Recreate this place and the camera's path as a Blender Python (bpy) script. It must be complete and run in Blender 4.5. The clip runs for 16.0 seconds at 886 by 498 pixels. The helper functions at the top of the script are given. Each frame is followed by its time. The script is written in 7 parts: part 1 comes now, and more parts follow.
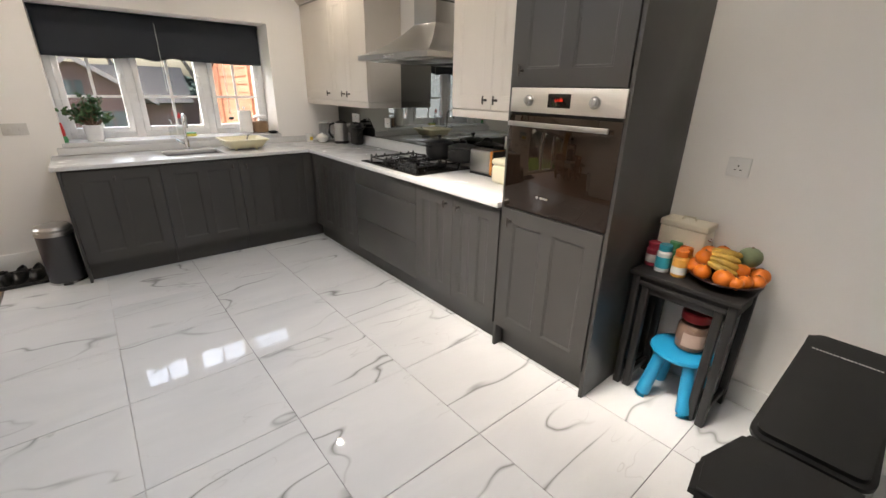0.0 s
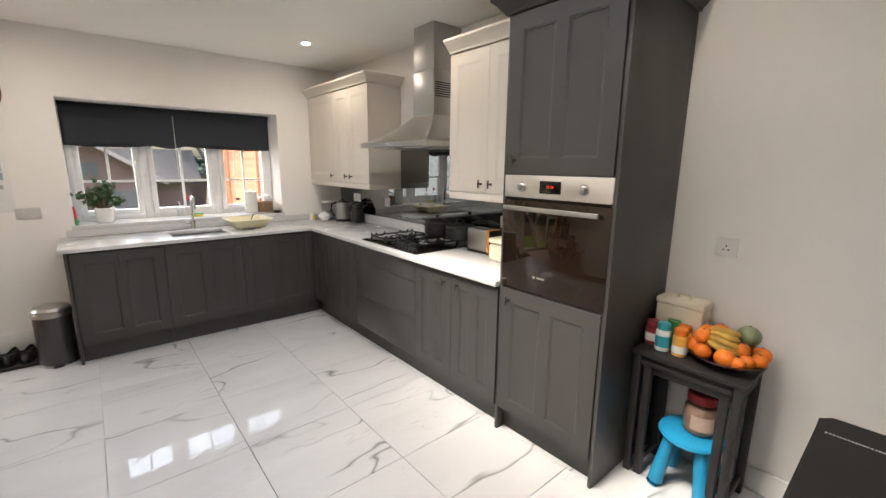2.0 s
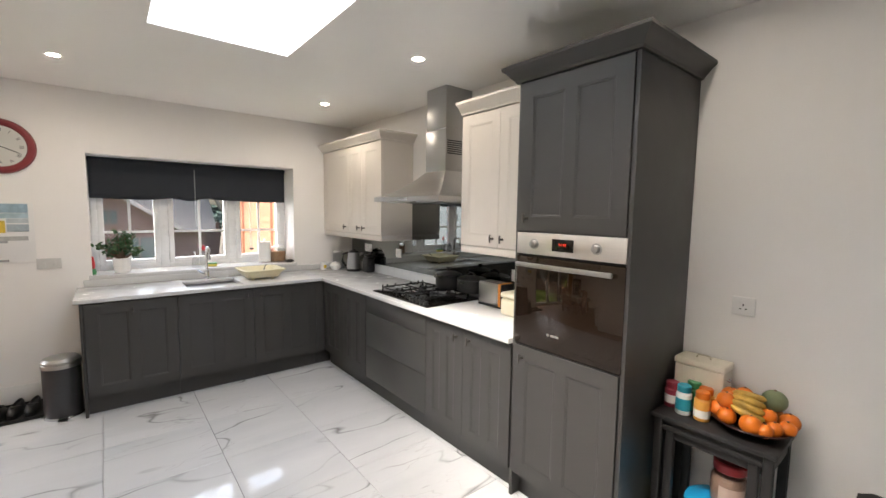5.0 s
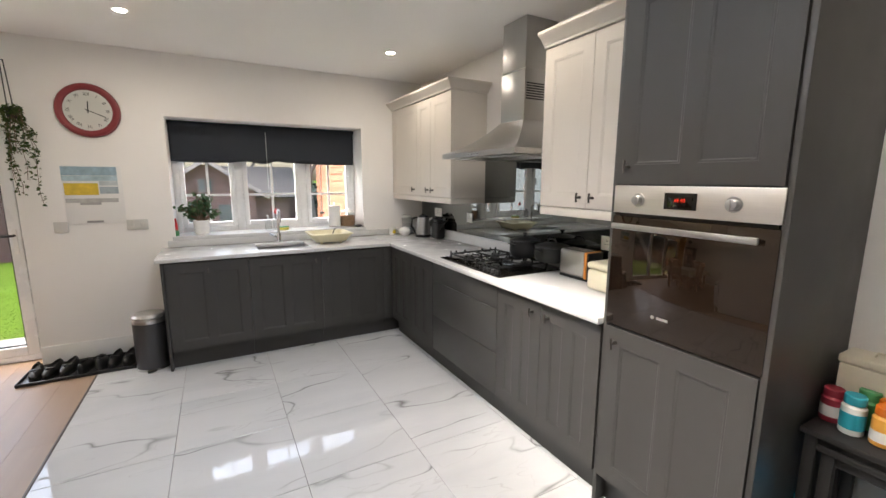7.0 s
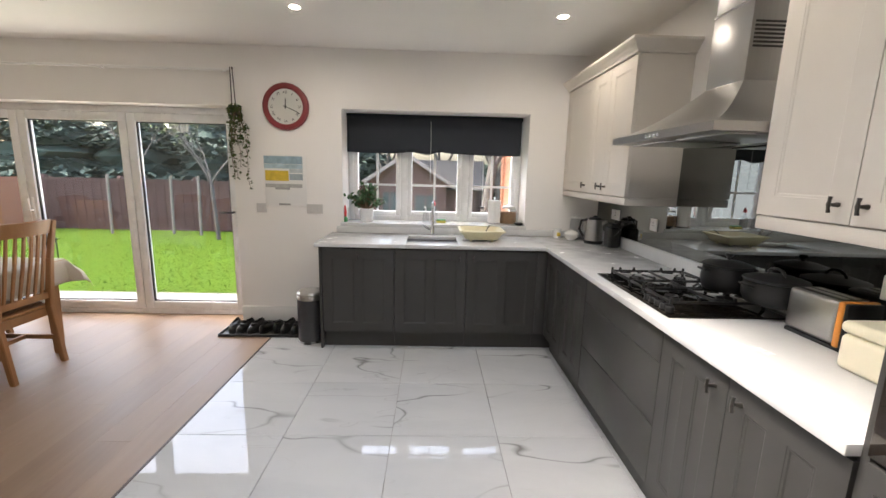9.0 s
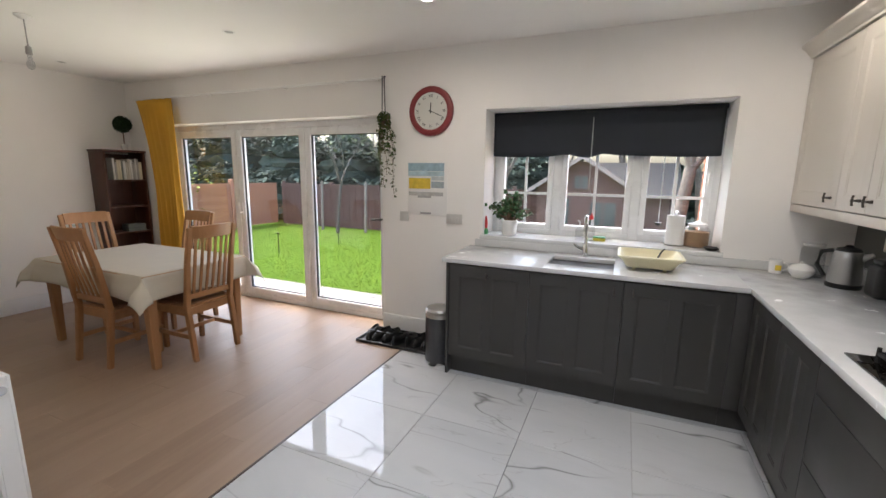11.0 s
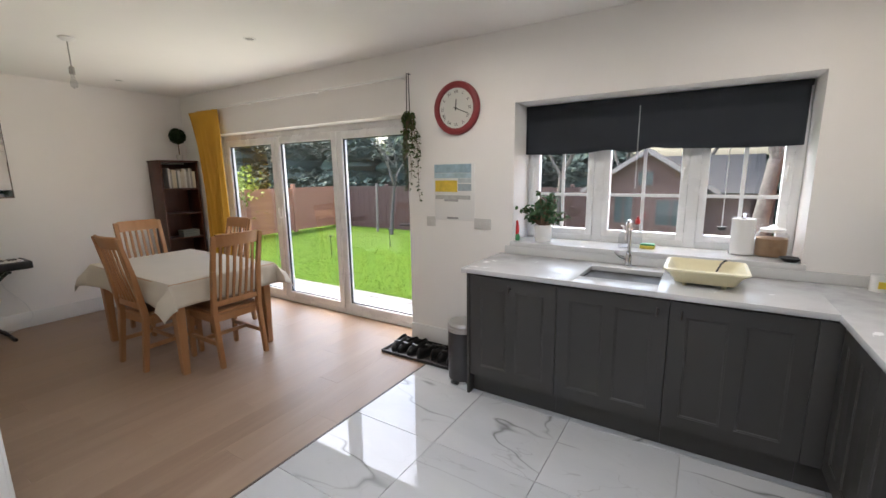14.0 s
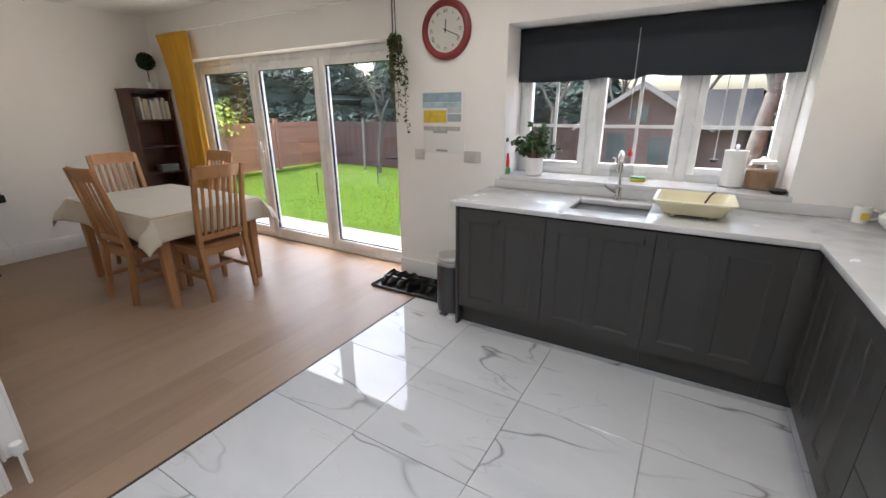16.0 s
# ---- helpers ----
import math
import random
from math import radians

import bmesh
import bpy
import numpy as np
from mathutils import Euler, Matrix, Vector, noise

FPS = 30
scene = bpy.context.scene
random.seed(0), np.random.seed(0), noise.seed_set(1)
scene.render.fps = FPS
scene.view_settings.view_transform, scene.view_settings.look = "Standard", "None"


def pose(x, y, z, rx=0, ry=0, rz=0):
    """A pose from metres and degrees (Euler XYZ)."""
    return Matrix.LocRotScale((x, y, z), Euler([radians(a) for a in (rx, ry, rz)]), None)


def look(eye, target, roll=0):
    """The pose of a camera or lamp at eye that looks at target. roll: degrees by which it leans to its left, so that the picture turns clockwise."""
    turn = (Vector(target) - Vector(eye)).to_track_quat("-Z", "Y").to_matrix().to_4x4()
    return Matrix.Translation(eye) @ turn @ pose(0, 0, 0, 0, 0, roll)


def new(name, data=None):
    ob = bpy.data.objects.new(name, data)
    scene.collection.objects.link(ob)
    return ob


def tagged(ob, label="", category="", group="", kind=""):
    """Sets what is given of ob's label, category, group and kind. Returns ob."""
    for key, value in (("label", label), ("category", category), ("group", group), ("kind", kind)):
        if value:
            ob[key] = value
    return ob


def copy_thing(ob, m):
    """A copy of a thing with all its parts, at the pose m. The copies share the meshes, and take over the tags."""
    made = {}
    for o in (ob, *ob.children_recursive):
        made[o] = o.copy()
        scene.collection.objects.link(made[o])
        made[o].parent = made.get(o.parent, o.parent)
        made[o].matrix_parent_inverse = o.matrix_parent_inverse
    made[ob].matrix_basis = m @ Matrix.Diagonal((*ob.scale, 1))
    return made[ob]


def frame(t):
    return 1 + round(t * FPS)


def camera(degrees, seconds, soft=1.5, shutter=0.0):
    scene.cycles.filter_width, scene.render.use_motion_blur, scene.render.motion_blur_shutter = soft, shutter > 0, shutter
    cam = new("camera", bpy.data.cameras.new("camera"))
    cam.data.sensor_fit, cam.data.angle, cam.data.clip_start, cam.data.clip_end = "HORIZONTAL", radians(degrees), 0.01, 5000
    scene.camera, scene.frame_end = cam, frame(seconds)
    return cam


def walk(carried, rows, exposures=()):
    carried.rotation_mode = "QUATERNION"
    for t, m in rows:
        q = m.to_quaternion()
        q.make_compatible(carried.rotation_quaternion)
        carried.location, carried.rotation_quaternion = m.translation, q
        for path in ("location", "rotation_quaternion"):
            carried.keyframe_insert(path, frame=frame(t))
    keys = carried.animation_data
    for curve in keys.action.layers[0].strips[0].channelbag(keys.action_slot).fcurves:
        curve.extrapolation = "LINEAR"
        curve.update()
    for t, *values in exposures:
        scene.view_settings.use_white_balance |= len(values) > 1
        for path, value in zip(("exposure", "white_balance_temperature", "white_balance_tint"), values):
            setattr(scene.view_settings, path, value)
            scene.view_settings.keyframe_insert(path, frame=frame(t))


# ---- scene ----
cam = camera(93.8, 16.0)
PATH = [
    (0, (1.508, 1.781, 1.46), (2.712, 3.207, 0.742), 1.2),
    (0.5, (1.505, 1.777, 1.477), (2.724, 3.223, 0.829), 1.1),
    (1, (1.499, 1.775, 1.49), (2.737, 3.241, 0.925), 0.9),
    (1.5, (1.504, 1.77, 1.503), (2.755, 3.255, 1.021), 0.8),
    (2, (1.495, 1.77, 1.522), (2.761, 3.266, 1.125), 0.6),
    (2.5, (1.49, 1.772, 1.528), (2.77, 3.278, 1.22), 0.6),
    (3, (1.487, 1.772, 1.542), (2.773, 3.285, 1.307), 0.5),
    (3.5, (1.49, 1.768, 1.547), (2.775, 3.291, 1.376), 0.4),
    (5.8, (1.46, 1.828, 1.588), (2.669, 3.408, 1.378), 0.7),
    (6, (1.483, 1.856, 1.543), (2.664, 3.454, 1.317), 0.3),
    (6.5, (1.534, 1.943, 1.514), (2.662, 3.568, 1.22), 0.2),
    (7, (1.691, 2.049, 1.495), (2.638, 3.78, 1.167), 0.2),
    (7.5, (1.784, 2.147, 1.487), (2.617, 3.934, 1.151), 0.5),
    (8, (1.902, 2.318, 1.49), (2.589, 4.167, 1.161), 0.7),
    (8.5, (2.021, 2.422, 1.484), (2.443, 4.348, 1.148), 0.8),
    (9, (2.196, 2.447, 1.469), (2.252, 4.414, 1.111), 1.4),
    (9.5, (2.299, 2.54, 1.457), (2.074, 4.493, 1.09), 1.3),
    (9.7, (2.309, 2.608, 1.447), (2.003, 4.55, 1.084), 1.3),
    (11.8, (2.494, 3.238, 1.523), (1.468, 4.922, 1.187), -0.0),
    (12, (2.498, 3.287, 1.522), (1.416, 4.937, 1.197), -0.2),
    (12.5, (2.535, 3.345, 1.544), (1.359, 4.931, 1.229), -0.3),
    (13, (2.557, 3.374, 1.553), (1.389, 4.966, 1.234), -0.5),
    (13.5, (2.577, 3.38, 1.551), (1.473, 5.015, 1.223), -0.8),
    (14, (2.59, 3.394, 1.519), (1.541, 5.058, 1.16), -0.8),
    (14.5, (2.585, 3.404, 1.507), (1.574, 5.073, 1.07), -0.7),
    (15, (2.581, 3.403, 1.509), (1.592, 5.061, 0.986), -0.7),
    (15.5, (2.576, 3.397, 1.493), (1.605, 5.042, 0.898), -0.6),
    (16, (2.585, 3.405, 1.464), (1.615, 5.034, 0.828), -0.4),
]
EXPOSURE = [(0.0, 3.25, 6720, 11), (3.5, 3.43, 6630, 11), (6.0, 3.39, 6480, 11), (7.0, 3.36, 6500, 11), (9.0, 3.26, 6480, 11), (12.0, 3.19, 6180, 11), (16.0, 3.24, 6160, 10.5)]
walk(cam, [(t, look(eye, target, roll)) for t, eye, target, roll in PATH], EXPOSURE)

# ---- world and light ----
world = bpy.data.worlds.new("sky")
scene.world = world
world.use_nodes = True
_bg = world.node_tree.nodes["Background"]
_sky = world.node_tree.nodes.new("ShaderNodeTexSky")
_sky.sky_type = 'NISHITA'
_sky.sun_disc = False
_sky.sun_elevation, _sky.sun_rotation = radians(62), radians(285)
_sky.air_density, _sky.dust_density = 1.2, 6.0
world.node_tree.links.new(_sky.outputs[0], _bg.inputs[0])
_bg.inputs[1].default_value = 0.117
sun = new("sun", bpy.data.lights.new("sun", 'SUN'))
sun.data.energy, sun.data.angle, sun.data.color = 0.6, radians(15), (1.0, 0.96, 0.9)
sun.matrix_world = look((0, 0, 10), (-math.sin(radians(285)) * 10, -math.cos(radians(285)) * 10, 10 - 10 * math.tan(radians(62))))

LAMP = 1.0     # watts of each lit downlight

roof_glow = new("roof_light_sky", bpy.data.lights.new("roof_light_sky", 'AREA'))
roof_glow.data.shape, roof_glow.data.size, roof_glow.data.size_y, roof_glow.data.energy = 'RECTANGLE', 0.62, 1.80, 2.2
roof_glow.data.color = (0.93, 0.97, 1.0)
roof_glow.matrix_world = look((2.04, 3.55, 2.53 + 0.40), (2.04, 3.55, 0))

# added warm fill lamp at the doors, aimed up to brighten the dining ceiling
door_fill = new("glazed_door_fill", bpy.data.lights.new("glazed_door_fill", 'AREA'))
door_fill.data.shape, door_fill.data.size, door_fill.data.size_y, door_fill.data.energy = 'RECTANGLE', 2.2, 1.3, 2.0
door_fill.data.spread = radians(130)
door_fill.data.color = (1.0, 0.90, 0.78)
door_fill.matrix_world = look((-1.15, 6.50, 1.1), (-1.6, 4.3, 2.6))

window_sky = new("kitchen_window_sky", bpy.data.lights.new("kitchen_window_sky", 'AREA'))
window_sky.data.shape, window_sky.data.size, window_sky.data.size_y, window_sky.data.energy = 'RECTANGLE', 2.6, 1.6, 3.0
window_sky.data.color = (0.95, 0.98, 1.0)
window_sky.matrix_world = look((2.22, 7.35, 1.75), (2.22, 5.6, 1.15))

# ---- helpers of this scene ----
ORG = {}


def thing(name, loc, label="", category="", group="", kind=""):
    ob = new(name)
    ob.empty_display_size = 0.05
    ob.location = loc
    ORG[ob] = Vector(loc)
    return tagged(ob, label, category, group, kind)


def nudge(ob, dx, dy=0.0):
    ob.location.x += dx
    ob.location.y += dy
    return ob


def finish(bm, name, material, smooth=None):
    me = bpy.data.meshes.new(name)
    bmesh.ops.recalc_face_normals(bm, faces=bm.faces)
    bm.to_mesh(me)
    bm.free()
    for m in (material if isinstance(material, (list, tuple)) else [material]):
        me.materials.append(m)
    if smooth is not None:
        me.shade_smooth()
        me.set_sharp_from_angle(angle=radians(smooth))
    return me


def part(name, bm, material, parent, label="", smooth=35):
    """One mesh under a thing or a part; bm is in world coordinates."""
    o = ORG[parent]
    bmesh.ops.translate(bm, vec=-o, verts=bm.verts)
    ob = new(name, finish(bm, name, material, smooth))
    ob.parent = parent
    ORG[ob] = o
    return tagged(ob, label)


def solo(name, bm, material, label="", category="", group="", kind="", smooth=35, at=None):
    """A thing that is one mesh."""
    if at is None:
        at = Vector((sum(v.co.x for v in bm.verts), sum(v.co.y for v in bm.verts), 0)) / max(1, len(bm.verts))
        at.z = min(v.co.z for v in bm.verts)
    at = Vector(at)
    bmesh.ops.translate(bm, vec=-at, verts=bm.verts)
    ob = new(name, finish(bm, name, material, smooth))
    ob.location = at
    ORG[ob] = at
    return tagged(ob, label, category, group, kind)


def box(x0, x1, y0, y1, z0, z1, bevel=0.0, bm=None, seg=2):
    out = bm or bmesh.new()
    b = bmesh.new()
    bmesh.ops.create_cube(b, size=1)
    for v in b.verts:
        v.co = ((x0 + x1) / 2 + v.co.x * abs(x1 - x0), (y0 + y1) / 2 + v.co.y * abs(y1 - y0), (z0 + z1) / 2 + v.co.z * abs(z1 - z0))
    if bevel:
        bmesh.ops.bevel(b, geom=b.edges[:], offset=bevel, segments=seg, profile=0.5, affect='EDGES')
    join(out, b)
    return out


def join(out, b, m=None, mat=0):
    if m is not None:
        bmesh.ops.transform(b, matrix=m, verts=b.verts)
    vs = {v: out.verts.new(v.co) for v in b.verts}
    for f in b.faces:
        try:
            nf = out.faces.new([vs[v] for v in f.verts])
            nf.material_index = mat or f.material_index
        except ValueError:
            pass
    b.free()
    return out


def lathe(profile, x=0, y=0, z=0, seg=24, bm=None, mat=0):
    """A turned body from (radius, height) pairs."""
    out = bm or bmesh.new()
    rings = []
    for r, h in profile:
        if r < 1e-5:
            rings.append([out.verts.new((x, y, z + h))])
        else:
            rings.append([out.verts.new((x + r * math.cos(2 * math.pi * i / seg), y + r * math.sin(2 * math.pi * i / seg), z + h)) for i in range(seg)])
    for a, b in zip(rings, rings[1:]):
        for i in range(seg):
            j = (i + 1) % seg
            q = [a[i % len(a)], a[j % len(a)], b[j % len(b)], b[i % len(b)]]
            u = []
            for v in q:
                if v not in u:
                    u.append(v)
            if len(u) > 2:
                f = out.faces.new(u)
                f.material_index = mat
    return out


def tube(points, radius, seg=10, bm=None, caps=True, mat=0):
    """A round bar along points."""
    out = bm or bmesh.new()
    pts = [Vector(p) for p in points]
    rings = []
    up = Vector((0, 0, 1))
    for i, p in enumerate(pts):
        d = (pts[min(i + 1, len(pts) - 1)] - pts[max(i - 1, 0)]).normalized()
        ref = up if abs(d.z) < 0.95 else Vector((1, 0, 0))
        a = d.cross(ref).normalized()
        b = d.cross(a).normalized()
        r = radius[i] if isinstance(radius, (list, tuple)) else radius
        rings.append([out.verts.new(p + a * r * math.cos(2 * math.pi * k / seg) + b * r * math.sin(2 * math.pi * k / seg)) for k in range(seg)])
    for a, b in zip(rings, rings[1:]):
        for k in range(seg):
            out.faces.new((a[k], a[(k + 1) % seg], b[(k + 1) % seg], b[k])).material_index = mat
    if caps:
        out.faces.new(rings[0][::-1]).material_index = mat
        out.faces.new(rings[-1]).material_index = mat
    return out


def prism(outline, z0, z1, bm=None, axis='z'):
    """An outline of (a, b) pairs drawn out along an axis."""
    out = bm or bmesh.new()
    put = {'z': lambda a, b, c: (a, b, c), 'y': lambda a, b, c: (a, c, b), 'x': lambda a, b, c: (c, a, b)}[axis]
    lo = [out.verts.new(put(a, b, z0)) for a, b in outline]
    hi = [out.verts.new(put(a, b, z1)) for a, b in outline]
    n = len(outline)
    for i in range(n):
        out.faces.new((lo[i], lo[(i + 1) % n], hi[(i + 1) % n], hi[i]))
    out.faces.new(lo[::-1])
    out.faces.new(hi)
    return out


def ball(x, y, z, r, sx=1, sy=1, sz=1, u=14, v=9, bm=None, mat=0):
    b = bmesh.new()
    bmesh.ops.create_uvsphere(b, u_segments=u, v_segments=v, radius=r)
    for f in b.faces:
        f.material_index = mat
    return join(bm or bmesh.new(), b, Matrix.LocRotScale((x, y, z), None, (sx, sy, sz)))


def taper(p0, p1, s0, s1, bm, bevel=0.004):
    """A square bar from p0 to p1 with sides s0 = (w, d) and s1."""
    b = bmesh.new()
    bmesh.ops.create_cube(b, size=1)
    for v in b.verts:
        lo = v.co.z < 0
        p, s = (p0, s0) if lo else (p1, s1)
        v.co = (p[0] + v.co.x * s[0], p[1] + v.co.y * s[1], p[2])
    bmesh.ops.bevel(b, geom=b.edges[:], offset=bevel, segments=2, affect='EDGES')
    return join(bm, b)


# ---- materials ----
class Nodes:
    def __init__(self, name):
        self.m = bpy.data.materials.new(name)
        self.m.use_nodes = True
        self.t = self.m.node_tree
        self.b = self.t.nodes["Principled BSDF"]
        self.pos = self.add("ShaderNodeTexCoord").outputs["Object"]

    def add(self, kind, **kw):
        n = self.t.nodes.new(kind)
        for k, v in kw.items():
            n.inputs[k.replace("_", " ")].default_value = v
        return n

    def link(self, a, b):
        self.t.links.new(a, b)

    def noise(self, scale, detail=3, rough=0.55, dist=0.0, vec=None):
        n = self.add("ShaderNodeTexNoise", Scale=scale, Detail=detail, Roughness=rough, Distortion=dist)
        self.link(vec or self.pos, n.inputs["Vector"])
        return n.outputs["Fac"]

    def stretch(self, sx, sy, sz, vec=None):
        n = self.add("ShaderNodeMapping")
        n.inputs["Scale"].default_value = (sx, sy, sz)
        self.link(vec or self.pos, n.inputs["Vector"])
        return n.outputs["Vector"]

    def ramp(self, fac, stops):
        n = self.add("ShaderNodeValToRGB")
        e = n.color_ramp.elements
        while len(e) < len(stops):
            e.new(0.5)
        for el, (p, c) in zip(e, stops):
            el.position = p
            el.color = (*c, 1) if len(c) == 3 else c
        self.link(fac, n.inputs["Fac"])
        return n.outputs["Color"]

    def span(self, fac, lo, hi):
        n = self.add("ShaderNodeMapRange")
        n.inputs["From Min"].default_value, n.inputs["From Max"].default_value = 0.25, 0.75
        n.inputs["To Min"].default_value, n.inputs["To Max"].default_value = lo, hi
        self.link(fac, n.inputs["Value"])
        return n.outputs["Result"]

    def mix(self, fac, a, b, kind='MIX'):
        n = self.t.nodes.new("ShaderNodeMix")
        n.data_type, n.blend_type = 'RGBA', kind
        for sock, val in ((n.inputs["Factor"], fac), (n.inputs[6], a), (n.inputs[7], b)):
            if isinstance(val, (int, float)):
                sock.default_value = val
            elif isinstance(val, tuple):
                sock.default_value = (*val, 1)
            else:
                self.link(val, sock)
        return n.outputs[2]

    def bump(self, fac, strength, dist=0.002):
        n = self.add("ShaderNodeBump", Strength=strength, Distance=dist)
        self.link(fac, n.inputs["Height"])
        self.link(n.outputs["Normal"], self.b.inputs["Normal"])

    def rnd(self):
        return self.add("ShaderNodeObjectInfo").outputs["Random"]


def mix3(c, k):
    return tuple(min(1, v * k) for v in c)


def paint(name, c, rough=0.5, metal=0.0, var=0.06, scale=3.0, grain=60.0, bump=0.08, dist=0.001, coat=0.0, rvar=0.08):
    """A plain coloured surface with soft variation at two sizes."""
    n = Nodes(name)
    big, fine = n.noise(scale, 4), n.noise(grain, 3)
    col = n.ramp(big, [(0.3, mix3(c, 1 - var)), (0.7, mix3(c, 1 + var))])
    n.link(n.mix(n.span(fine, 0, var), col, mix3(c, 0.7)), n.b.inputs["Base Color"])
    n.link(n.span(big, max(0.02, rough - rvar), min(1, rough + rvar)), n.b.inputs["Roughness"])
    n.b.inputs["Metallic"].default_value = metal
    n.b.inputs["Coat Weight"].default_value = coat
    if bump:
        n.bump(fine, bump, dist)
    return n.m


def wood(name, dark, light, along=0, rough=0.4, rnd=0.0, scale=1.0):
    """Timber with grain along axis 0, 1 or 2."""
    n = Nodes(name)
    vec = n.pos
    if rnd:
        off = n.add("ShaderNodeVectorMath")
        off.operation = 'ADD'
        c = n.add("ShaderNodeCombineXYZ")
        mul = n.add("ShaderNodeMath")
        mul.operation = 'MULTIPLY'
        mul.inputs[1].default_value = 37.0
        n.link(n.rnd(), mul.inputs[0])
        for i in range(3):
            n.link(mul.outputs[0], c.inputs[i])
        n.link(n.pos, off.inputs[0])
        n.link(c.outputs[0], off.inputs[1])
        vec = off.outputs[0]
    s = [14.0 * scale, 14.0 * scale, 14.0 * scale]
    s[along] = 1.1 * scale
    g = n.noise(1.0, 6, 0.65, 0.6, n.stretch(*s, vec=vec))
    s2 = [v * 9 for v in s]
    s2[along] = 4.0
    fine = n.noise(1.0, 3, 0.6, 0, n.stretch(*s2, vec=vec))
    col = n.ramp(g, [(0.25, dark), (0.5, tuple((a + b) / 2 for a, b in zip(dark, light))), (0.75, light)])
    col = n.mix(n.span(fine, 0.0, 0.25), col, dark)
    if rnd:
        col = n.mix(n.span(n.rnd(), 0.0, rnd), col, mix3(light, 1.15))
    n.link(col, n.b.inputs["Base Color"])
    n.link(n.span(g, rough - 0.06, rough + 0.1), n.b.inputs["Roughness"])
    n.bump(fine, 0.15, 0.0006)
    return n.m


def glass_sheet(name, tint=(1, 1, 1), gloss=0.0):
    """A clear pane: see-through, with the reflection that glass has."""
    n = Nodes(name)
    tr = n.add("ShaderNodeBsdfTransparent", Color=(*tint, 1))
    gl = n.add("ShaderNodeBsdfGlossy", Roughness=0.01)
    fr = n.add("ShaderNodeLayerWeight", Blend=0.5)
    pw = n.add("ShaderNodeMath")
    pw.operation = 'POWER'
    pw.inputs[1].default_value = 4.0
    n.link(fr.outputs["Facing"], pw.inputs[0])
    ad = n.add("ShaderNodeMapRange")
    ad.inputs["To Min"].default_value, ad.inputs["To Max"].default_value = 0.05, 0.85
    n.link(pw.outputs[0], ad.inputs["Value"])
    mx = n.t.nodes.new("ShaderNodeMixShader")
    n.link(ad.outputs["Result"], mx.inputs[0])
    n.link(tr.outputs[0], mx.inputs[1])
    n.link(gl.outputs[0], mx.inputs[2])
    n.link(mx.outputs[0], n.t.nodes["Material Output"].inputs["Surface"])
    return n.m


def lamp_glow(name, c, strength):
    n = Nodes(name)
    n.b.inputs["Base Color"].default_value = (*c, 1)
    n.b.inputs["Emission Color"].default_value = (*c, 1)
    n.b.inputs["Emission Strength"].default_value = strength
    return n.m


def marble(name):
    """Polished white porcelain with grey veins, another stretch of stone on each tile."""
    n = Nodes(name)
    info = n.add("ShaderNodeObjectInfo")
    c = n.add("ShaderNodeCombineXYZ")
    for i, k in enumerate((41.0, 67.0, 23.0)):
        mul = n.add("ShaderNodeMath")
        mul.operation = 'MULTIPLY'
        mul.inputs[1].default_value = k
        n.link(info.outputs["Random"], mul.inputs[0])
        n.link(mul.outputs[0], c.inputs[i])
    off = n.add("ShaderNodeVectorMath")
    off.operation = 'ADD'
    n.link(n.pos, off.inputs[0])
    n.link(c.outputs[0], off.inputs[1])
    vec = off.outputs[0]
    rot = n.add("ShaderNodeMapping")
    rot.inputs["Rotation"].default_value = (0, 0, 0.7)
    rot.inputs["Scale"].default_value = (0.8, 2.3, 1.0)
    n.link(vec, rot.inputs["Vector"])
    sv = rot.outputs["Vector"]

    def vein(scale, width, dist):
        f = n.noise(scale, 3.2, 0.5, dist, sv)
        a = n.add("ShaderNodeMath")
        a.operation = 'SUBTRACT'
        a.inputs[1].default_value = 0.5
        n.link(f, a.inputs[0])
        b = n.add("ShaderNodeMath")
        b.operation = 'ABSOLUTE'
        n.link(a.outputs[0], b.inputs[0])
        return n.ramp(b.outputs[0], [(0.0, (1, 1, 1)), (width * 0.35, (0.5, 0.5, 0.5)), (width, (0, 0, 0))])
    patch = n.ramp(n.noise(1.5, 2, 0.5, 0, vec), [(0.42, (0, 0, 0)), (0.58, (1, 1, 1))])
    v1 = n.mix(1.0, vein(0.80, 0.0098, 0.12), patch, 'MULTIPLY')
    v2 = n.mix(1.0, vein(2.1, 0.006, 0.2), n.ramp(n.noise(2.2, 2, 0.5, 0, vec), [(0.5, (0, 0, 0)), (0.66, (0.5, 0.5, 0.5))]), 'MULTIPLY')
    cloud = n.ramp(n.noise(1.3, 4, 0.6, 0.5, sv), [(0.4, (0.575, 0.58, 0.585)), (0.68, (0.52, 0.53, 0.54))])
    col = n.mix(v1, cloud, (0.21, 0.208, 0.204))
    col = n.mix(v2, col, (0.33, 0.33, 0.325))
    n.link(col, n.b.inputs["Base Color"])
    n.b.inputs["Roughness"].default_value = 0.015
    n.b.inputs["Specular IOR Level"].default_value = 0.6
    return n.m


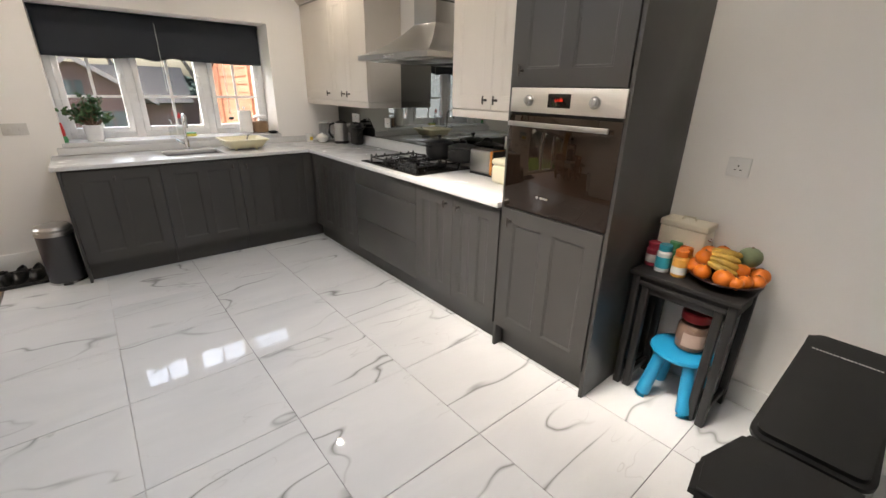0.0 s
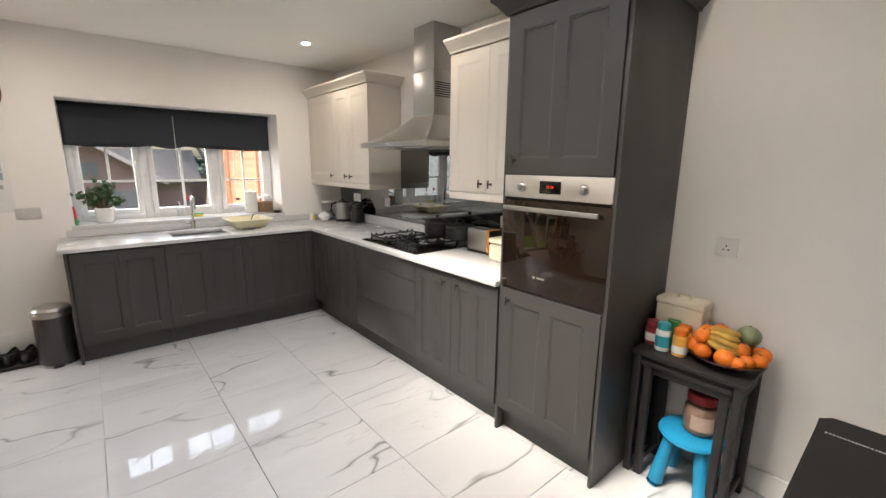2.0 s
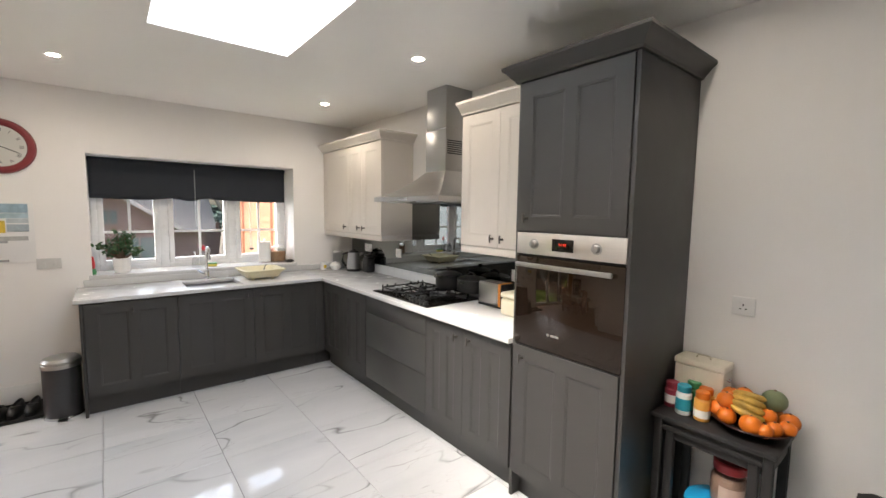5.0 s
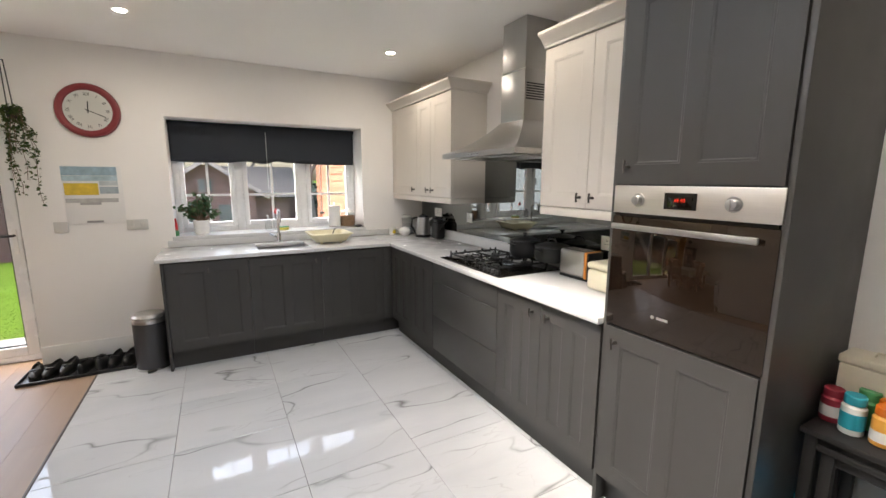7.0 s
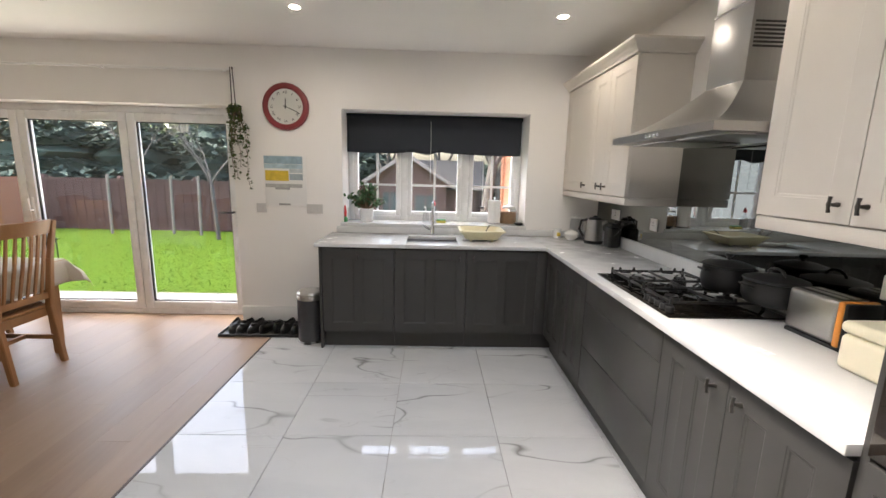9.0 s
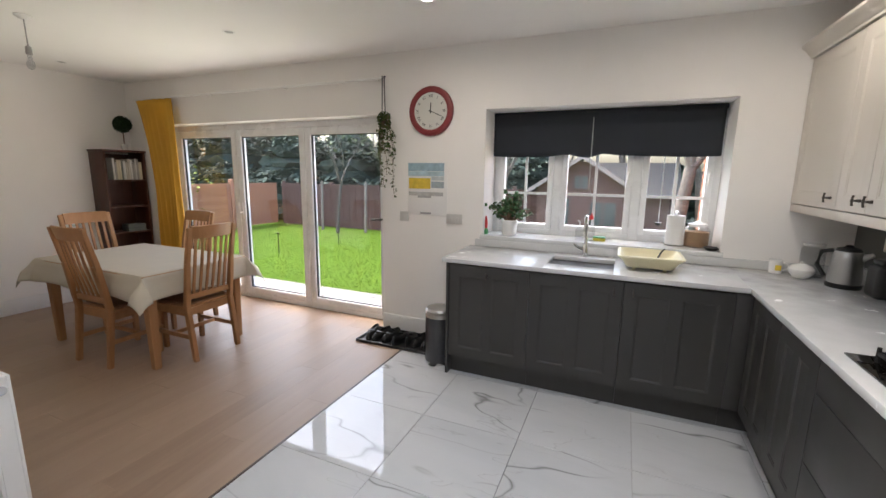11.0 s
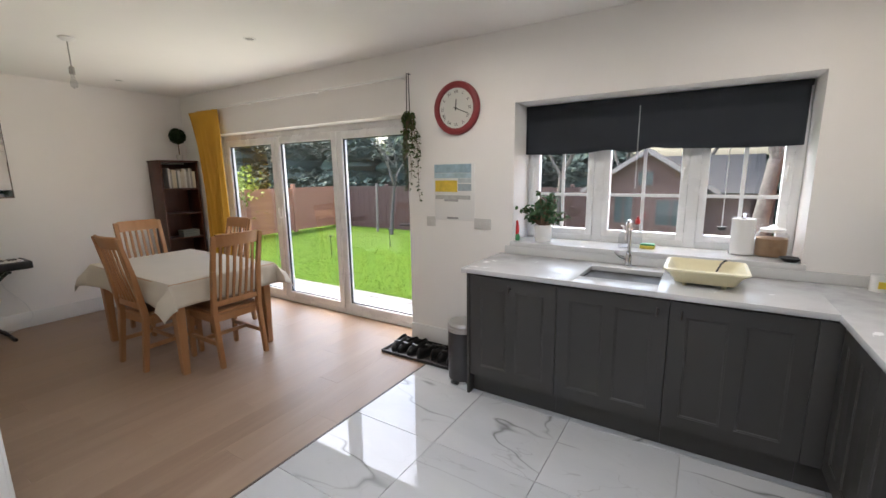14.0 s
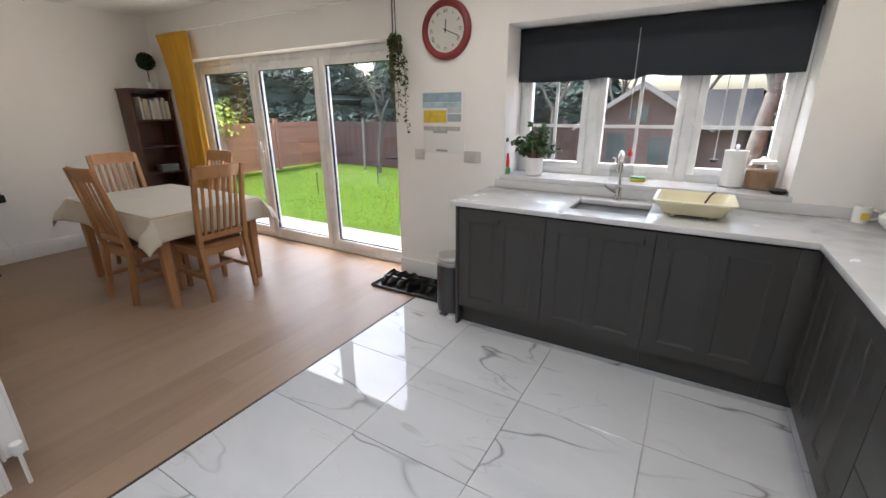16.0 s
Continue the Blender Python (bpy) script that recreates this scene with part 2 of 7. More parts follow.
def brushed(name, c=(0.55, 0.54, 0.52), rough=0.34, along=1):
    n = Nodes(name)
    s = [260.0, 260.0, 260.0]
    s[along] = 3.0
    f = n.noise(1.0, 3, 0.6, 0, n.stretch(*s))
    n.link(n.ramp(f, [(0.3, mix3(c, 0.96)), (0.7, mix3(c, 1.03))]), n.b.inputs["Base Color"])
    n.b.inputs["Metallic"].default_value = 1
    n.link(n.span(f, rough - 0.015, rough + 0.03), n.b.inputs["Roughness"])
    n.bump(f, 0.003, 0.0001)
    return n.m


def brick_like(name, a, b, rough=0.85, scale=25.0):
    n = Nodes(name)
    big, fine = n.noise(scale, 4), n.noise(140, 3)
    col = n.mix(n.span(n.rnd(), 0, 1), a, b)
    col = n.mix(n.span(big, 0, 0.35), col, mix3(a, 0.6))
    n.link(col, n.b.inputs["Base Color"])
    n.b.inputs["Roughness"].default_value = rough
    n.bump(fine, 0.3, 0.003)
    return n.m


def leafy(name, a, b, rough=0.5):
    n = Nodes(name)
    isl = n.add("ShaderNodeNewGeometry").outputs["Random Per Island"]
    col = n.mix(isl, a, b)
    col = n.mix(n.span(n.noise(30), 0, 0.3), col, mix3(a, 0.6))
    n.link(col, n.b.inputs["Base Color"])
    n.b.inputs["Roughness"].default_value = rough
    n.b.inputs["Specular IOR Level"].default_value = 0.05
    return n.m


M_WALL = paint("wall_paint", (0.86, 0.835, 0.805), 0.75, var=0.025, scale=1.2, grain=220, bump=0.06, dist=0.0006)
M_CEIL = paint("ceiling_paint", (0.88, 0.865, 0.84), 0.85, var=0.02, scale=1.0, grain=200, bump=0.05, dist=0.0006)
M_TRIM = paint("white_gloss", (0.80, 0.79, 0.77), 0.35, var=0.02, scale=4, grain=90, bump=0.02)
M_UPVC = paint("white_upvc", (0.82, 0.82, 0.82), 0.28, var=0.015, scale=5, grain=60, bump=0.01)
M_GREY = paint("grey_cabinet_paint", (0.046, 0.0435, 0.041), 0.42, var=0.05, scale=2.5, grain=120, bump=0.05, dist=0.0005)
M_CREAM = paint("cream_cabinet_paint", (0.62, 0.57, 0.51), 0.42, var=0.03, scale=2.5, grain=120, bump=0.04, dist=0.0005)
M_QUARTZ = paint("white_quartz", (0.63, 0.63, 0.625), 0.22, var=0.03, scale=8, grain=300, bump=0.0)
M_MARBLE = marble("marble_porcelain")
M_GROUT = paint("grey_grout", (0.50, 0.49, 0.48), 0.9, var=0.1, scale=10, grain=200, bump=0.2)
M_PLANK = wood("oak_plank", (0.235, 0.15, 0.10), (0.35, 0.245, 0.17), along=1, rough=0.40, rnd=0.26, scale=0.55)
M_OAK = wood("oak_furniture", (0.30, 0.135, 0.05), (0.44, 0.23, 0.10), along=2, rough=0.42, rnd=0.1)
M_WALNUT = wood("dark_walnut", (0.045, 0.013, 0.006), (0.11, 0.034, 0.015), along=2, rough=0.35)
M_STEEL = brushed("brushed_steel", (0.48, 0.47, 0.455), 0.30)
M_STEELV = brushed("brushed_steel_upright", (0.46, 0.455, 0.45), 0.35, 2)
M_PANEL = brushed("bright_brushed_steel", (0.74, 0.70, 0.65), 0.38)
M_CHROME = paint("chrome", (0.78, 0.78, 0.79), 0.08, metal=1, var=0.02, bump=0, rvar=0.03)
M_PEWTER = paint("dark_pewter", (0.12, 0.11, 0.10), 0.35, metal=0.9, var=0.1, grain=90, bump=0.1)
M_BLACKGLASS = paint("black_oven_glass", (0.005, 0.004, 0.003), 0.008, var=0.02, bump=0, rvar=0.004)
M_OVENGLASS = paint("coated_oven_glass", (0.010, 0.006, 0.004), 0.008, var=0.02, bump=0, rvar=0.004)
M_OVENGLASS.node_tree.nodes["Principled BSDF"].inputs["IOR"].default_value = 1.56
M_OVENGLASS.node_tree.nodes["Principled BSDF"].inputs["Specular Tint"].default_value = (1.0, 0.86, 0.74, 1)
M_BLACK = paint("black_plastic", (0.014, 0.014, 0.0145), 0.4, var=0.1, grain=120, bump=0.06)
M_IRON = paint("cast_iron", (0.011, 0.011, 0.0115), 0.48, metal=0.0, var=0.12, grain=150, bump=0.25)
M_BLIND = paint("charcoal_blind_fabric", (0.024, 0.028, 0.037), 0.85, var=0.05, scale=3, grain=500, bump=0.2, dist=0.0005)
M_GLASS = glass_sheet("clear_glass", (0.97, 0.98, 0.98))
M_CLOTH = paint("cream_tablecloth", (0.53, 0.48, 0.40), 0.8, var=0.04, scale=3, grain=420, bump=0.25, dist=0.0006)
M_WHITE = paint("white_ceramic", (0.80, 0.79, 0.77), 0.25, var=0.02, bump=0.01)
M_PLASTIC = paint("white_plastic", (0.76, 0.75, 0.73), 0.35, var=0.02, bump=0.01)


def mirror_sheet(name, c, rough):
    n = Nodes(name)
    n.b.inputs["Metallic"].default_value = 1
    n.link(n.ramp(n.noise(4), [(0.3, mix3(c, 0.97)), (0.7, c)]), n.b.inputs["Base Color"])
    n.b.inputs["Roughness"].default_value = rough
    return n.m


M_SMOKE = mirror_sheet("smoked_mirror_glass", (0.20, 0.21, 0.205), 0.02)
M_MIRROR = mirror_sheet("silver_mirror", (0.88, 0.88, 0.88), 0.01)
M_GRASS = leafy("grass_green", (0.045, 0.086, 0.008), (0.062, 0.104, 0.012), 0.6)
M_SOIL = paint("lawn_ground", (0.050, 0.090, 0.010), 0.9, var=0.10, scale=1.2, grain=60, bump=0.6, dist=0.02)
M_SOIL.node_tree.nodes["Principled BSDF"].inputs["Specular IOR Level"].default_value = 0.02
M_PAVE = paint("pale_paving", (0.16, 0.155, 0.148), 0.85, var=0.12, scale=4, grain=80, bump=0.2, dist=0.003)
M_FENCE = wood("fence_board", (0.055, 0.027, 0.023), (0.105, 0.052, 0.043), along=2, rough=0.8, rnd=0.3)
M_SHED = wood("shed_board", (0.30, 0.14, 0.085), (0.44, 0.23, 0.15), along=0, rough=0.75, rnd=0.3)
M_FELT = paint("roof_felt", (0.055, 0.052, 0.051), 0.95, var=0.15, scale=4, grain=120, bump=0.4)
M_BARK = paint("grey_bark", (0.12, 0.10, 0.085), 0.9, var=0.3, scale=6, grain=40, bump=0.8, dist=0.01)
M_BRICK = brick_like("red_brick", (0.36, 0.105, 0.05), (0.44, 0.165, 0.085))
M_MORTAR = paint("mortar", (0.33, 0.29, 0.25), 0.95, var=0.1, scale=8, grain=150, bump=0.3)
M_CONIFER = leafy("conifer_needles", (0.030, 0.050, 0.042), (0.066, 0.094, 0.078), 0.6)
M_LEAF = leafy("tree_leaves", (0.06, 0.10, 0.03), (0.16, 0.20, 0.06), 0.5)

# ---- the room: walls, floor, ceiling ----
YW, XR, XL, ZC = 6.36, 3.77, -3.28, 2.53
YB, XK, YD = -0.6, 0.40, 3.60     # closing wall behind, partition by the hall, dining-side partition
TW = 0.34                          # outer wall thickness
DX0, DX1, DZ1 = -2.73, 0.375, 2.02     # glazed doors
WX0, WX1, WZ0, WZ1 = 1.36, 3.075, 0.99, 2.02   # kitchen window


def wall_with_openings(name, label, axis_y0, axis_y1, x0, x1, openings):
    bm = bmesh.new()
    x = x0
    for a, b, c, d in openings:
        box(x, a, axis_y0, axis_y1, 0, ZC, bm=bm)
        if c > 0.02:
            box(a, b, axis_y0, axis_y1, 0, c, bm=bm)
        box(a, b, axis_y0, axis_y1, d, ZC, bm=bm)
        x = b
    box(x, x1, axis_y0, axis_y1, 0, ZC, bm=bm)
    bmesh.ops.remove_doubles(bm, verts=bm.verts, dist=0.0002)
    return solo(name, bm, M_WALL, label, "wall", kind="structure", smooth=None)


wall_with_openings("wall_north", "off-white painted wall with window and glazed doors", YW, YW + TW, XL - 0.2, XR + 0.2, [(DX0, DX1, 0, DZ1), (WX0, WX1, WZ0, WZ1)])
solo("wall_east", box(XR, XR + 0.2, YB - 0.2, YW, 0, ZC), M_WALL, "off-white painted wall behind the hob", "wall", kind="structure", smooth=None)
solo("wall_west", box(XL - 0.2, XL, YD - 0.2, YW, 0, ZC), M_WALL, "off-white painted dining wall", "wall", kind="structure", smooth=None)
solo("wall_south", box(XK, XR, YB - 0.2, YB, 0, ZC), M_WALL, "off-white painted wall", "wall", kind="structure", smooth=None)
bm = box(XL, XK, YD - 0.2, YD, 0, ZC)
box(XK - 0.2, XK, YB - 0.2, YD - 0.2, 0, ZC, bm=bm)
solo("wall_partition", bm, M_WALL, "off-white painted partition corner", "wall", kind="structure", smooth=None)

SX0, SX1, SY0, SY1 = 1.68, 2.40, 2.34, 4.50   # roof light; unseen south end drawn out to let in more light
bm = bmesh.new()
for a in ((XL - 0.2, XR + 0.2, SY1, YW + TW), (XL - 0.2, XR + 0.2, YB - 0.2, SY0), (XL - 0.2, SX0, SY0, SY1), (SX1, XR + 0.2, SY0, SY1)):
    box(*a, ZC, ZC + 0.18, bm=bm)
for a in ((SX0 - 0.05, SX0, SY0 - 0.05, SY1 + 0.05), (SX1, SX1 + 0.05, SY0 - 0.05, SY1 + 0.05), (SX0, SX1, SY0 - 0.05, SY0), (SX0, SX1, SY1, SY1 + 0.05)):
    box(*a, ZC + 0.18, ZC + 0.42, bm=bm)
solo("ceiling", bm, M_CEIL, "white plaster ceiling with a roof light shaft", "ceiling", kind="structure", smooth=None)
rl = thing("window_2", ((SX0 + SX1) / 2, (SY0 + SY1) / 2, ZC + 0.42), "white framed flat roof light", "roof window", kind="structure")
bm = bmesh.new()
for a in ((SX0 - 0.05, SX0 + 0.03, SY0 - 0.05, SY1 + 0.05), (SX1 - 0.03, SX1 + 0.05, SY0 - 0.05, SY1 + 0.05), (SX0 + 0.03, SX1 - 0.03, SY0 - 0.05, SY0 + 0.03), (SX0 + 0.03, SX1 - 0.03, SY1 - 0.03, SY1 + 0.05)):
    box(*a, ZC + 0.422, ZC + 0.48, bm=bm)
part("window_frame", bm, M_UPVC, rl)
g = part("pane", box(SX0 + 0.03, SX1 - 0.03, SY0 + 0.03, SY1 - 0.03, ZC + 0.44, ZC + 0.45), M_GLASS, rl)
g.visible_shadow = False

STRIP = 0.785    # where tiles meet planks
floor = solo("floor", box(XL - 0.2, XR + 0.2, YB - 0.2, YW + TW, -0.15, -0.012), M_GROUT, "white marble-look tiles and pale oak planks", "floor", kind="structure", smooth=None, at=(0, 0, -0.15))

# ---- openings ----
def window_kitchen():
    w = thing("window_1", ((WX0 + WX1) / 2, YW + 0.32, WZ0), "white plastic three-light window with glazing bars", "window", kind="structure")
    y0, y1 = YW + 0.30, YW + 0.36
    bm = bmesh.new()
    for a in ((WX0, WX0 + 0.05, WZ0, WZ1), (WX1 - 0.05, WX1, WZ0, WZ1), (1.875, 1.945, WZ0, WZ1), (2.485, 2.555, WZ0, WZ1)):
        box(a[0], a[1], y0, y1, a[2] , a[3], 0.006, bm=bm)
    for a in ((WX0 + 0.05, WX1 - 0.05, WZ0, WZ0 + 0.05), (WX0 + 0.05, WX1 - 0.05, WZ1 - 0.05, WZ1)):
        for s0, s1 in ((WX0 + 0.05, 1.875), (1.945, 2.485), (2.555, WX1 - 0.05)):
            box(s0, s1, y0 + 0.002, y1, a[2], a[3], 0.006, bm=bm)
    part("window_frame", bm, M_UPVC, w)
    for s0, s1 in ((WX0 + 0.05, 1.875), (1.945, 2.485), (2.555, WX1 - 0.05)):
        zb, zt = WZ0 + 0.05, WZ1 - 0.05
        bm = bmesh.new()
        for a in ((s0, s0 + 0.045, zb, zt), (s1 - 0.045, s1, zb, zt), (s0 + 0.045, s1 - 0.045, zb, zb + 0.045), (s0 + 0.045, s1 - 0.045, zt - 0.045, zt)):
            box(a[0], a[1], y0 - 0.012, y1 - 0.01, a[2], a[3], 0.005, bm=bm)
        sash = part("sash", bm, M_UPVC, w)
        g = part("pane", box(s0 + 0.04, s1 - 0.04, y0 + 0.02, y0 + 0.026, zb + 0.04, zt - 0.04), M_GLASS, sash)
        g.visible_shadow = False
        bm = bmesh.new()
        c = (s0 + s1) / 2
        box(c - 0.011, c + 0.011, y0 + 0.008, y0 + 0.0185, zb + 0.04, zt - 0.04, bm=bm)
        for zz in (1.345, 1.69):
            box(s0 + 0.04, s1 - 0.04, y0 + 0.0075, y0 + 0.018, zz - 0.011, zz + 0.011, bm=bm)
        part("glazing_bars", bm, M_UPVC, sash)
        bm = box(s1 - 0.034, s1 - 0.016, y0 - 0.022, y0 - 0.012, 1.50, 1.56, 0.003)
        tube([(s1 - 0.025, y0 - 0.024, 1.53), (s1 - 0.025, y0 - 0.045, 1.525), (s1 - 0.028, y0 - 0.048, 1.44)], 0.008, bm=bm)
        part("handle", bm, M_TRIM, sash)
    part("window_sill", box(WX0 - 0.02, WX1 + 0.02, YW - 0.02, YW - 0.0005, WZ0 - 0.03, WZ0 + 0.004, 0.004, bm=box(WX0 + 0.001, WX1 - 0.001, YW, y0, WZ0 + 0.0005, WZ0 + 0.004)), M_QUARTZ, w)


def glazed_doors():
    d = thing("door_1", ((DX0 + DX1) / 2, YW + 0.25, 0), "white plastic three-leaf glazed garden doors, closed", "glazed doors", kind="structure")
    y0, y1 = YW + 0.19, YW + 0.26
    bm = bmesh.new()
    for a in ((DX0, DX0 + 0.06, 0.0, DZ1), (DX1 - 0.06, DX1, 0.0, DZ1), (DX0 + 0.06, DX1 - 0.06, 0.0, 0.05), (DX0 + 0.06, DX1 - 0.06, DZ1 - 0.06, DZ1)):
        box(a[0], a[1], y0, y1, a[2], a[3], 0.005, bm=bm)
    part("door_frame", bm, M_UPVC, d)
    n = 3
    w = (DX1 - DX0 - 0.12) / n
    for i in range(n):
        s0, s1 = DX0 + 0.06 + i * w + 0.003, DX0 + 0.06 + (i + 1) * w - 0.003
        bm = bmesh.new()
        for a in ((s0, s0 + 0.075, 0.052, DZ1 - 0.062), (s1 - 0.075, s1, 0.052, DZ1 - 0.062), (s0 + 0.075, s1 - 0.075, 0.052, 0.13), (s0 + 0.075, s1 - 0.075, DZ1 - 0.14, DZ1 - 0.062)):
            box(a[0], a[1], y0 - 0.008, y1 - 0.004, a[2], a[3], 0.006, bm=bm)
        leaf = part("door_leaf", bm, M_UPVC, d)
        bm = bmesh.new()
        for a in ((s0 + 0.075, s0 + 0.085, 0.13, DZ1 - 0.14), (s1 - 0.085, s1 - 0.075, 0.13, DZ1 - 0.14), (s0 + 0.085, s1 - 0.085, 0.13, 0.14), (s0 + 0.085, s1 - 0.085, DZ1 - 0.15, DZ1 - 0.14)):
            box(a[0], a[1], y0 + 0.012, y0 + 0.03, a[2], a[3], bm=bm)
        part("gasket", bm, M_BLACK, leaf)
        g = part("pane", box(s0 + 0.078, s1 - 0.078, y0 + 0.018, y0 + 0.024, 0.133, DZ1 - 0.143), M_GLASS, leaf)
        g.visible_shadow = False
        if i == 1:
            bm = box(s0 + 0.02, s0 + 0.05, y0 - 0.02, y0 - 0.0085, 0.95, 1.15, 0.005)
            tube([(s0 + 0.035, y0 - 0.02, 1.03), (s0 + 0.035, y0 - 0.055, 1.03), (s0 + 0.035, y0 - 0.058, 1.14)], 0.009, bm=bm)
            part("door_handle", bm, M_TRIM, leaf)
        if i == 2:
            part("door_handle", box(s1 - 0.052, s1 - 0.022, y0 - 0.020, y0 - 0.0085, 0.90, 1.10, 0.005), M_TRIM, leaf, "white handle plate")
            bm = tube([(s1 - 0.037, y0 - 0.02, 1.05), (s1 - 0.037, y0 - 0.055, 1.05), (s1 - 0.045, y0 - 0.060, 1.05), (s1 - 0.150, y0 - 0.060, 1.045)], 0.010)
            part("lever", bm, M_BLACK, leaf, "black lever handle")


window_kitchen()
glazed_doors()

bm = bmesh.new()
for a in ((DX1 + 0.001, 1.27, YW - 0.018, YW), (XL, DX0 - 0.001, YW - 0.018, YW)):
    box(*a, 0, 0.16, 0.004, bm=bm)
box(XL, XL + 0.018, YD, YW - 0.018, 0, 0.16, 0.004, bm=bm)
box(XL + 0.018, XK, YD, YD + 0.018, 0, 0.16, 0.004, bm=bm)
box(XR - 0.018, XR, YB, 2.62, 0, 0.12, 0.004, bm=bm)
solo("baseboard", bm, M_TRIM, "white moulded skirting board", "skirting", kind="structure")

# ---- kitchen cabinets ----
PL = 0.147     # plinth height
WT0, WT1 = 0.868, 0.90
FX, FY = 3.172, 5.772     # fronts of the two runs


def local(axis, front):
    """Maps (along, out, up) of a cabinet front to the world; out is towards the room."""
    if axis == 'x':    # front faces -x, along is y
        return lambda a, o, z: (front - o, a, z)
    return lambda a, o, z: (a, front - o, z)


def fbox(fn, a0, a1, o0, o1, z0, z1, bevel=0.0, bm=None):
    p, q = fn(a0, o0, z0), fn(a1, o1, z1)
    return box(min(p[0], q[0]), max(p[0], q[0]), min(p[1], q[1]), max(p[1], q[1]), z0, z1, bevel, bm)


def shaker(fn, a0, a1, z0, z1, material, parent, muntin=True, rail=0.075, name="door", out=0.0):
    """A framed door in one piece: a raised frame round sunk panels with sloping edges."""
    a0, a1, z0, z1 = a0 + 0.0015, a1 - 0.0015, z0 + 0.0015, z1 - 0.0015
    cols = [a0, a0 + rail, a1 - rail, a1]
    if muntin and a1 - a0 > 0.25:
        c = (a0 + a1) / 2
        cols = [a0, a0 + rail, c - 0.032, c + 0.032, a1 - rail, a1]
    rows = [z0, z0 + rail, z1 - rail, z1]
    bm = bmesh.new()
    f = {(i, j): bm.verts.new(fn(a, out + 0.02, z)) for i, a in enumerate(cols) for j, z in enumerate(rows)}
    n, m = len(cols), len(rows)
    for i in range(n - 1):
        for j in range(m - 1):
            q = [f[i, j], f[i + 1, j], f[i + 1, j + 1], f[i, j + 1]]
            if i % 2 == 1 and j == 1:
                for d, dep in ((0.0015, 0.0185), (0.008, 0.0176), (0.012, 0.0150), (0.0145, 0.0145)):
                    p, r, s, t = cols[i] + d, cols[i + 1] - d, rows[j] + d, rows[j + 1] - d
                    inner = [bm.verts.new(fn(u, out + dep, w)) for u, w in ((p, s), (r, s), (r, t), (p, t))]
                    for k in range(4):
                        bm.faces.new((q[k], q[(k + 1) % 4], inner[(k + 1) % 4], inner[k]))
                    q = inner
            bm.faces.new(q)
    ring = [f[i, 0] for i in range(n)] + [f[n - 1, j] for j in range(1, m)] + [f[i, m - 1] for i in range(n - 2, -1, -1)] + [f[0, j] for j in range(m - 2, 0, -1)]
    back = [bm.verts.new(fn(*bk)) for bk in ([(cols[i], out, z0) for i in range(n)] + [(a1, out, rows[j]) for j in range(1, m)] + [(cols[i], out, z1) for i in range(n - 2, -1, -1)] + [(a0, out, rows[j]) for j in range(m - 2, 0, -1)])]
    for k in range(len(ring)):
        bm.faces.new((ring[k], ring[(k + 1) % len(ring)], back[(k + 1) % len(ring)], back[k]))
    bm.faces.new(back)
    return part(name, bm, material, parent, smooth=20)


def slab(fn, a0, a1, z0, z1, material, parent, name="drawer"):
    return part(name, fbox(fn, a0 + 0.0015, a1 - 0.0015, 0, 0.02, z0 + 0.0015, z1 - 0.0015, 0.003), material, parent)


def knob(fn, a, z, parent, out=0.02):
    """A small T-bar pull."""
    bm = bmesh.new()
    tube([fn(a, out, z), fn(a, out + 0.024, z)], [0.008, 0.005], 8, bm)
    tube([fn(a, out + 0.028, z - 0.024), fn(a, out + 0.030, z - 0.012), fn(a, out + 0.031, z), fn(a, out + 0.030, z + 0.012), fn(a, out + 0.028, z + 0.024)], [0.006, 0.0045, 0.006, 0.0045, 0.006], 8, bm)
    return part("handle", bm, M_PEWTER, parent, "dark pewter T-bar handle")


def base_unit(fn, a0, a1, depth, label, doors, drawers=(), knobs=()):
    p = fn((a0 + a1) / 2, -depth / 2, 0)
    u = thing("base_cabinet", (p[0], p[1], 0), label, "kitchen cabinet", group="grey base cabinets")
    part("body", fbox(fn, a0 + 0.001, a1 - 0.001, -depth, -0.001, PL + 0.003, WT0 - 0.003), M_GREY, u)
    part("plinth", fbox(fn, a0, a1, -0.068, -0.05, 0, PL), M_GREY, u)
    for d0, d1, kn in doors:
        d = shaker(fn, d0, d1, PL + 0.003, WT0 - 0.012, M_GREY, u)
        if kn is not None:
            knob(fn, kn, 0.795, d)
    for z0, z1 in drawers:
        slab(fn, a0, a1, z0, z1, M_GREY, u)
    return u


fn_s, fn_h = local('y', FY), local('x', FX)
u = base_unit(fn_s, 1.29, 1.895, YW - FY - 0.02, "grey painted base cabinet beside the steel bin", [(1.312, 1.895, 1.60)])
part("end_panel", box(1.286, 1.306, FY - 0.02, YW - 0.02, 0, WT0 - 0.002, 0.002), M_GREY, u)
base_unit(fn_s, 1.896, 2.485, YW - FY - 0.02, "grey painted sink base cabinet", [(1.896, 2.485, 2.43)])
base_unit(fn_s, 2.486, 3.07, YW - FY - 0.02, "grey painted base cabinet under the draining rack", [(2.486, 3.07, 2.54)])
corner = thing("corner_cabinet", (3.4, 6.0, 0), "grey painted corner base cabinet", "kitchen cabinet", group="grey base cabinets")
part("body", box(3.071, XR - 0.02, FY - 0.001, YW - 0.02, PL + 0.003, WT0 - 0.003), M_GREY, corner)
part("post", box(3.071, FX - 0.001, FY - 0.02, FY - 0.002, PL + 0.003, WT0 - 0.012, 0.002), M_GREY, corner)
part("plinth", box(3.071, FX + 0.07, FY + 0.05, FY + 0.068, 0, PL), M_GREY, corner)
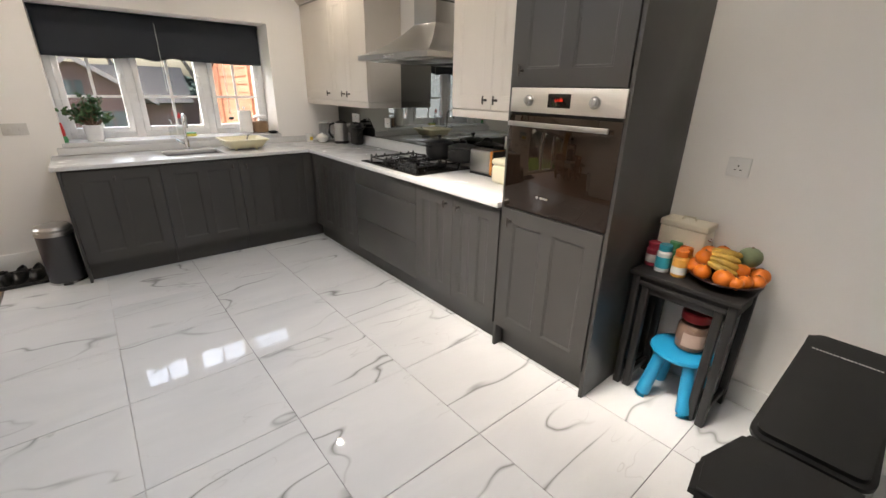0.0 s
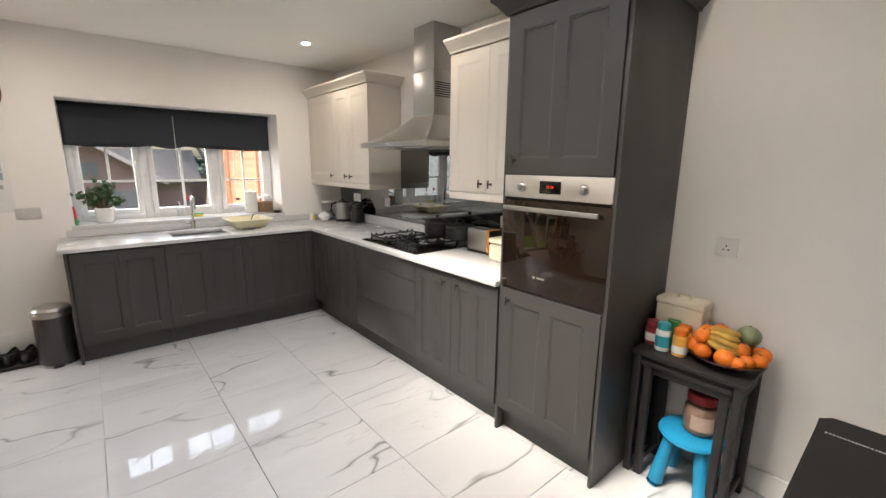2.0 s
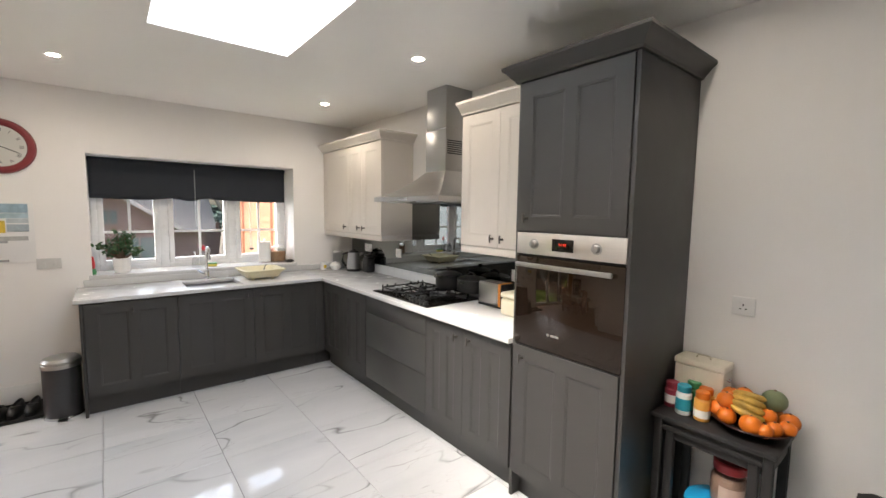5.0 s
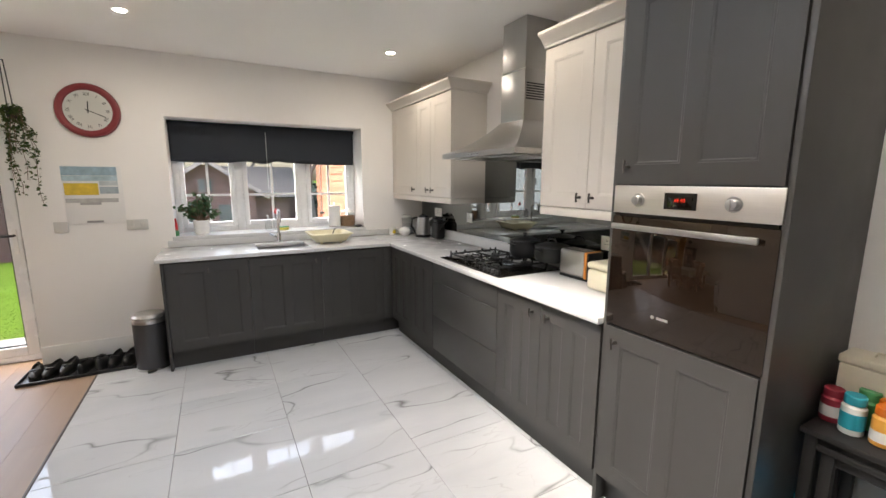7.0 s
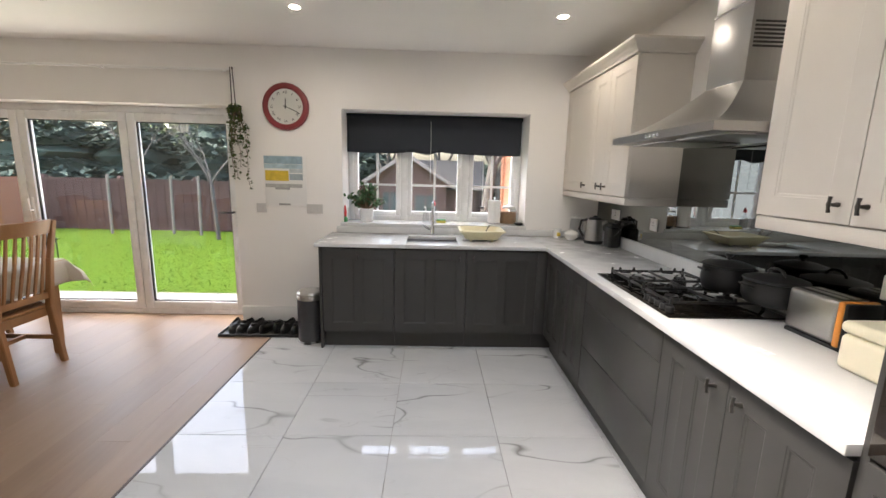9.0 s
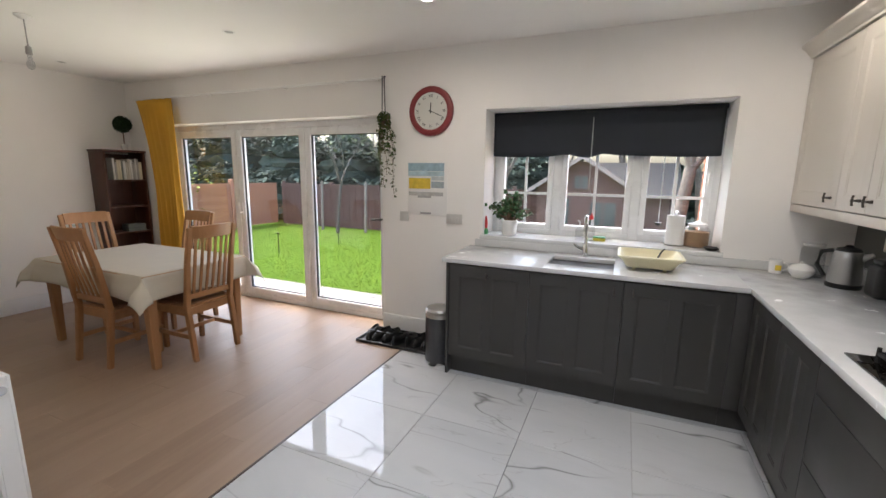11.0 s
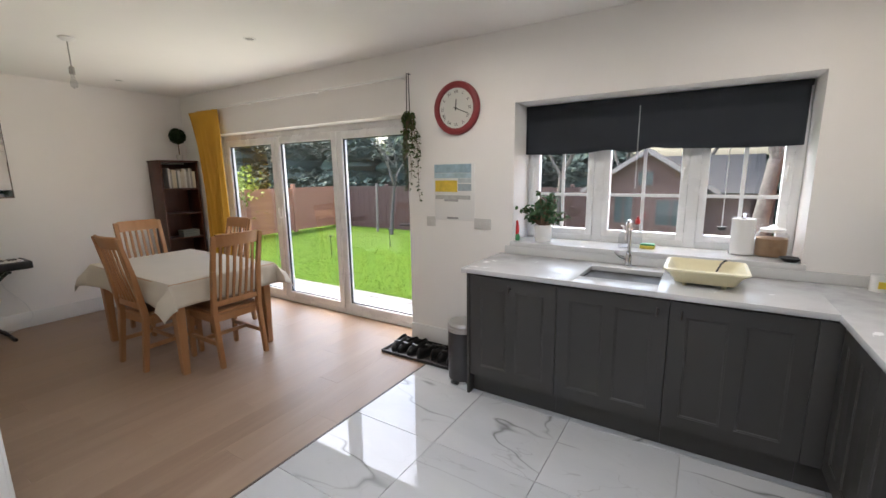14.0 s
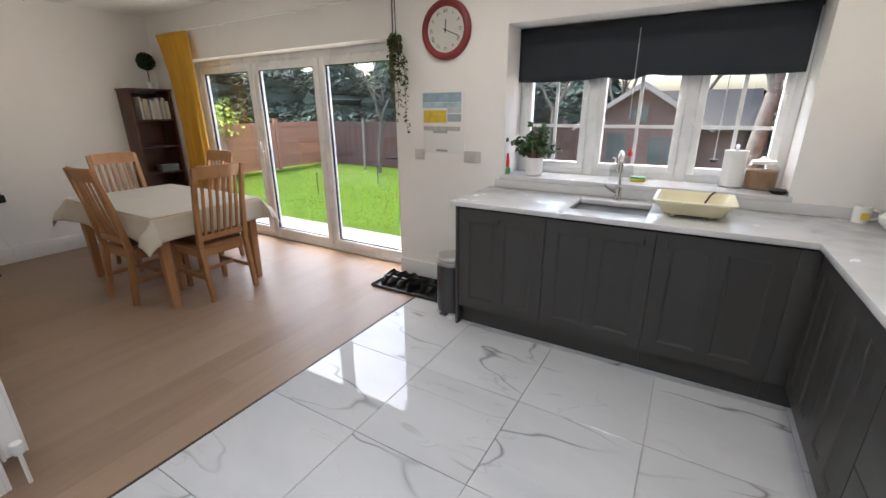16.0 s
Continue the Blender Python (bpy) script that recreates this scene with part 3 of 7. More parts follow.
base_unit(fn_h, 4.89, FY - 0.002, XR - FX - 0.02, "grey painted base cabinet by the corner", [(4.89, 5.31, None), (5.31, FY - 0.022, None)])
base_unit(fn_h, 4.03, 4.889, XR - FX - 0.02, "grey painted drawer unit below the hob", [], [(PL + 0.003, 0.43), (0.43, 0.715), (0.715, WT0 - 0.012)])
base_unit(fn_h, 3.2515, 4.029, XR - FX - 0.02, "grey painted two-door base cabinet", [(3.2525, 3.645, 3.585), (3.645, 4.029, 3.705)])

# worktop with a cut for the sink
SKX0, SKX1, SKY0, SKY1 = 1.985, 2.415, 5.89, 6.215
bm = bmesh.new()
box(1.255, SKX0, 5.732, YW - 0.001, WT0, WT1, 0.004, bm)
box(SKX1, 3.13, 5.732, YW - 0.001, WT0, WT1, 0.004, bm)
box(SKX0 - 0.004, SKX1 + 0.004, 5.732, SKY0, WT0, WT1, 0.004, bm)
box(SKX0 - 0.004, SKX1 + 0.004, SKY1, YW - 0.001, WT0, WT1, 0.004, bm)
box(3.126, XR - 0.001, 3.252, YW - 0.001, WT0, WT1, 0.004, bm)
wt = thing("worktop", (2.5, 6.0, WT0), "white quartz L-shaped worktop with upstand", "worktop", kind="structure")
part("slab", bm, M_QUARTZ, wt)
part("upstand", box(XR - 0.02, XR - 0.001, 3.252, YW - 0.02, WT1 + 0.0005, 0.99, 0.003), M_QUARTZ, wt)
part("upstand", box(1.30, XR - 0.001, YW - 0.019, YW - 0.001, WT1 + 0.0005, WZ0 - 0.031, 0.003), M_QUARTZ, wt)


def tall_oven_unit():
    y0, y1 = 2.622, 3.25
    zt = 2.235
    u = thing("oven_cabinet", (3.44, (y0 + y1) / 2, 0), "tall grey painted oven housing cabinet with cornice", "kitchen cabinet")
    part("side_panel", box(FX - 0.012, XR - 0.001, y0, y0 + 0.02, 0, zt, 0.002), M_GREY, u)
    part("side_panel", box(FX - 0.012, XR - 0.001, y1 - 0.02, y1, 0, zt, 0.002), M_GREY, u)
    bm = box(FX + 0.002, XR - 0.001, y0 + 0.0205, y1 - 0.0205, PL + 0.003, 0.878)
    box(FX + 0.002, XR - 0.001, y0 + 0.0205, y1 - 0.0205, 1.478, zt, bm=bm)
    box(XR - 0.03, XR - 0.001, y0 + 0.0205, y1 - 0.0205, 0.878, 1.478, bm=bm)
    part("body", bm, M_GREY, u)
    part("plinth", box(FX + 0.05, FX + 0.068, y0 + 0.02, y1 - 0.02, 0, PL), M_GREY, u)
    d = shaker(fn_h, y0 + 0.021, y1 - 0.021, PL + 0.003, 0.876, M_GREY, u)
    knob(fn_h, y1 - 0.075, 0.81, d)
    d = shaker(fn_h, y0 + 0.021, y1 - 0.021, 1.48, zt - 0.005, M_GREY, u)
    knob(fn_h, y1 - 0.075, 1.55, d)
    cornice(u, 'x', FX - 0.02, y0, y1, XR, zt, M_GREY, both=True)


def cornice(u, axis, front, y0, y1, back, z, material, both=False, near=True, far=False):
    """A flared moulding round the top of a cabinet."""
    prof = [(0.0, 0.0), (0.012, 0.0), (0.016, 0.012), (0.028, 0.022), (0.045, 0.045), (0.062, 0.058), (0.066, 0.064), (0.066, 0.078), (0.0, 0.078)]
    bm = bmesh.new()
    rows = []
    near, far = near or both, far or both
    for o, h in prof:
        rows.append([bm.verts.new(p) for p in ((back, y0 - (o if near else 0), z + h), (front - o, y0 - (o if near else 0), z + h), (front - o, y1 + (o if far else 0), z + h), (back, y1 + (o if far else 0), z + h))])
    for a, b in zip(rows, rows[1:]):
        for i in range(3):
            bm.faces.new((a[i], a[i + 1], b[i + 1], b[i]))
    bm.faces.new([r[0] for r in rows])
    bm.faces.new([r[3] for r in rows][::-1])
    bm.faces.new((rows[0][0], rows[-1][0], rows[-1][3], rows[0][3]))
    bm.faces.new((rows[0][0], rows[0][1], rows[0][2], rows[0][3]))
    part("cornice", bm, material, u, smooth=25)


tall_oven_unit()


def wall_unit(y0, y1, z0, z1, label, doors):
    f = 3.44
    fn = local('x', f)
    u = thing("wall_cabinet", (3.6, (y0 + y1) / 2, z0), label, "wall cabinet", group="cream wall cabinets")
    part("body", box(f + 0.001, XR - 0.001, y0, y1, z0 + 0.05, z1 - 0.002), M_CREAM, u)
    part("pelmet", box(f - 0.018, XR - 0.001, y0, y1, z0, z0 + 0.048, 0.004), M_CREAM, u)
    for a, b, k in doors:
        d = shaker(fn, a, b, z0 + 0.052, z1 - 0.004, M_CREAM, u, muntin=False, rail=0.07)
        knob(fn, k, z0 + 0.11, d)
    cornice(u, 'x', f - 0.02, y0, y1, XR, z1, M_CREAM)


wall_unit(5.08, YW - 0.002, 1.295, 2.215, "cream painted wall cabinet with three doors and cornice", [(5.08, 5.45, 5.40), (5.45, 5.74, 5.50), (5.74, YW - 0.004, 5.80)])
wall_unit(3.262, 3.985, 1.295, 2.235, "cream painted two-door wall cabinet with cornice", [(3.262, 3.628, 3.585), (3.628, 3.985, 3.672)])

sb = thing("splashback", (XR, 4.8, 0.992), "smoked grey mirror glass splashback above the upstand", "splashback")
part("glass_panel", box(XR - 0.008, XR - 0.001, 3.262, 5.079, 0.992, 1.66, 0.001, seg=1), M_SMOKE, sb)
part("glass_panel", box(XR - 0.008, XR - 0.001, 5.081, YW - 0.021, 0.992, 1.29, 0.001, seg=1), M_SMOKE, sb)

# ---- kitchen things ----
M_ORANGE = paint("orange_plastic", (0.70, 0.26, 0.04), 0.45, var=0.05)
M_CREAMBOX = paint("cream_enamel", (0.76, 0.70, 0.54), 0.35, var=0.03)
M_RED = paint("red_plastic", (0.60, 0.03, 0.03), 0.35, var=0.05)
M_YELLOWP = paint("pale_yellow_plastic", (0.78, 0.71, 0.47), 0.4, var=0.03)
M_GREENP = paint("green_plastic", (0.06, 0.28, 0.10), 0.4)
M_CLEAR = glass_sheet("clear_plastic", (0.90, 0.91, 0.92))
M_LEAFP = leafy("jade_leaves", (0.035, 0.085, 0.035), (0.10, 0.17, 0.08), 0.35)
M_STEM = paint("brown_stem", (0.16, 0.10, 0.06), 0.8)
M_GREYDARK = paint("dark_steel_sink", (0.33, 0.33, 0.33), 0.3, metal=1, var=0.08)


def oven():
    y0, y1, xf = 2.644, 3.228, FX - 0.018
    o = thing("oven", (3.4, (y0 + y1) / 2, 0.882), "built-in steel and black glass oven, switched on", "oven")
    part("body", box(FX + 0.004, XR - 0.06, y0 + 0.01, y1 - 0.01, 0.882, 1.472), M_BLACK, o)
    pan = part("control_panel", box(xf, FX + 0.003, y0 - 0.006, y1 + 0.006, 1.366, 1.476, 0.002), M_PANEL, o, "brushed steel control panel")
    part("display", box(xf - 0.0015, xf - 0.0002, 2.893, 3.013, 1.392, 1.452, 0.0005), M_BLACKGLASS, pan, "black display with red digits")
    bm = bmesh.new()
    for y in (2.972, 2.962, 2.948, 2.938):
        for z in (1.420, 1.4245, 1.429):
            box(xf - 0.0020, xf - 0.0016, y - 0.0035, y + 0.0025, z, z + 0.0015, bm=bm)
        box(xf - 0.0020, xf - 0.0016, y - 0.0035, y - 0.0022, 1.4215, 1.429, bm=bm)
    part("digits", bm, lamp_glow("red_digits", (1.0, 0.05, 0.02), 0.10), pan)
    for y in (3.12, 2.775):
        bm = bmesh.new()
        tube([(xf, y, 1.42), (xf - 0.004, y, 1.42)], 0.026, 20, bm)
        tube([(xf - 0.004, y, 1.42), (xf - 0.022, y, 1.42), (xf - 0.024, y, 1.42)], [0.019, 0.017, 0.014], 20, bm)
        box(xf - 0.027, xf - 0.004, y - 0.003, y + 0.003, 1.403, 1.437, 0.001, bm)
        part("knob", bm, M_STEEL, pan)
    d = part("oven_door", box(xf + 0.001, FX + 0.003, y0 - 0.006, y1 + 0.006, 0.885, 1.352, 0.002), M_OVENGLASS, o, "black glass oven door")
    bm = box(xf - 0.042, xf - 0.026, y0 + 0.035, y1 - 0.02, 1.303, 1.325, 0.004)
    for y in (y0 + 0.07, y1 - 0.055):
        box(xf - 0.027, xf + 0.0005, y - 0.01, y + 0.01, 1.306, 1.322, 0.002, bm)
    part("handle", bm, M_STEEL, d, "flat steel bar handle")
    bm = box(xf - 0.0006, xf + 0.0005, 2.957, 3.003, 0.965, 0.975)
    tube([(xf + 0.0005, 3.02, 0.97), (xf - 0.0006, 3.02, 0.97)], 0.0075, 14, bm)
    part("badge", bm, M_PANEL, d)


def hob():
    x0, x1, y0, y1, z = 3.185, 3.70, 4.065, 4.825, WT1 + 0.0005
    h = thing("gas_hob", ((x0 + x1) / 2, (y0 + y1) / 2, z), "black glass gas hob with cast iron supports", "hob")
    part("plate", box(x0, x1, y0, y1, z, z + 0.008, 0.003), M_BLACKGLASS, h)
    spots = [((3.33, 4.64), 0.045), ((3.57, 4.64), 0.035), ((3.33, 4.30), 0.035), ((3.57, 4.27), 0.045), ((3.45, 4.47), 0.055)]
    for (x, y), r in spots:
        bm = lathe([(0, 0.004), (r, 0.004), (r, 0.016), (r * 0.85, 0.020), (r * 0.85, 0.028), (0, 0.031)], x, y, z + 0.004, 20)
        part("burner", bm, M_IRON, h)
    for c in (4.65, 4.47, 4.27):
        bm = bmesh.new()
        w = 0.11 if c != 4.47 else 0.065
        for y in (c - w, c + w):
            box(3.24, 3.665, y - 0.005, y + 0.005, z + 0.034, z + 0.046, 0.002, bm)
        for x in (3.24, 3.45, 3.655):
            box(x, x + 0.01, c - w, c + w, z + 0.033, z + 0.0455, 0.002, bm)
        for x in (3.33, 3.57):
            for a in range(4):
                dx, dy = math.cos(a * math.pi / 2 + 0.785), math.sin(a * math.pi / 2 + 0.785)
                tube([(x + dx * 0.03, c + dy * 0.03, z + 0.05), (x + dx * 0.085, c + dy * min(0.085, w), z + 0.044)], 0.005, 6, bm)
        for x in (3.245, 3.66):
            for y in (c - w, c + w):
                tube([(x, y, z + 0.008), (x, y, z + 0.06)], [0.008, 0.006], 8, bm)
        for x in (3.29, 3.37, 3.53, 3.61):
            for y in (c - w, c + w):
                taper((x, y, z + 0.044), (x, y, z + 0.062), (0.016, 0.010), (0.009, 0.008), bm, 0.002)
        part("pan_support", bm, M_IRON, h)
    for i in range(5):
        bm = lathe([(0.019, 0), (0.018, 0.02), (0.015, 0.024), (0, 0.024)], 3.225, 4.13 + i * 0.045, z + 0.008, 16)
        box(3.208, 3.242, 4.127 + i * 0.045, 4.133 + i * 0.045, z + 0.02, z + 0.036, 0.002, bm)
        part("knob", bm, M_BLACK, h)


def hood():
    x0, y0, y1 = 3.215, 3.99, 4.85
    h = thing("cooker_hood", (3.5, 4.42, 1.65), "brushed steel chimney cooker hood", "cooker hood")
    n = 9
    bm = bmesh.new()
    rows = []
    cx0, cy0, cy1 = 3.50, 4.265, 4.515
    for i in range(n + 3):
        if i < 2:
            k, z = 0.0, 1.65 + 0.035 * i
        else:
            s = (i - 1) / (n + 1)
            k = s
            z = 1.685 + 0.205 * (0.35 * s + 0.65 * s ** 2.0)
        rows.append([bm.verts.new(p) for p in ((XR - 0.001, y0 + (cy0 - y0) * k, z), (x0 + (cx0 - x0) * k, y0 + (cy0 - y0) * k, z), (x0 + (cx0 - x0) * k, y1 + (cy1 - y1) * k, z), (XR - 0.001, y1 + (cy1 - y1) * k, z))])
    for a, b in zip(rows, rows[1:]):
        for i in range(4):
            bm.faces.new((a[i], a[(i + 1) % 4], b[(i + 1) % 4], b[i]))
    bm.faces.new(rows[0])
    bm.faces.new(rows[-1])
    part("canopy", bm, M_STEEL, h, smooth=30)
    ch = part("chimney", box(cx0, XR - 0.001, cy0, cy1, 1.8905, 2.21, 0.002), M_STEELV, h)
    part("upper_chimney", box(cx0 + 0.004, XR - 0.001, cy0 + 0.004, cy1 - 0.004, 2.21, ZC - 0.002, 0.001), M_STEELV, h)
    part("seam", box(cx0 - 0.001, cx0 + 0.003, cy0, cy1, 2.205, 2.213), M_CHROME, ch)
    for i in range(7):
        part("vent_slot", box(3.515, 3.665, cy0 - 0.0012, cy0 + 0.002, 2.02 + i * 0.016, 2.029 + i * 0.016), M_BLACK, ch)
    for i in range(4):
        part("button", box(x0 - 0.003, x0 + 0.001, 4.36 + i * 0.035, 4.38 + i * 0.035, 1.661, 1.674, 0.001), M_CHROME, h)
    for y in (4.2, 4.62):
        part("filter", box(3.30, 3.66, y - 0.17, y + 0.17, 1.642, 1.6495, 0.002), M_STEEL, h)


def sink_and_tap():
    s = thing("sink", (2.2, 6.05, 0.75), "undermounted stainless steel sink", "sink")
    x0, x1, y0, y1, z0 = SKX0 - 0.003, SKX1 + 0.003, SKY0 - 0.003, SKY1 + 0.003, 0.72
    bm = bmesh.new()
    rings = []
    for inset, z in ((0, WT0 - 0.001), (0.004, 0.80), (0.012, z0 + 0.02), (0.04, z0)):
        ring = []
        r = 0.05
        for qx, qy, a0 in ((x1 - inset - r, y1 - inset - r, 0), (x0 + inset + r, y1 - inset - r, 90), (x0 + inset + r, y0 + inset + r, 180), (x1 - inset - r, y0 + inset + r, 270)):
            for k in range(5):
                a = radians(a0 + k * 22.5)
                ring.append(bm.verts.new((qx + r * math.cos(a), qy + r * math.sin(a), z)))
        rings.append(ring)
    for a, b in zip(rings, rings[1:]):
        for k in range(len(a)):
            bm.faces.new((a[k], a[(k + 1) % len(a)], b[(k + 1) % len(a)], b[k]))
    bm.faces.new(rings[-1])
    part("bowl", bm, M_GREYDARK, s)
    part("drain", lathe([(0, 0.004), (0.03, 0.004), (0.042, 0.001), (0.042, 0)], 2.2, 6.05, z0, 20), M_CHROME, s)
    bm = bmesh.new()
    for dx in (-0.018, 0.018):
        tube([(2.2 + dx, y1 - 0.004, 0.83), (2.2 + dx, y1 - 0.012, 0.83)], 0.009, 10, bm)
    part("overflow", bm, M_BLACK, s)
    t = nudge(thing("tap", (2.222, 6.268, WT1), "chrome swan-neck mixer tap", "tap"), -0.02)
    bm = lathe([(0.027, 0), (0.027, 0.006), (0.022, 0.012), (0.021, 0.085), (0.017, 0.095), (0.0, 0.097)], 2.222, 6.268, WT1, 20)
    part("base", bm, M_CHROME, t)
    pts = [(2.222, 6.268, 0.99), (2.222, 6.268, 1.13)]
    for k in range(9):
        a = math.pi * k / 8
        pts.append((2.222 - 0.0, 6.268 - 0.065 + 0.065 * math.cos(a), 1.145 + 0.065 * math.sin(a)))
    pts.append((2.222, 6.138, 1.10))
    part("spout", tube(pts, 0.012, 12), M_CHROME, t)
    part("lever", tube([(2.205, 6.268, 0.955), (2.175, 6.262, 0.965), (2.135, 6.255, 0.995)], [0.014, 0.011, 0.006], 10), M_CHROME, t)


def dish_rack():
    """A moulded washing-up tray on small feet."""
    r = nudge(thing("draining_rack", (2.665, 6.045, WT1), "pale yellow plastic draining rack on the worktop", "draining rack"), -0.04)
    x0, x1, y0, y1 = 2.47, 2.86, 5.86, 6.23
    bm = bmesh.new()
    rings = []

    def ring(ins, z, rr):
        out = []
        for qx, qy, a0 in ((x1 - ins - rr, y1 - ins - rr, 0), (x0 + ins + rr, y1 - ins - rr, 90), (x0 + ins + rr, y0 + ins + rr, 180), (x1 - ins - rr, y0 + ins + rr, 270)):
            for k in range(5):
                a = radians(a0 + k * 22.5)
                out.append(bm.verts.new((qx + rr * math.cos(a), qy + rr * math.sin(a), z)))
        return out
    for ins, z in ((0.0, 0.992), (0.0, 1.0), (0.018, 1.003), (0.035, 0.975), (0.06, 0.93), (0.075, 0.925)):
        rings.append(ring(ins, z, 0.04))
    low = [ring(i, z, 0.04) for i, z in ((0.008, 0.988), (0.03, 0.965), (0.055, 0.922), (0.075, 0.918))]
    for seq in (rings, [rings[0]] + low):
        for a, b in zip(seq, seq[1:]):
            for k in range(len(a)):
                bm.faces.new((a[k], a[(k + 1) % len(a)], b[(k + 1) % len(a)], b[k]))
    bm.faces.new(rings[-1])
    bm.faces.new(low[-1])
    part("tray", bm, M_YELLOWP, r, smooth=50)
    for x in (2.575, 2.755):
        for y in (5.96, 6.13):
            part("foot", lathe([(0.010, 0), (0.014, 0.022)], x, y, WT1, 10), M_YELLOWP, r)
    for i in range(6):
        part("rib", box(2.56 + i * 0.04, 2.568 + i * 0.04, 5.95, 6.14, 0.9255, 0.945, 0.002), M_YELLOWP, r)
    c = solo("cutlery_handle", tube([(2.68, 6.13, 0.955), (2.70, 6.16, 0.995), (2.715, 6.175, 1.010), (2.725, 6.18, 1.012)], 0.005, 8), M_BLACK, "black handled utensil lying in the draining rack", "utensil")


def pot(x, y, z, r, h, name, label, loop):
    p = thing(name, (x, y, z), label, "pan", group="pans by the hob")
    part("body", lathe([(0, 0), (r * 0.80, 0), (r * 0.92, 0.010), (r * 1.02, h * 0.35), (r * 1.03, h * 0.6), (r * 0.98, h * 0.93), (r * 1.02, h), (r * 0.97, h), (r * 0.95, h * 0.9), (r * 0.94, 0.02), (0, 0.018)], x, y, z, 32), M_IRON, p)
    lid = part("lid", lathe([(r * 1.04, h + 0.002), (r * 1.02, h + 0.008), (r * 0.6, h + 0.022), (0, h + 0.03)], x, y, z, 28), M_IRON, p)
    if loop:
        pts = [(x, y + 0.045 * math.cos(a), z + h + 0.022 + 0.03 * math.sin(a)) for a in [math.pi * k / 8 for k in range(9)]]
        part("handle", tube(pts, 0.006, 8), M_BLACK, lid)
    else:
        part("knob", lathe([(0.008, 0), (0.008, 0.012), (0.018, 0.02), (0.016, 0.032), (0, 0.034)], x, y, z + h + 0.027, 14), M_BLACK, lid)
    for s in (-1, 1):
        part("handle", tube([(x + s * r, y - 0.03, z + h - 0.02), (x + s * (r + 0.02), y - 0.025, z + h - 0.015), (x + s * (r + 0.02), y + 0.025, z + h - 0.015), (x + s * r, y + 0.03, z + h - 0.02)], 0.006, 8), M_BLACK, p)


def toaster():
    x0, x1, y0, y1, z = 3.585, 3.715, 3.735, 3.97, WT1
    t = thing("toaster", (3.65, 3.85, z), "brushed steel long-slot toaster with orange end", "toaster")
    part("base", box(x0 + 0.004, x1 - 0.004, y0 + 0.004, y1 - 0.004, z, z + 0.015, 0.003), M_BLACK, t)
    part("body", box(x0, x1, y0 + 0.035, y1, z + 0.015, z + 0.175, 0.018, seg=4), M_STEEL, t)
    part("end_band", box(x0 - 0.001, x1 + 0.001, y0 + 0.013, y0 + 0.036, z + 0.012, z + 0.176, 0.008, seg=3), M_ORANGE, t, "orange end band")
    part("end_cap", box(x0 + 0.002, x1 - 0.002, y0, y0 + 0.0135, z + 0.014, z + 0.172, 0.005, seg=2), M_BLACK, t, "black plastic end")
    part("top_plate", box(x0 + 0.014, x1 - 0.014, y0 + 0.042, y1 - 0.012, z + 0.1745, z + 0.1755, 0.0004, seg=1), M_BLACK, t)
    for x in (x0 + 0.035, x0 + 0.075):
        part("slot", box(x, x + 0.02, y0 + 0.05, y1 - 0.03, z + 0.1757, z + 0.1775), M_STEEL, t)
    part("lever", box(x0 + 0.05, x0 + 0.08, y0 - 0.016, y0 - 0.0005, z + 0.11, z + 0.122, 0.003), M_BLACK, t)
    b = thing("bread_bin", (3.59, 3.53, z), "cream enamelled bread tin beside the toaster", "bread bin")
    part("body", box(3.475, 3.705, 3.40, 3.645, z, z + 0.115, 0.02, seg=4), M_CREAMBOX, b)
    part("lid", box(3.472, 3.708, 3.397, 3.648, z + 0.1155, z + 0.155, 0.018, seg=4), M_CREAMBOX, b)


def kettle():
    x, y, z = 3.615, 6.01, WT1
    k = thing("kettle", (x, y, z), "brushed steel electric kettle with black handle", "kettle")
    part("base", lathe([(0.078, 0), (0.08, 0.02), (0.07, 0.025), (0, 0.025)], x, y, z, 24), M_BLACK, k)
    part("body", lathe([(0.0, 0.026), (0.074, 0.026), (0.075, 0.05), (0.066, 0.18), (0.060, 0.205), (0.0, 0.207)], x, y, z, 28), M_STEELV, k)
    part("lid", lathe([(0.058, 0.207), (0.05, 0.222), (0.02, 0.23), (0.014, 0.24), (0, 0.243)], x, y, z, 20), M_BLACK, k)
    part("handle", tube([(x - 0.055, y + 0.03, z + 0.205), (x - 0.10, y + 0.055, z + 0.19), (x - 0.11, y + 0.06, z + 0.11), (x - 0.075, y + 0.04, z + 0.05)], 0.012, 10), M_BLACK, k)
    part("spout", tube([(x + 0.045, y - 0.03, z + 0.17), (x + 0.085, y - 0.055, z + 0.20)], [0.02, 0.012], 10), M_STEELV, k)


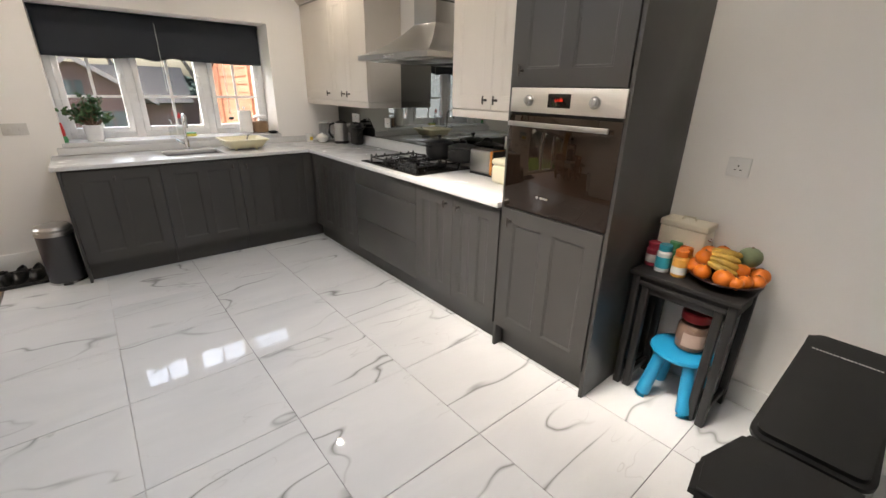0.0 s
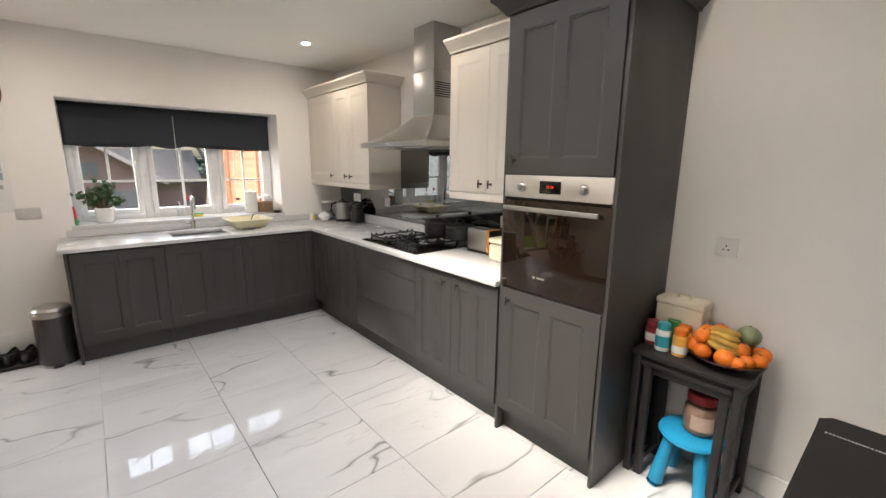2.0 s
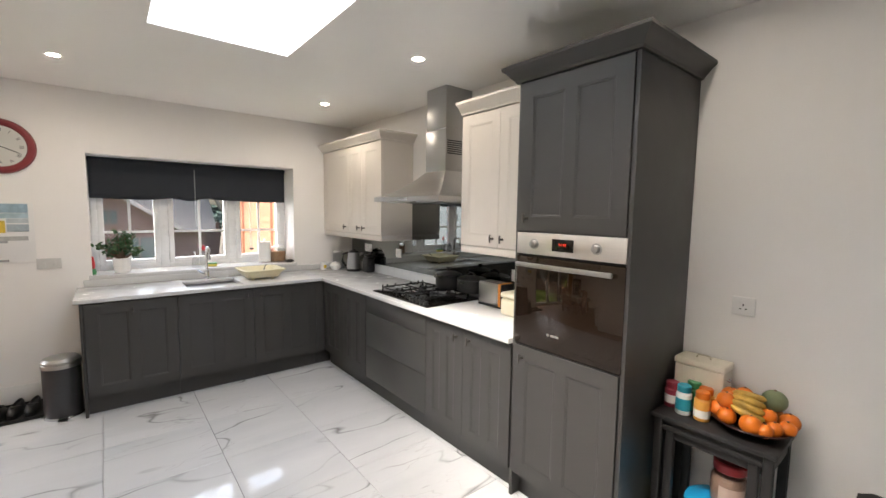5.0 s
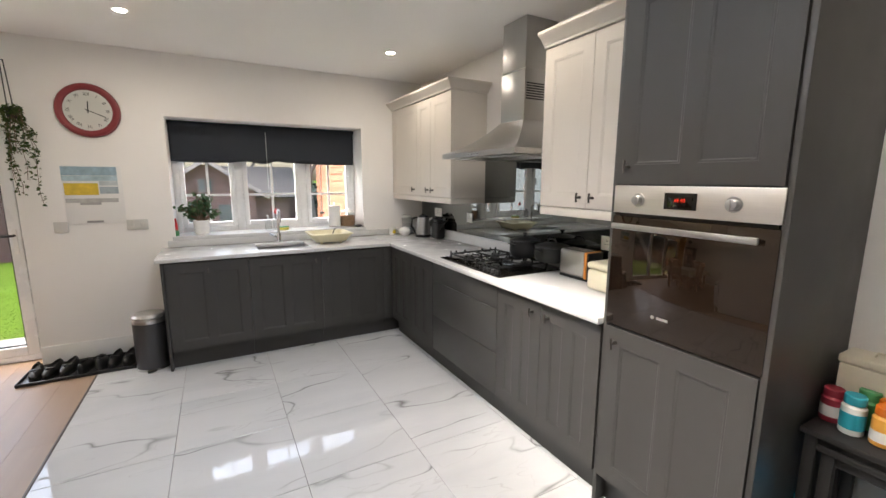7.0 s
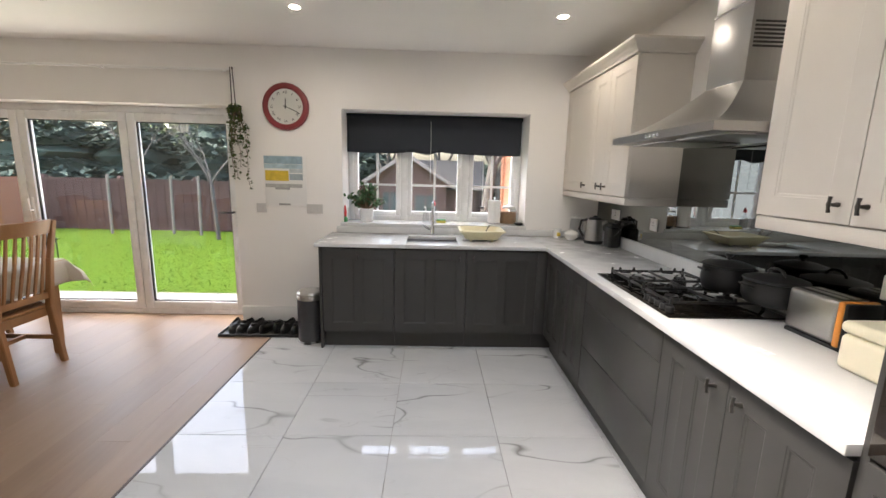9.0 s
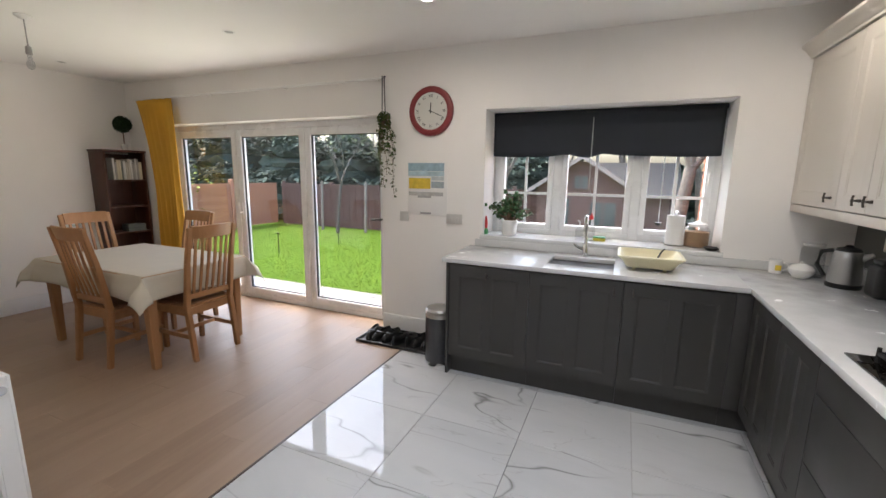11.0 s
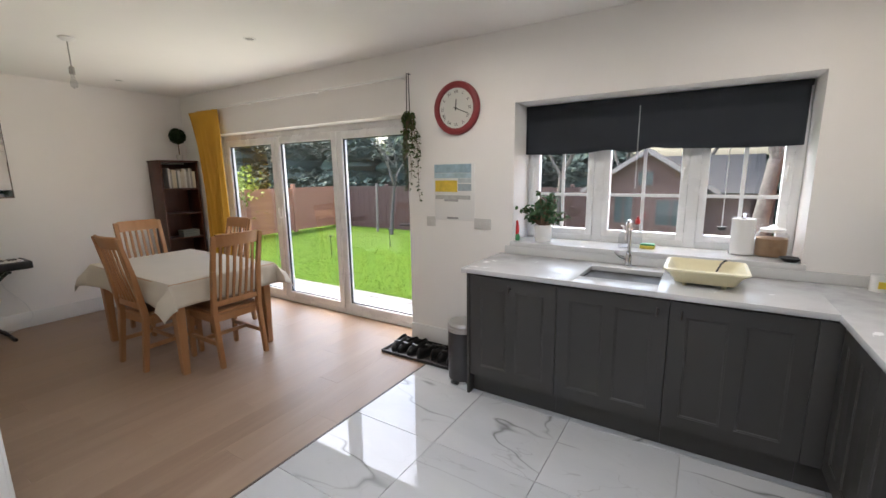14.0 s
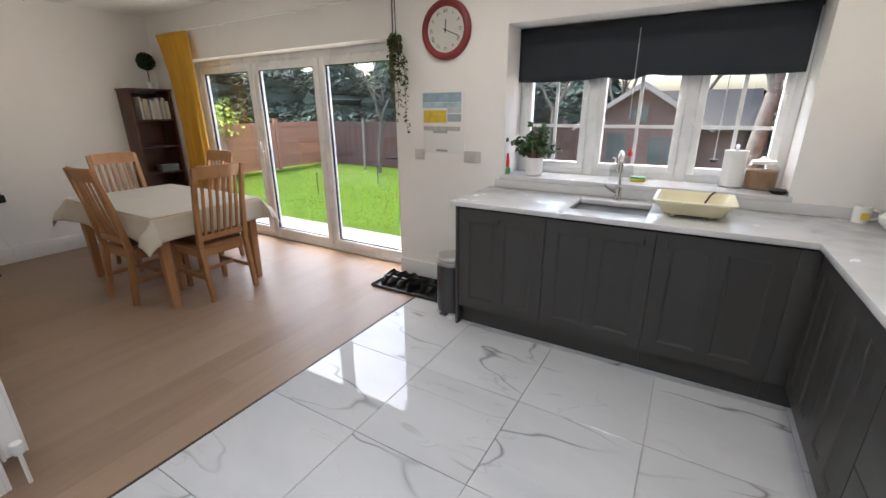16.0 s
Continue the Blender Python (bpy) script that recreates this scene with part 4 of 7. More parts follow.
def small_kitchen():
    b = solo("sugar_bowl", lathe([(0, 0), (0.035, 0), (0.062, 0.03), (0.066, 0.055), (0.05, 0.075), (0.03, 0.082), (0.012, 0.09), (0.012, 0.10), (0, 0.104)], 3.475, 6.18, WT1, 24), M_WHITE, "white ceramic sugar bowl with a lid", "bowl")
    c = thing("mug", (3.375, 6.285, WT1), "white mug with a yellow print", "mug")
    part("body", lathe([(0, 0), (0.036, 0), (0.038, 0.085), (0.035, 0.085), (0.033, 0.006), (0, 0.006)], 3.375, 6.285, WT1, 20), M_WHITE, c)
    part("print", box(3.362, 3.395, 6.244, 6.2475, WT1 + 0.02, WT1 + 0.055, 0.001), paint("yellow_print", (0.75, 0.55, 0.06), 0.5), c)
    part("handle", tube([(3.405, 6.27, WT1 + 0.07), (3.43, 6.255, WT1 + 0.065), (3.432, 6.254, WT1 + 0.035), (3.408, 6.268, WT1 + 0.02)], 0.005, 8), M_WHITE, c)
    j = thing("storage_jar", (3.55, 6.27, WT1), "clear plastic storage jar in the corner", "jar")
    part("body", lathe([(0, 0), (0.06, 0), (0.062, 0.01), (0.06, 0.17), (0.05, 0.18), (0.05, 0.19)], 3.55, 6.27, WT1, 24), M_CLEAR, j)
    part("lid", lathe([(0.055, 0.1905), (0.055, 0.205), (0, 0.208)], 3.55, 6.27, WT1, 24), M_PLASTIC, j)
    # plugs and sockets on the splashback
    for y, z, w in ((5.31, 1.15, 0.09), (5.93, 1.16, 0.15), (3.75, 1.12, 0.09)):
        s = thing("socket", (XR - 0.01, y, z), "white plastic wall socket on the splashback", "socket", group="white wall sockets")
        part("plate", box(XR - 0.018, XR - 0.0085, y - w / 2, y + w / 2, z - 0.043, z + 0.043, 0.003), M_PLASTIC, s)
        bm = bmesh.new()
        box(XR - 0.0186, XR - 0.0181, y - 0.003, y + 0.003, z + 0.01, z + 0.02, bm=bm)
        for d in (-0.011, 0.011):
            box(XR - 0.0186, XR - 0.0181, y + d - 0.004, y + d + 0.004, z - 0.008, z - 0.004, bm=bm)
        part("pin_holes", bm, M_BLACK, s)
    p = thing("plug_adaptor", (XR - 0.06, 5.80, WT1), "black appliance with plug and cable on the worktop", "appliance")
    part("body", box(XR - 0.13, XR - 0.03, 5.74, 5.87, WT1, WT1 + 0.17, 0.025, seg=4), M_BLACK, p)
    part("top", box(XR - 0.115, XR - 0.045, 5.755, 5.855, WT1 + 0.1702, WT1 + 0.20, 0.012, seg=3), M_BLACK, p)
    part("cable", tube([(XR - 0.10, 5.74, WT1 + 0.10), (XR - 0.07, 5.69, WT1 + 0.16), (XR - 0.03, 5.66, WT1 + 0.23), (XR - 0.022, 5.70, 1.17)], 0.004, 6), M_BLACK, p)


def sill_things():
    z = WZ0 + 0.0045
    p = nudge(thing("potted_plant", (1.595, 6.46, z), "jade plant in a white pot on the sill", "plant"), -0.03)
    x, y = 1.595, 6.46
    part("pot", lathe([(0, 0), (0.052, 0), (0.06, 0.01), (0.067, 0.125), (0.062, 0.13), (0.058, 0.12), (0, 0.115)], x, y, z, 28), M_WHITE, p)
    part("soil", lathe([(0, 0.118), (0.058, 0.118)], x, y, z, 20), M_STEM, p)
    rnd = random.Random(3)
    bs, bl = bmesh.new(), bmesh.new()
    for k in range(34):
        a, sp = rnd.uniform(0, 6.283), rnd.uniform(0.02, 0.20)
        h = rnd.uniform(0.12, 0.29) - sp * 0.35
        tip = Vector((x + math.cos(a) * sp, y + math.sin(a) * sp * 0.75, z + 0.115 + h))
        root = Vector((x + math.cos(a) * 0.02, y + math.sin(a) * 0.02, z + 0.112))
        mid = root.lerp(tip, 0.5) + Vector((0, 0, 0.02))
        tube([root, mid, tip], [0.006, 0.005, 0.003], 6, bs)
        for q in range(9):
            c = root.lerp(tip, rnd.uniform(0.5, 1.05)) + Vector((rnd.uniform(-0.02, 0.02), rnd.uniform(-0.02, 0.02), rnd.uniform(-0.012, 0.02)))
            b = bmesh.new()
            bmesh.ops.create_uvsphere(b, u_segments=6, v_segments=4, radius=1)
            join(bl, b, Matrix.LocRotScale(c, Euler((rnd.uniform(-1, 1), rnd.uniform(-1, 1), rnd.uniform(0, 6))), (0.023, 0.013, 0.005)))
    part("stems", bs, M_STEM, p)
    lv = part("leaves", bl, M_LEAFP, p, smooth=60)
    lv["kind"] = "stuff"
    r = nudge(thing("kitchen_roll", (2.85, 6.535, z), "roll of white kitchen paper on a holder", "kitchen roll"), -0.042)
    part("holder", lathe([(0, 0), (0.07, 0), (0.07, 0.006), (0.008, 0.009), (0.008, 0.245), (0.013, 0.255), (0, 0.262)], 2.85, 6.535, z, 24), M_CHROME, r)
    part("paper", lathe([(0.02, 0.01), (0.061, 0.01), (0.062, 0.225), (0.02, 0.225)], 2.85, 6.535, z, 28), paint("paper_white", (0.80, 0.79, 0.77), 0.9, grain=120, bump=0.3), r)
    j = nudge(thing("cookie_jar", (3.0, 6.555, z), "glass jar of brown sugar with white lid", "jar"), -0.045)
    part("body", lathe([(0, 0.002), (0.075, 0.002), (0.083, 0.02), (0.083, 0.125), (0.07, 0.145), (0.062, 0.15)], 3.0, 6.555, z, 28), M_CLEAR, j)
    part("contents", lathe([(0, 0.004), (0.078, 0.006), (0.080, 0.112), (0, 0.118)], 3.0, 6.555, z, 24), paint("brown_grains", (0.36, 0.22, 0.12), 0.85, var=0.2, scale=30, grain=300, bump=0.5), j)
    part("lid", lathe([(0.064, 0.1505), (0.064, 0.168), (0.025, 0.178), (0.014, 0.19), (0, 0.194)], 3.0, 6.555, z, 24), M_WHITE, j)
    solo("small_dish", lathe([(0, 0), (0.03, 0), (0.052, 0.018), (0.055, 0.022), (0.05, 0.02), (0, 0.008)], 3.035, 6.415, z, 24), M_IRON, "small dark dish on the sill", "dish")
    b = nudge(thing("spray_bottle", (1.395, 6.43, z), "small green bottle with a red cap", "bottle"), -0.03)
    part("body", lathe([(0, 0), (0.022, 0), (0.024, 0.03), (0.016, 0.05)], 1.395, 6.43, z, 16), M_GREENP, b)
    part("cap", lathe([(0.015, 0.0505), (0.017, 0.09), (0.010, 0.14), (0.006, 0.155), (0, 0.156)], 1.395, 6.43, z, 16), M_RED, b)
    b = thing("soap_bottle", (2.165, 6.47, z), "clear washing-up liquid bottle with red cap", "bottle")
    part("body", lathe([(0, 0), (0.032, 0), (0.035, 0.02), (0.034, 0.11), (0.02, 0.15), (0.014, 0.165)], 2.215, 6.50, z, 20), M_CLEAR, b)
    part("cap", lathe([(0.016, 0.1655), (0.016, 0.19), (0.008, 0.20), (0.007, 0.215), (0, 0.216)], 2.215, 6.50, z, 14), M_RED, b)
    b = thing("pump_bottle", (2.14, 6.46, z), "white pump soap bottle with a label", "bottle")
    part("body", lathe([(0, 0), (0.03, 0), (0.032, 0.015), (0.030, 0.09), (0.014, 0.105), (0.012, 0.12)], 2.135, 6.455, z, 20), M_CLEAR, b)
    part("pump", tube([(2.135, 6.455, z + 0.12), (2.135, 6.455, z + 0.15), (2.12, 6.44, z + 0.155)], 0.006, 8), M_PLASTIC, b)
    s = thing("sponge", (2.285, 6.50, z), "green and yellow washing-up sponge", "sponge")
    part("pad", box(2.24, 2.33, 6.47, 6.53, z, z + 0.022, 0.005), paint("yellow_sponge", (0.65, 0.55, 0.10), 0.9, grain=90, bump=0.5), s)
    part("scourer", box(2.24, 2.33, 6.47, 6.53, z + 0.0225, z + 0.034, 0.004), M_GREENP, s)
    for xx, zt, zb in ((2.70, 1.72, 1.13),):
        t = thing("hanging_suncatcher", (xx, 6.60, zb), "small dark glass ornament hung at the pane", "ornament")
        part("cord", tube([(xx, 6.655, zt), (xx, 6.655, zb + 0.02)], 0.003, 6), M_TRIM, t)
        part("cup", lathe([(0, 0), (0.018, 0.004), (0.027, 0.02), (0.028, 0.026), (0, 0.026)], xx, 6.64, zb - 0.005, 16), M_BLACK, t)


def blind():
    b = thing("roller_blind", (2.2, 6.58, 1.64), "charcoal fabric roller blind, half lowered", "blind")
    y = YW + 0.225
    n = 60
    bm = bmesh.new()
    rows = []
    for i in range(n + 1):
        x = 1.366 + (3.05 - 1.366) * i / n
        u = i / n
        droop = 0.018 * math.exp(-((u - 0.46) / 0.05) ** 2) + 0.007 * math.sin(u * 9) - 0.010 * math.exp(-((u - 0.36) / 0.05) ** 2) - 0.012 * math.exp(-((u - 0.53) / 0.04) ** 2)
        col = []
        for j in range(9):
            k = j / 8
            z = (WZ1 - 0.012) + (1.655 - droop - (WZ1 - 0.012)) * k
            col.append(bm.verts.new((x, y + 0.006 * math.sin(u * 14) * k + 0.004 * k * math.sin(u * 31), z)))
        rows.append(col)
    for a, c in zip(rows, rows[1:]):
        for j in range(8):
            bm.faces.new((a[j], c[j], c[j + 1], a[j + 1]))
    fab = part("fabric", bm, M_BLIND, b, smooth=60)
    m = fab.modifiers.new("thick", 'SOLIDIFY')
    m.thickness = 0.002
    part("roller", tube([(1.362, y + 0.02, WZ1 - 0.021), (3.06, y + 0.02, WZ1 - 0.021)], 0.018, 12), M_BLIND, b)
    bm = bmesh.new()
    for k in range(34):
        ball(2.172, y - 0.012, 1.945 - k * 0.0165, 0.0045, u=6, v=4, bm=bm)
    part("bead_chain", bm, M_TRIM, b, "white beaded pull chain")["kind"] = "stuff"


oven()
hob()
hood()
sink_and_tap()
dish_rack()
pot(3.585, 4.31, WT1 + 0.062, 0.102, 0.115, "saucepan", "black lidded saucepan on the hob", False)
pot(3.635, 4.092, WT1 + 0.062, 0.112, 0.10, "casserole_pan", "wide black lidded pan with loop handle", True)
toaster()
kettle()
small_kitchen()
sill_things()
blind()

# ---- dining table and chairs ----
def dining_table():
    x0, x1, y0, y1 = -2.11, -0.66, 4.80, 5.69
    t = thing("dining_table", ((x0 + x1) / 2, (y0 + y1) / 2, 0), "light oak dining table under a cloth", "table")
    part("tabletop", box(x0, x1, y0, y1, 0.715, 0.742, 0.004), M_OAK, t)
    bm = bmesh.new()
    for a in ((x0 + 0.09, x1 - 0.09, y0 + 0.07, y0 + 0.09), (x0 + 0.09, x1 - 0.09, y1 - 0.09, y1 - 0.07), (x0 + 0.07, x0 + 0.09, y0 + 0.09, y1 - 0.09), (x1 - 0.09, x1 - 0.07, y0 + 0.09, y1 - 0.09)):
        box(*a, 0.63, 0.714, bm=bm)
    part("apron", bm, M_OAK, t)
    for x in (x0 + 0.075, x1 - 0.075):
        for y in (y0 + 0.075, y1 - 0.075):
            bm = bmesh.new()
            b = bmesh.new()
            bmesh.ops.create_cube(b, size=1)
            for v in b.verts:
                k = 0.075 if v.co.z > 0 else 0.05
                v.co = (x + v.co.x * k, y + v.co.y * k, 0.714 if v.co.z > 0 else 0.0)
            bmesh.ops.bevel(b, geom=b.edges[:], offset=0.004, segments=2, affect='EDGES')
            part("leg", join(bm, b), M_OAK, t)
    return x0, x1, y0, y1


tx0, tx1, ty0, ty1 = dining_table()


def tablecloth():
    """A cloth that hangs in soft folds, lower at the corners."""
    n_u, n_v, over = 72, 52, 0.19
    w, d = (tx1 - tx0), (ty1 - ty0)
    cx, cy = (tx0 + tx1) / 2, (ty0 + ty1) / 2
    bm = bmesh.new()
    grid = []
    for i in range(n_u + 1):
        row = []
        for j in range(n_v + 1):
            u = (i / n_u - 0.5) * (w + 2 * over)
            v = (j / n_v - 0.5) * (d + 2 * over)
            ex, ey = max(0, abs(u) - w / 2), max(0, abs(v) - d / 2)
            x, y = max(-w / 2, min(w / 2, u)), max(-d / 2, min(d / 2, v))
            drop = math.hypot(ex, ey) if ex and ey else ex + ey
            r = 0.012 + 0.10 * drop
            wave = 0.018 * math.sin(9 * u + 2) * (1 if ey else 0) + 0.018 * math.sin(10 * v + 1) * (1 if ex else 0)
            k = min(1, drop / 0.12)
            if ex and ey:
                s = 1 / max(1e-6, math.hypot(ex, ey))
                x += math.copysign((0.05 + 0.35 * drop) * ex * s * k, u)
                y += math.copysign((0.05 + 0.35 * drop) * ey * s * k, v)
            else:
                x += math.copysign((r + wave) * k, u) if ex else 0
                y += math.copysign((r + wave) * k, v) if ey else 0
            z = 0.747 - drop * (0.97 if not (ex and ey) else 0.92) + 0.0015 * noise.noise((u * 4, v * 4, 0))
            row.append(bm.verts.new((cx + x, cy + y, z)))
        grid.append(row)
    for i in range(n_u):
        for j in range(n_v):
            bm.faces.new((grid[i][j], grid[i + 1][j], grid[i + 1][j + 1], grid[i][j + 1]))
    ob = solo("tablecloth", bm, M_CLOTH, "cream cloth draped over the dining table", "tablecloth", smooth=60, at=(cx, cy, 0.745))
    m = ob.modifiers.new("thick", 'SOLIDIFY')
    m.thickness, m.offset = 0.002, 1


tablecloth()


def dining_chair():
    """Built at the origin, facing +y, back at -y."""
    c = thing("dining_chair", (0, 0, 0), "light oak slat-back dining chair", "chair", group="chairs round the table")
    bm = box(-0.215, 0.215, -0.19, 0.22, 0.425, 0.45, 0.008)
    part("seat", bm, M_OAK, c)
    part("seat_pad", box(-0.19, 0.19, -0.16, 0.205, 0.4505, 0.472, 0.009), M_SEAT, c, "brown leather seat pad")
    bm = bmesh.new()
    for a in ((-0.19, 0.19, 0.175, 0.195), (-0.19, 0.19, -0.19, -0.172)):
        box(a[0], a[1], a[2], a[3], 0.365, 0.424, bm=bm)
    for s in (-1, 1):
        box(min(s * 0.195, s * 0.175), max(s * 0.195, s * 0.175), -0.172, 0.175, 0.365, 0.424, bm=bm)
    part("seat_frame", bm, M_OAK, c)
    for s in (-1, 1):
        part("leg", taper((s * 0.19, 0.19, 0), (s * 0.19, 0.19, 0.424), (0.034, 0.034), (0.042, 0.042), bmesh.new()), M_OAK, c)
        bm = taper((s * 0.193, -0.255, 0), (s * 0.193, -0.205, 0.44), (0.036, 0.036), (0.038, 0.046), bmesh.new())
        taper((s * 0.193, -0.205, 0.438), (s * 0.193, -0.255, 0.80), (0.038, 0.046), (0.036, 0.036), bm)
        taper((s * 0.193, -0.255, 0.798), (s * 0.193, -0.315, 1.075), (0.036, 0.036), (0.036, 0.026), bm)
        part("leg", bm, M_OAK, c, "long back leg running up to the top rail")
    part("stretcher", box(-0.18, 0.18, -0.01, 0.012, 0.18, 0.21, 0.003), M_OAK, c)
    for s in (-1, 1):
        part("stretcher", box(s * 0.19 - 0.011, s * 0.19 + 0.011, -0.22, 0.18, 0.178, 0.212, 0.003), M_OAK, c)
    # backrest
    bm = bmesh.new()
    rings = []
    for i in range(13):
        x = -0.176 + 0.352 * i / 12
        ym = -0.025 * (1 - (x / 0.176) ** 2)
        rings.append([bm.verts.new(p) for p in ((x, -0.274 + ym, 0.985), (x, -0.296 + ym, 0.985), (x, -0.322 + ym, 1.08), (x, -0.318 + ym, 1.086), (x, -0.304 + ym, 1.086), (x, -0.300 + ym, 1.08))])
    for p, q in zip(rings, rings[1:]):
        for i in range(6):
            bm.faces.new((p[i], p[(i + 1) % 6], q[(i + 1) % 6], q[i]))
    bm.faces.new(rings[0])
    bm.faces.new(rings[-1])
    part("top_rail", bm, M_OAK, c)
    bm = box(-0.175, 0.175, -0.222, -0.198, 0.50, 0.545, 0.003)
    part("lower_rail", bm, M_OAK, c)
    for i in range(6):
        x = -0.135 + 0.27 * i / 5
        ym = -0.02 * (1 - (x / 0.175) ** 2)
        bm = taper((x, -0.212, 0.54), (x, -0.252 + ym, 0.79), (0.022, 0.012), (0.026, 0.012), bmesh.new(), 0.003)
        taper((x, -0.252 + ym, 0.788), (x, -0.290 + ym, 1.0), (0.026, 0.012), (0.022, 0.012), bm, 0.003)
        part("slat", bm, M_OAK, c)
    return c


M_SEAT = paint("brown_leather", (0.20, 0.095, 0.045), 0.45, var=0.12, grain=140, bump=0.2)
chair = dining_chair()
chair.matrix_basis = pose(-0.83, 5.275, 0, 0, 0, 90)
copy_thing(chair, pose(-1.25, 4.975, 0, 0, 0, 2))
copy_thing(chair, pose(-2.03, 5.32, 0, 0, 0, -90))
copy_thing(chair, pose(-1.60, 5.66, 0, 0, 0, 180))

# ---- side table corner ----
M_BLKWOOD = wood("worn_black_wood", (0.006, 0.0055, 0.0055), (0.020, 0.018, 0.017), along=2, rough=0.5)
M_LEATHER = paint("black_leatherette", (0.006, 0.006, 0.006), 0.46, var=0.15, scale=6, grain=260, bump=0.25, dist=0.0008)
M_BLUE = paint("turquoise_plastic", (0.01, 0.23, 0.42), 0.35, var=0.03)
M_FRUIT = paint("orange_peel", (0.64, 0.155, 0.008), 0.45, var=0.12, scale=9, grain=180, bump=0.35, dist=0.0015)
M_BANANA = paint("banana_peel", (0.46, 0.28, 0.045), 0.5, var=0.6, scale=14, grain=60, bump=0.1)
M_MELON = paint("green_melon", (0.19, 0.23, 0.12), 0.5, var=0.2, scale=12, grain=90, bump=0.2)
M_TIN = paint("cream_tin", (0.66, 0.60, 0.48), 0.35, var=0.04)


def nest_table(x0, x1, y0, y1, top, label):
    t = thing("nest_table", ((x0 + x1) / 2, (y0 + y1) / 2, 0), label, "side table", group="nest of tables")
    part("tabletop", box(x0 - 0.012, x1 + 0.012, y0 - 0.012, y1 + 0.012, top - 0.022, top, 0.006), M_BLKWOOD, t)
    for y in (y0, y1 - 0.035):
        part("apron", box(x0 + 0.035, x1 - 0.035, y + 0.006, y + 0.028, top - 0.09, top - 0.0225, 0.002), M_BLKWOOD, t)
        part("foot_rail", box(x0 + 0.035, x1 - 0.035, y + 0.008, y + 0.027, 0.06, 0.095, 0.002), M_BLKWOOD, t)
    part("apron", box(x1 - 0.028, x1 - 0.008, y0 + 0.035, y1 - 0.035, top - 0.09, top - 0.0225, 0.002), M_BLKWOOD, t)
    part("front_rail", box(x0 + 0.008, x0 + 0.026, y0 + 0.035, y1 - 0.035, top - 0.06, top - 0.0225, 0.002), M_BLKWOOD, t)
    for x in (x0, x1 - 0.035):
        for y in (y0, y1 - 0.035):
            part("leg", box(x, x + 0.035, y, y + 0.035, 0, top - 0.0225, 0.005), M_BLKWOOD, t)


nest_table(3.425, 3.715, 2.15, 2.60, 0.66, "worn black wooden side table, outermost of a nest")
nest_table(3.435, 3.68, 2.198, 2.552, 0.612, "worn black wooden side table nested below")


def pill_bottle(x, y, z, body, cap, h, name, label):
    b = thing(name, (x, y, z), label, "bottle", group="supplement bottles")
    part("body", lathe([(0, 0), (0.031, 0), (0.033, 0.004), (0.033, h * 0.72), (0.024, h * 0.8)], x, y, z, 20), M_PLASTIC if body is None else body, b)
    part("cap", lathe([(0.029, h * 0.8), (0.029, h), (0.026, h + 0.004), (0, h + 0.004)], x, y, z, 20), cap, b)
    return b


M_TEAL = paint("teal_cap", (0.02, 0.30, 0.38), 0.4)
M_MAROON = paint("maroon_label", (0.30, 0.02, 0.04), 0.4)
M_AMBER = paint("orange_label", (0.75, 0.36, 0.06), 0.4)
zt = 0.6605
b = pill_bottle(3.555, 2.578, zt, M_MAROON, M_MAROON, 0.115, "pill_bottle", "maroon supplement bottle on the side table")
part("label_band", lathe([(0.0336, 0.02), (0.0336, 0.06)], 3.555, 2.578, zt, 20), M_PLASTIC, b)
b = pill_bottle(3.515, 2.512, zt, None, M_TEAL, 0.13, "pill_bottle", "white supplement bottle with teal cap")
part("label_band", lathe([(0.0336, 0.02), (0.0336, 0.075)], 3.515, 2.512, zt, 20), M_TEAL, b)
b = pill_bottle(3.515, 2.435, zt, M_AMBER, M_FRUIT, 0.125, "pill_bottle", "orange supplement bottle with orange cap")
part("label_band", lathe([(0.0336, 0.015), (0.0336, 0.05)], 3.515, 2.435, zt, 20), M_PLASTIC, b)
pill_bottle(3.60, 2.50, zt, M_GREENP, M_GREENP, 0.13, "pill_bottle", "green supplement bottle behind the others")
pill_bottle(3.585, 2.445, zt, M_AMBER, M_FRUIT, 0.12, "pill_bottle", "orange capped bottle beside the tin")

tin = thing("storage_tin", (3.66, 2.49, zt), "cream metal storage tin with a lid", "tin")
part("body", box(3.605, 3.725, 2.385, 2.595, zt, zt + 0.20, 0.008, seg=3), M_TIN, tin)
part("lid", box(3.601, 3.729, 2.381, 2.599, zt + 0.2005, zt + 0.232, 0.008, seg=3), M_TIN, tin)
part("handle", tube([(3.665, 2.46, zt + 0.232), (3.665, 2.465, zt + 0.248), (3.665, 2.515, zt + 0.248), (3.665, 2.52, zt + 0.232)], 0.004, 8), M_TIN, tin)
part("clasp", tube([(3.63, 2.381, zt + 0.17), (3.63, 2.370, zt + 0.165), (3.66, 2.370, zt + 0.165), (3.66, 2.381, zt + 0.17)], 0.004, 8), M_CHROME, tin)

bx, by = 3.575, 2.265
bowl = solo("fruit_bowl", lathe([(0, 0), (0.06, 0), (0.075, 0.006), (0.125, 0.03), (0.148, 0.045), (0.144, 0.049), (0.12, 0.038), (0.07, 0.012), (0, 0.01)], bx, by, zt, 32), paint("dark_bowl_glaze", (0.05, 0.02, 0.015), 0.2, metal=0.3), "shallow dark fruit bowl on the side table", "bowl")


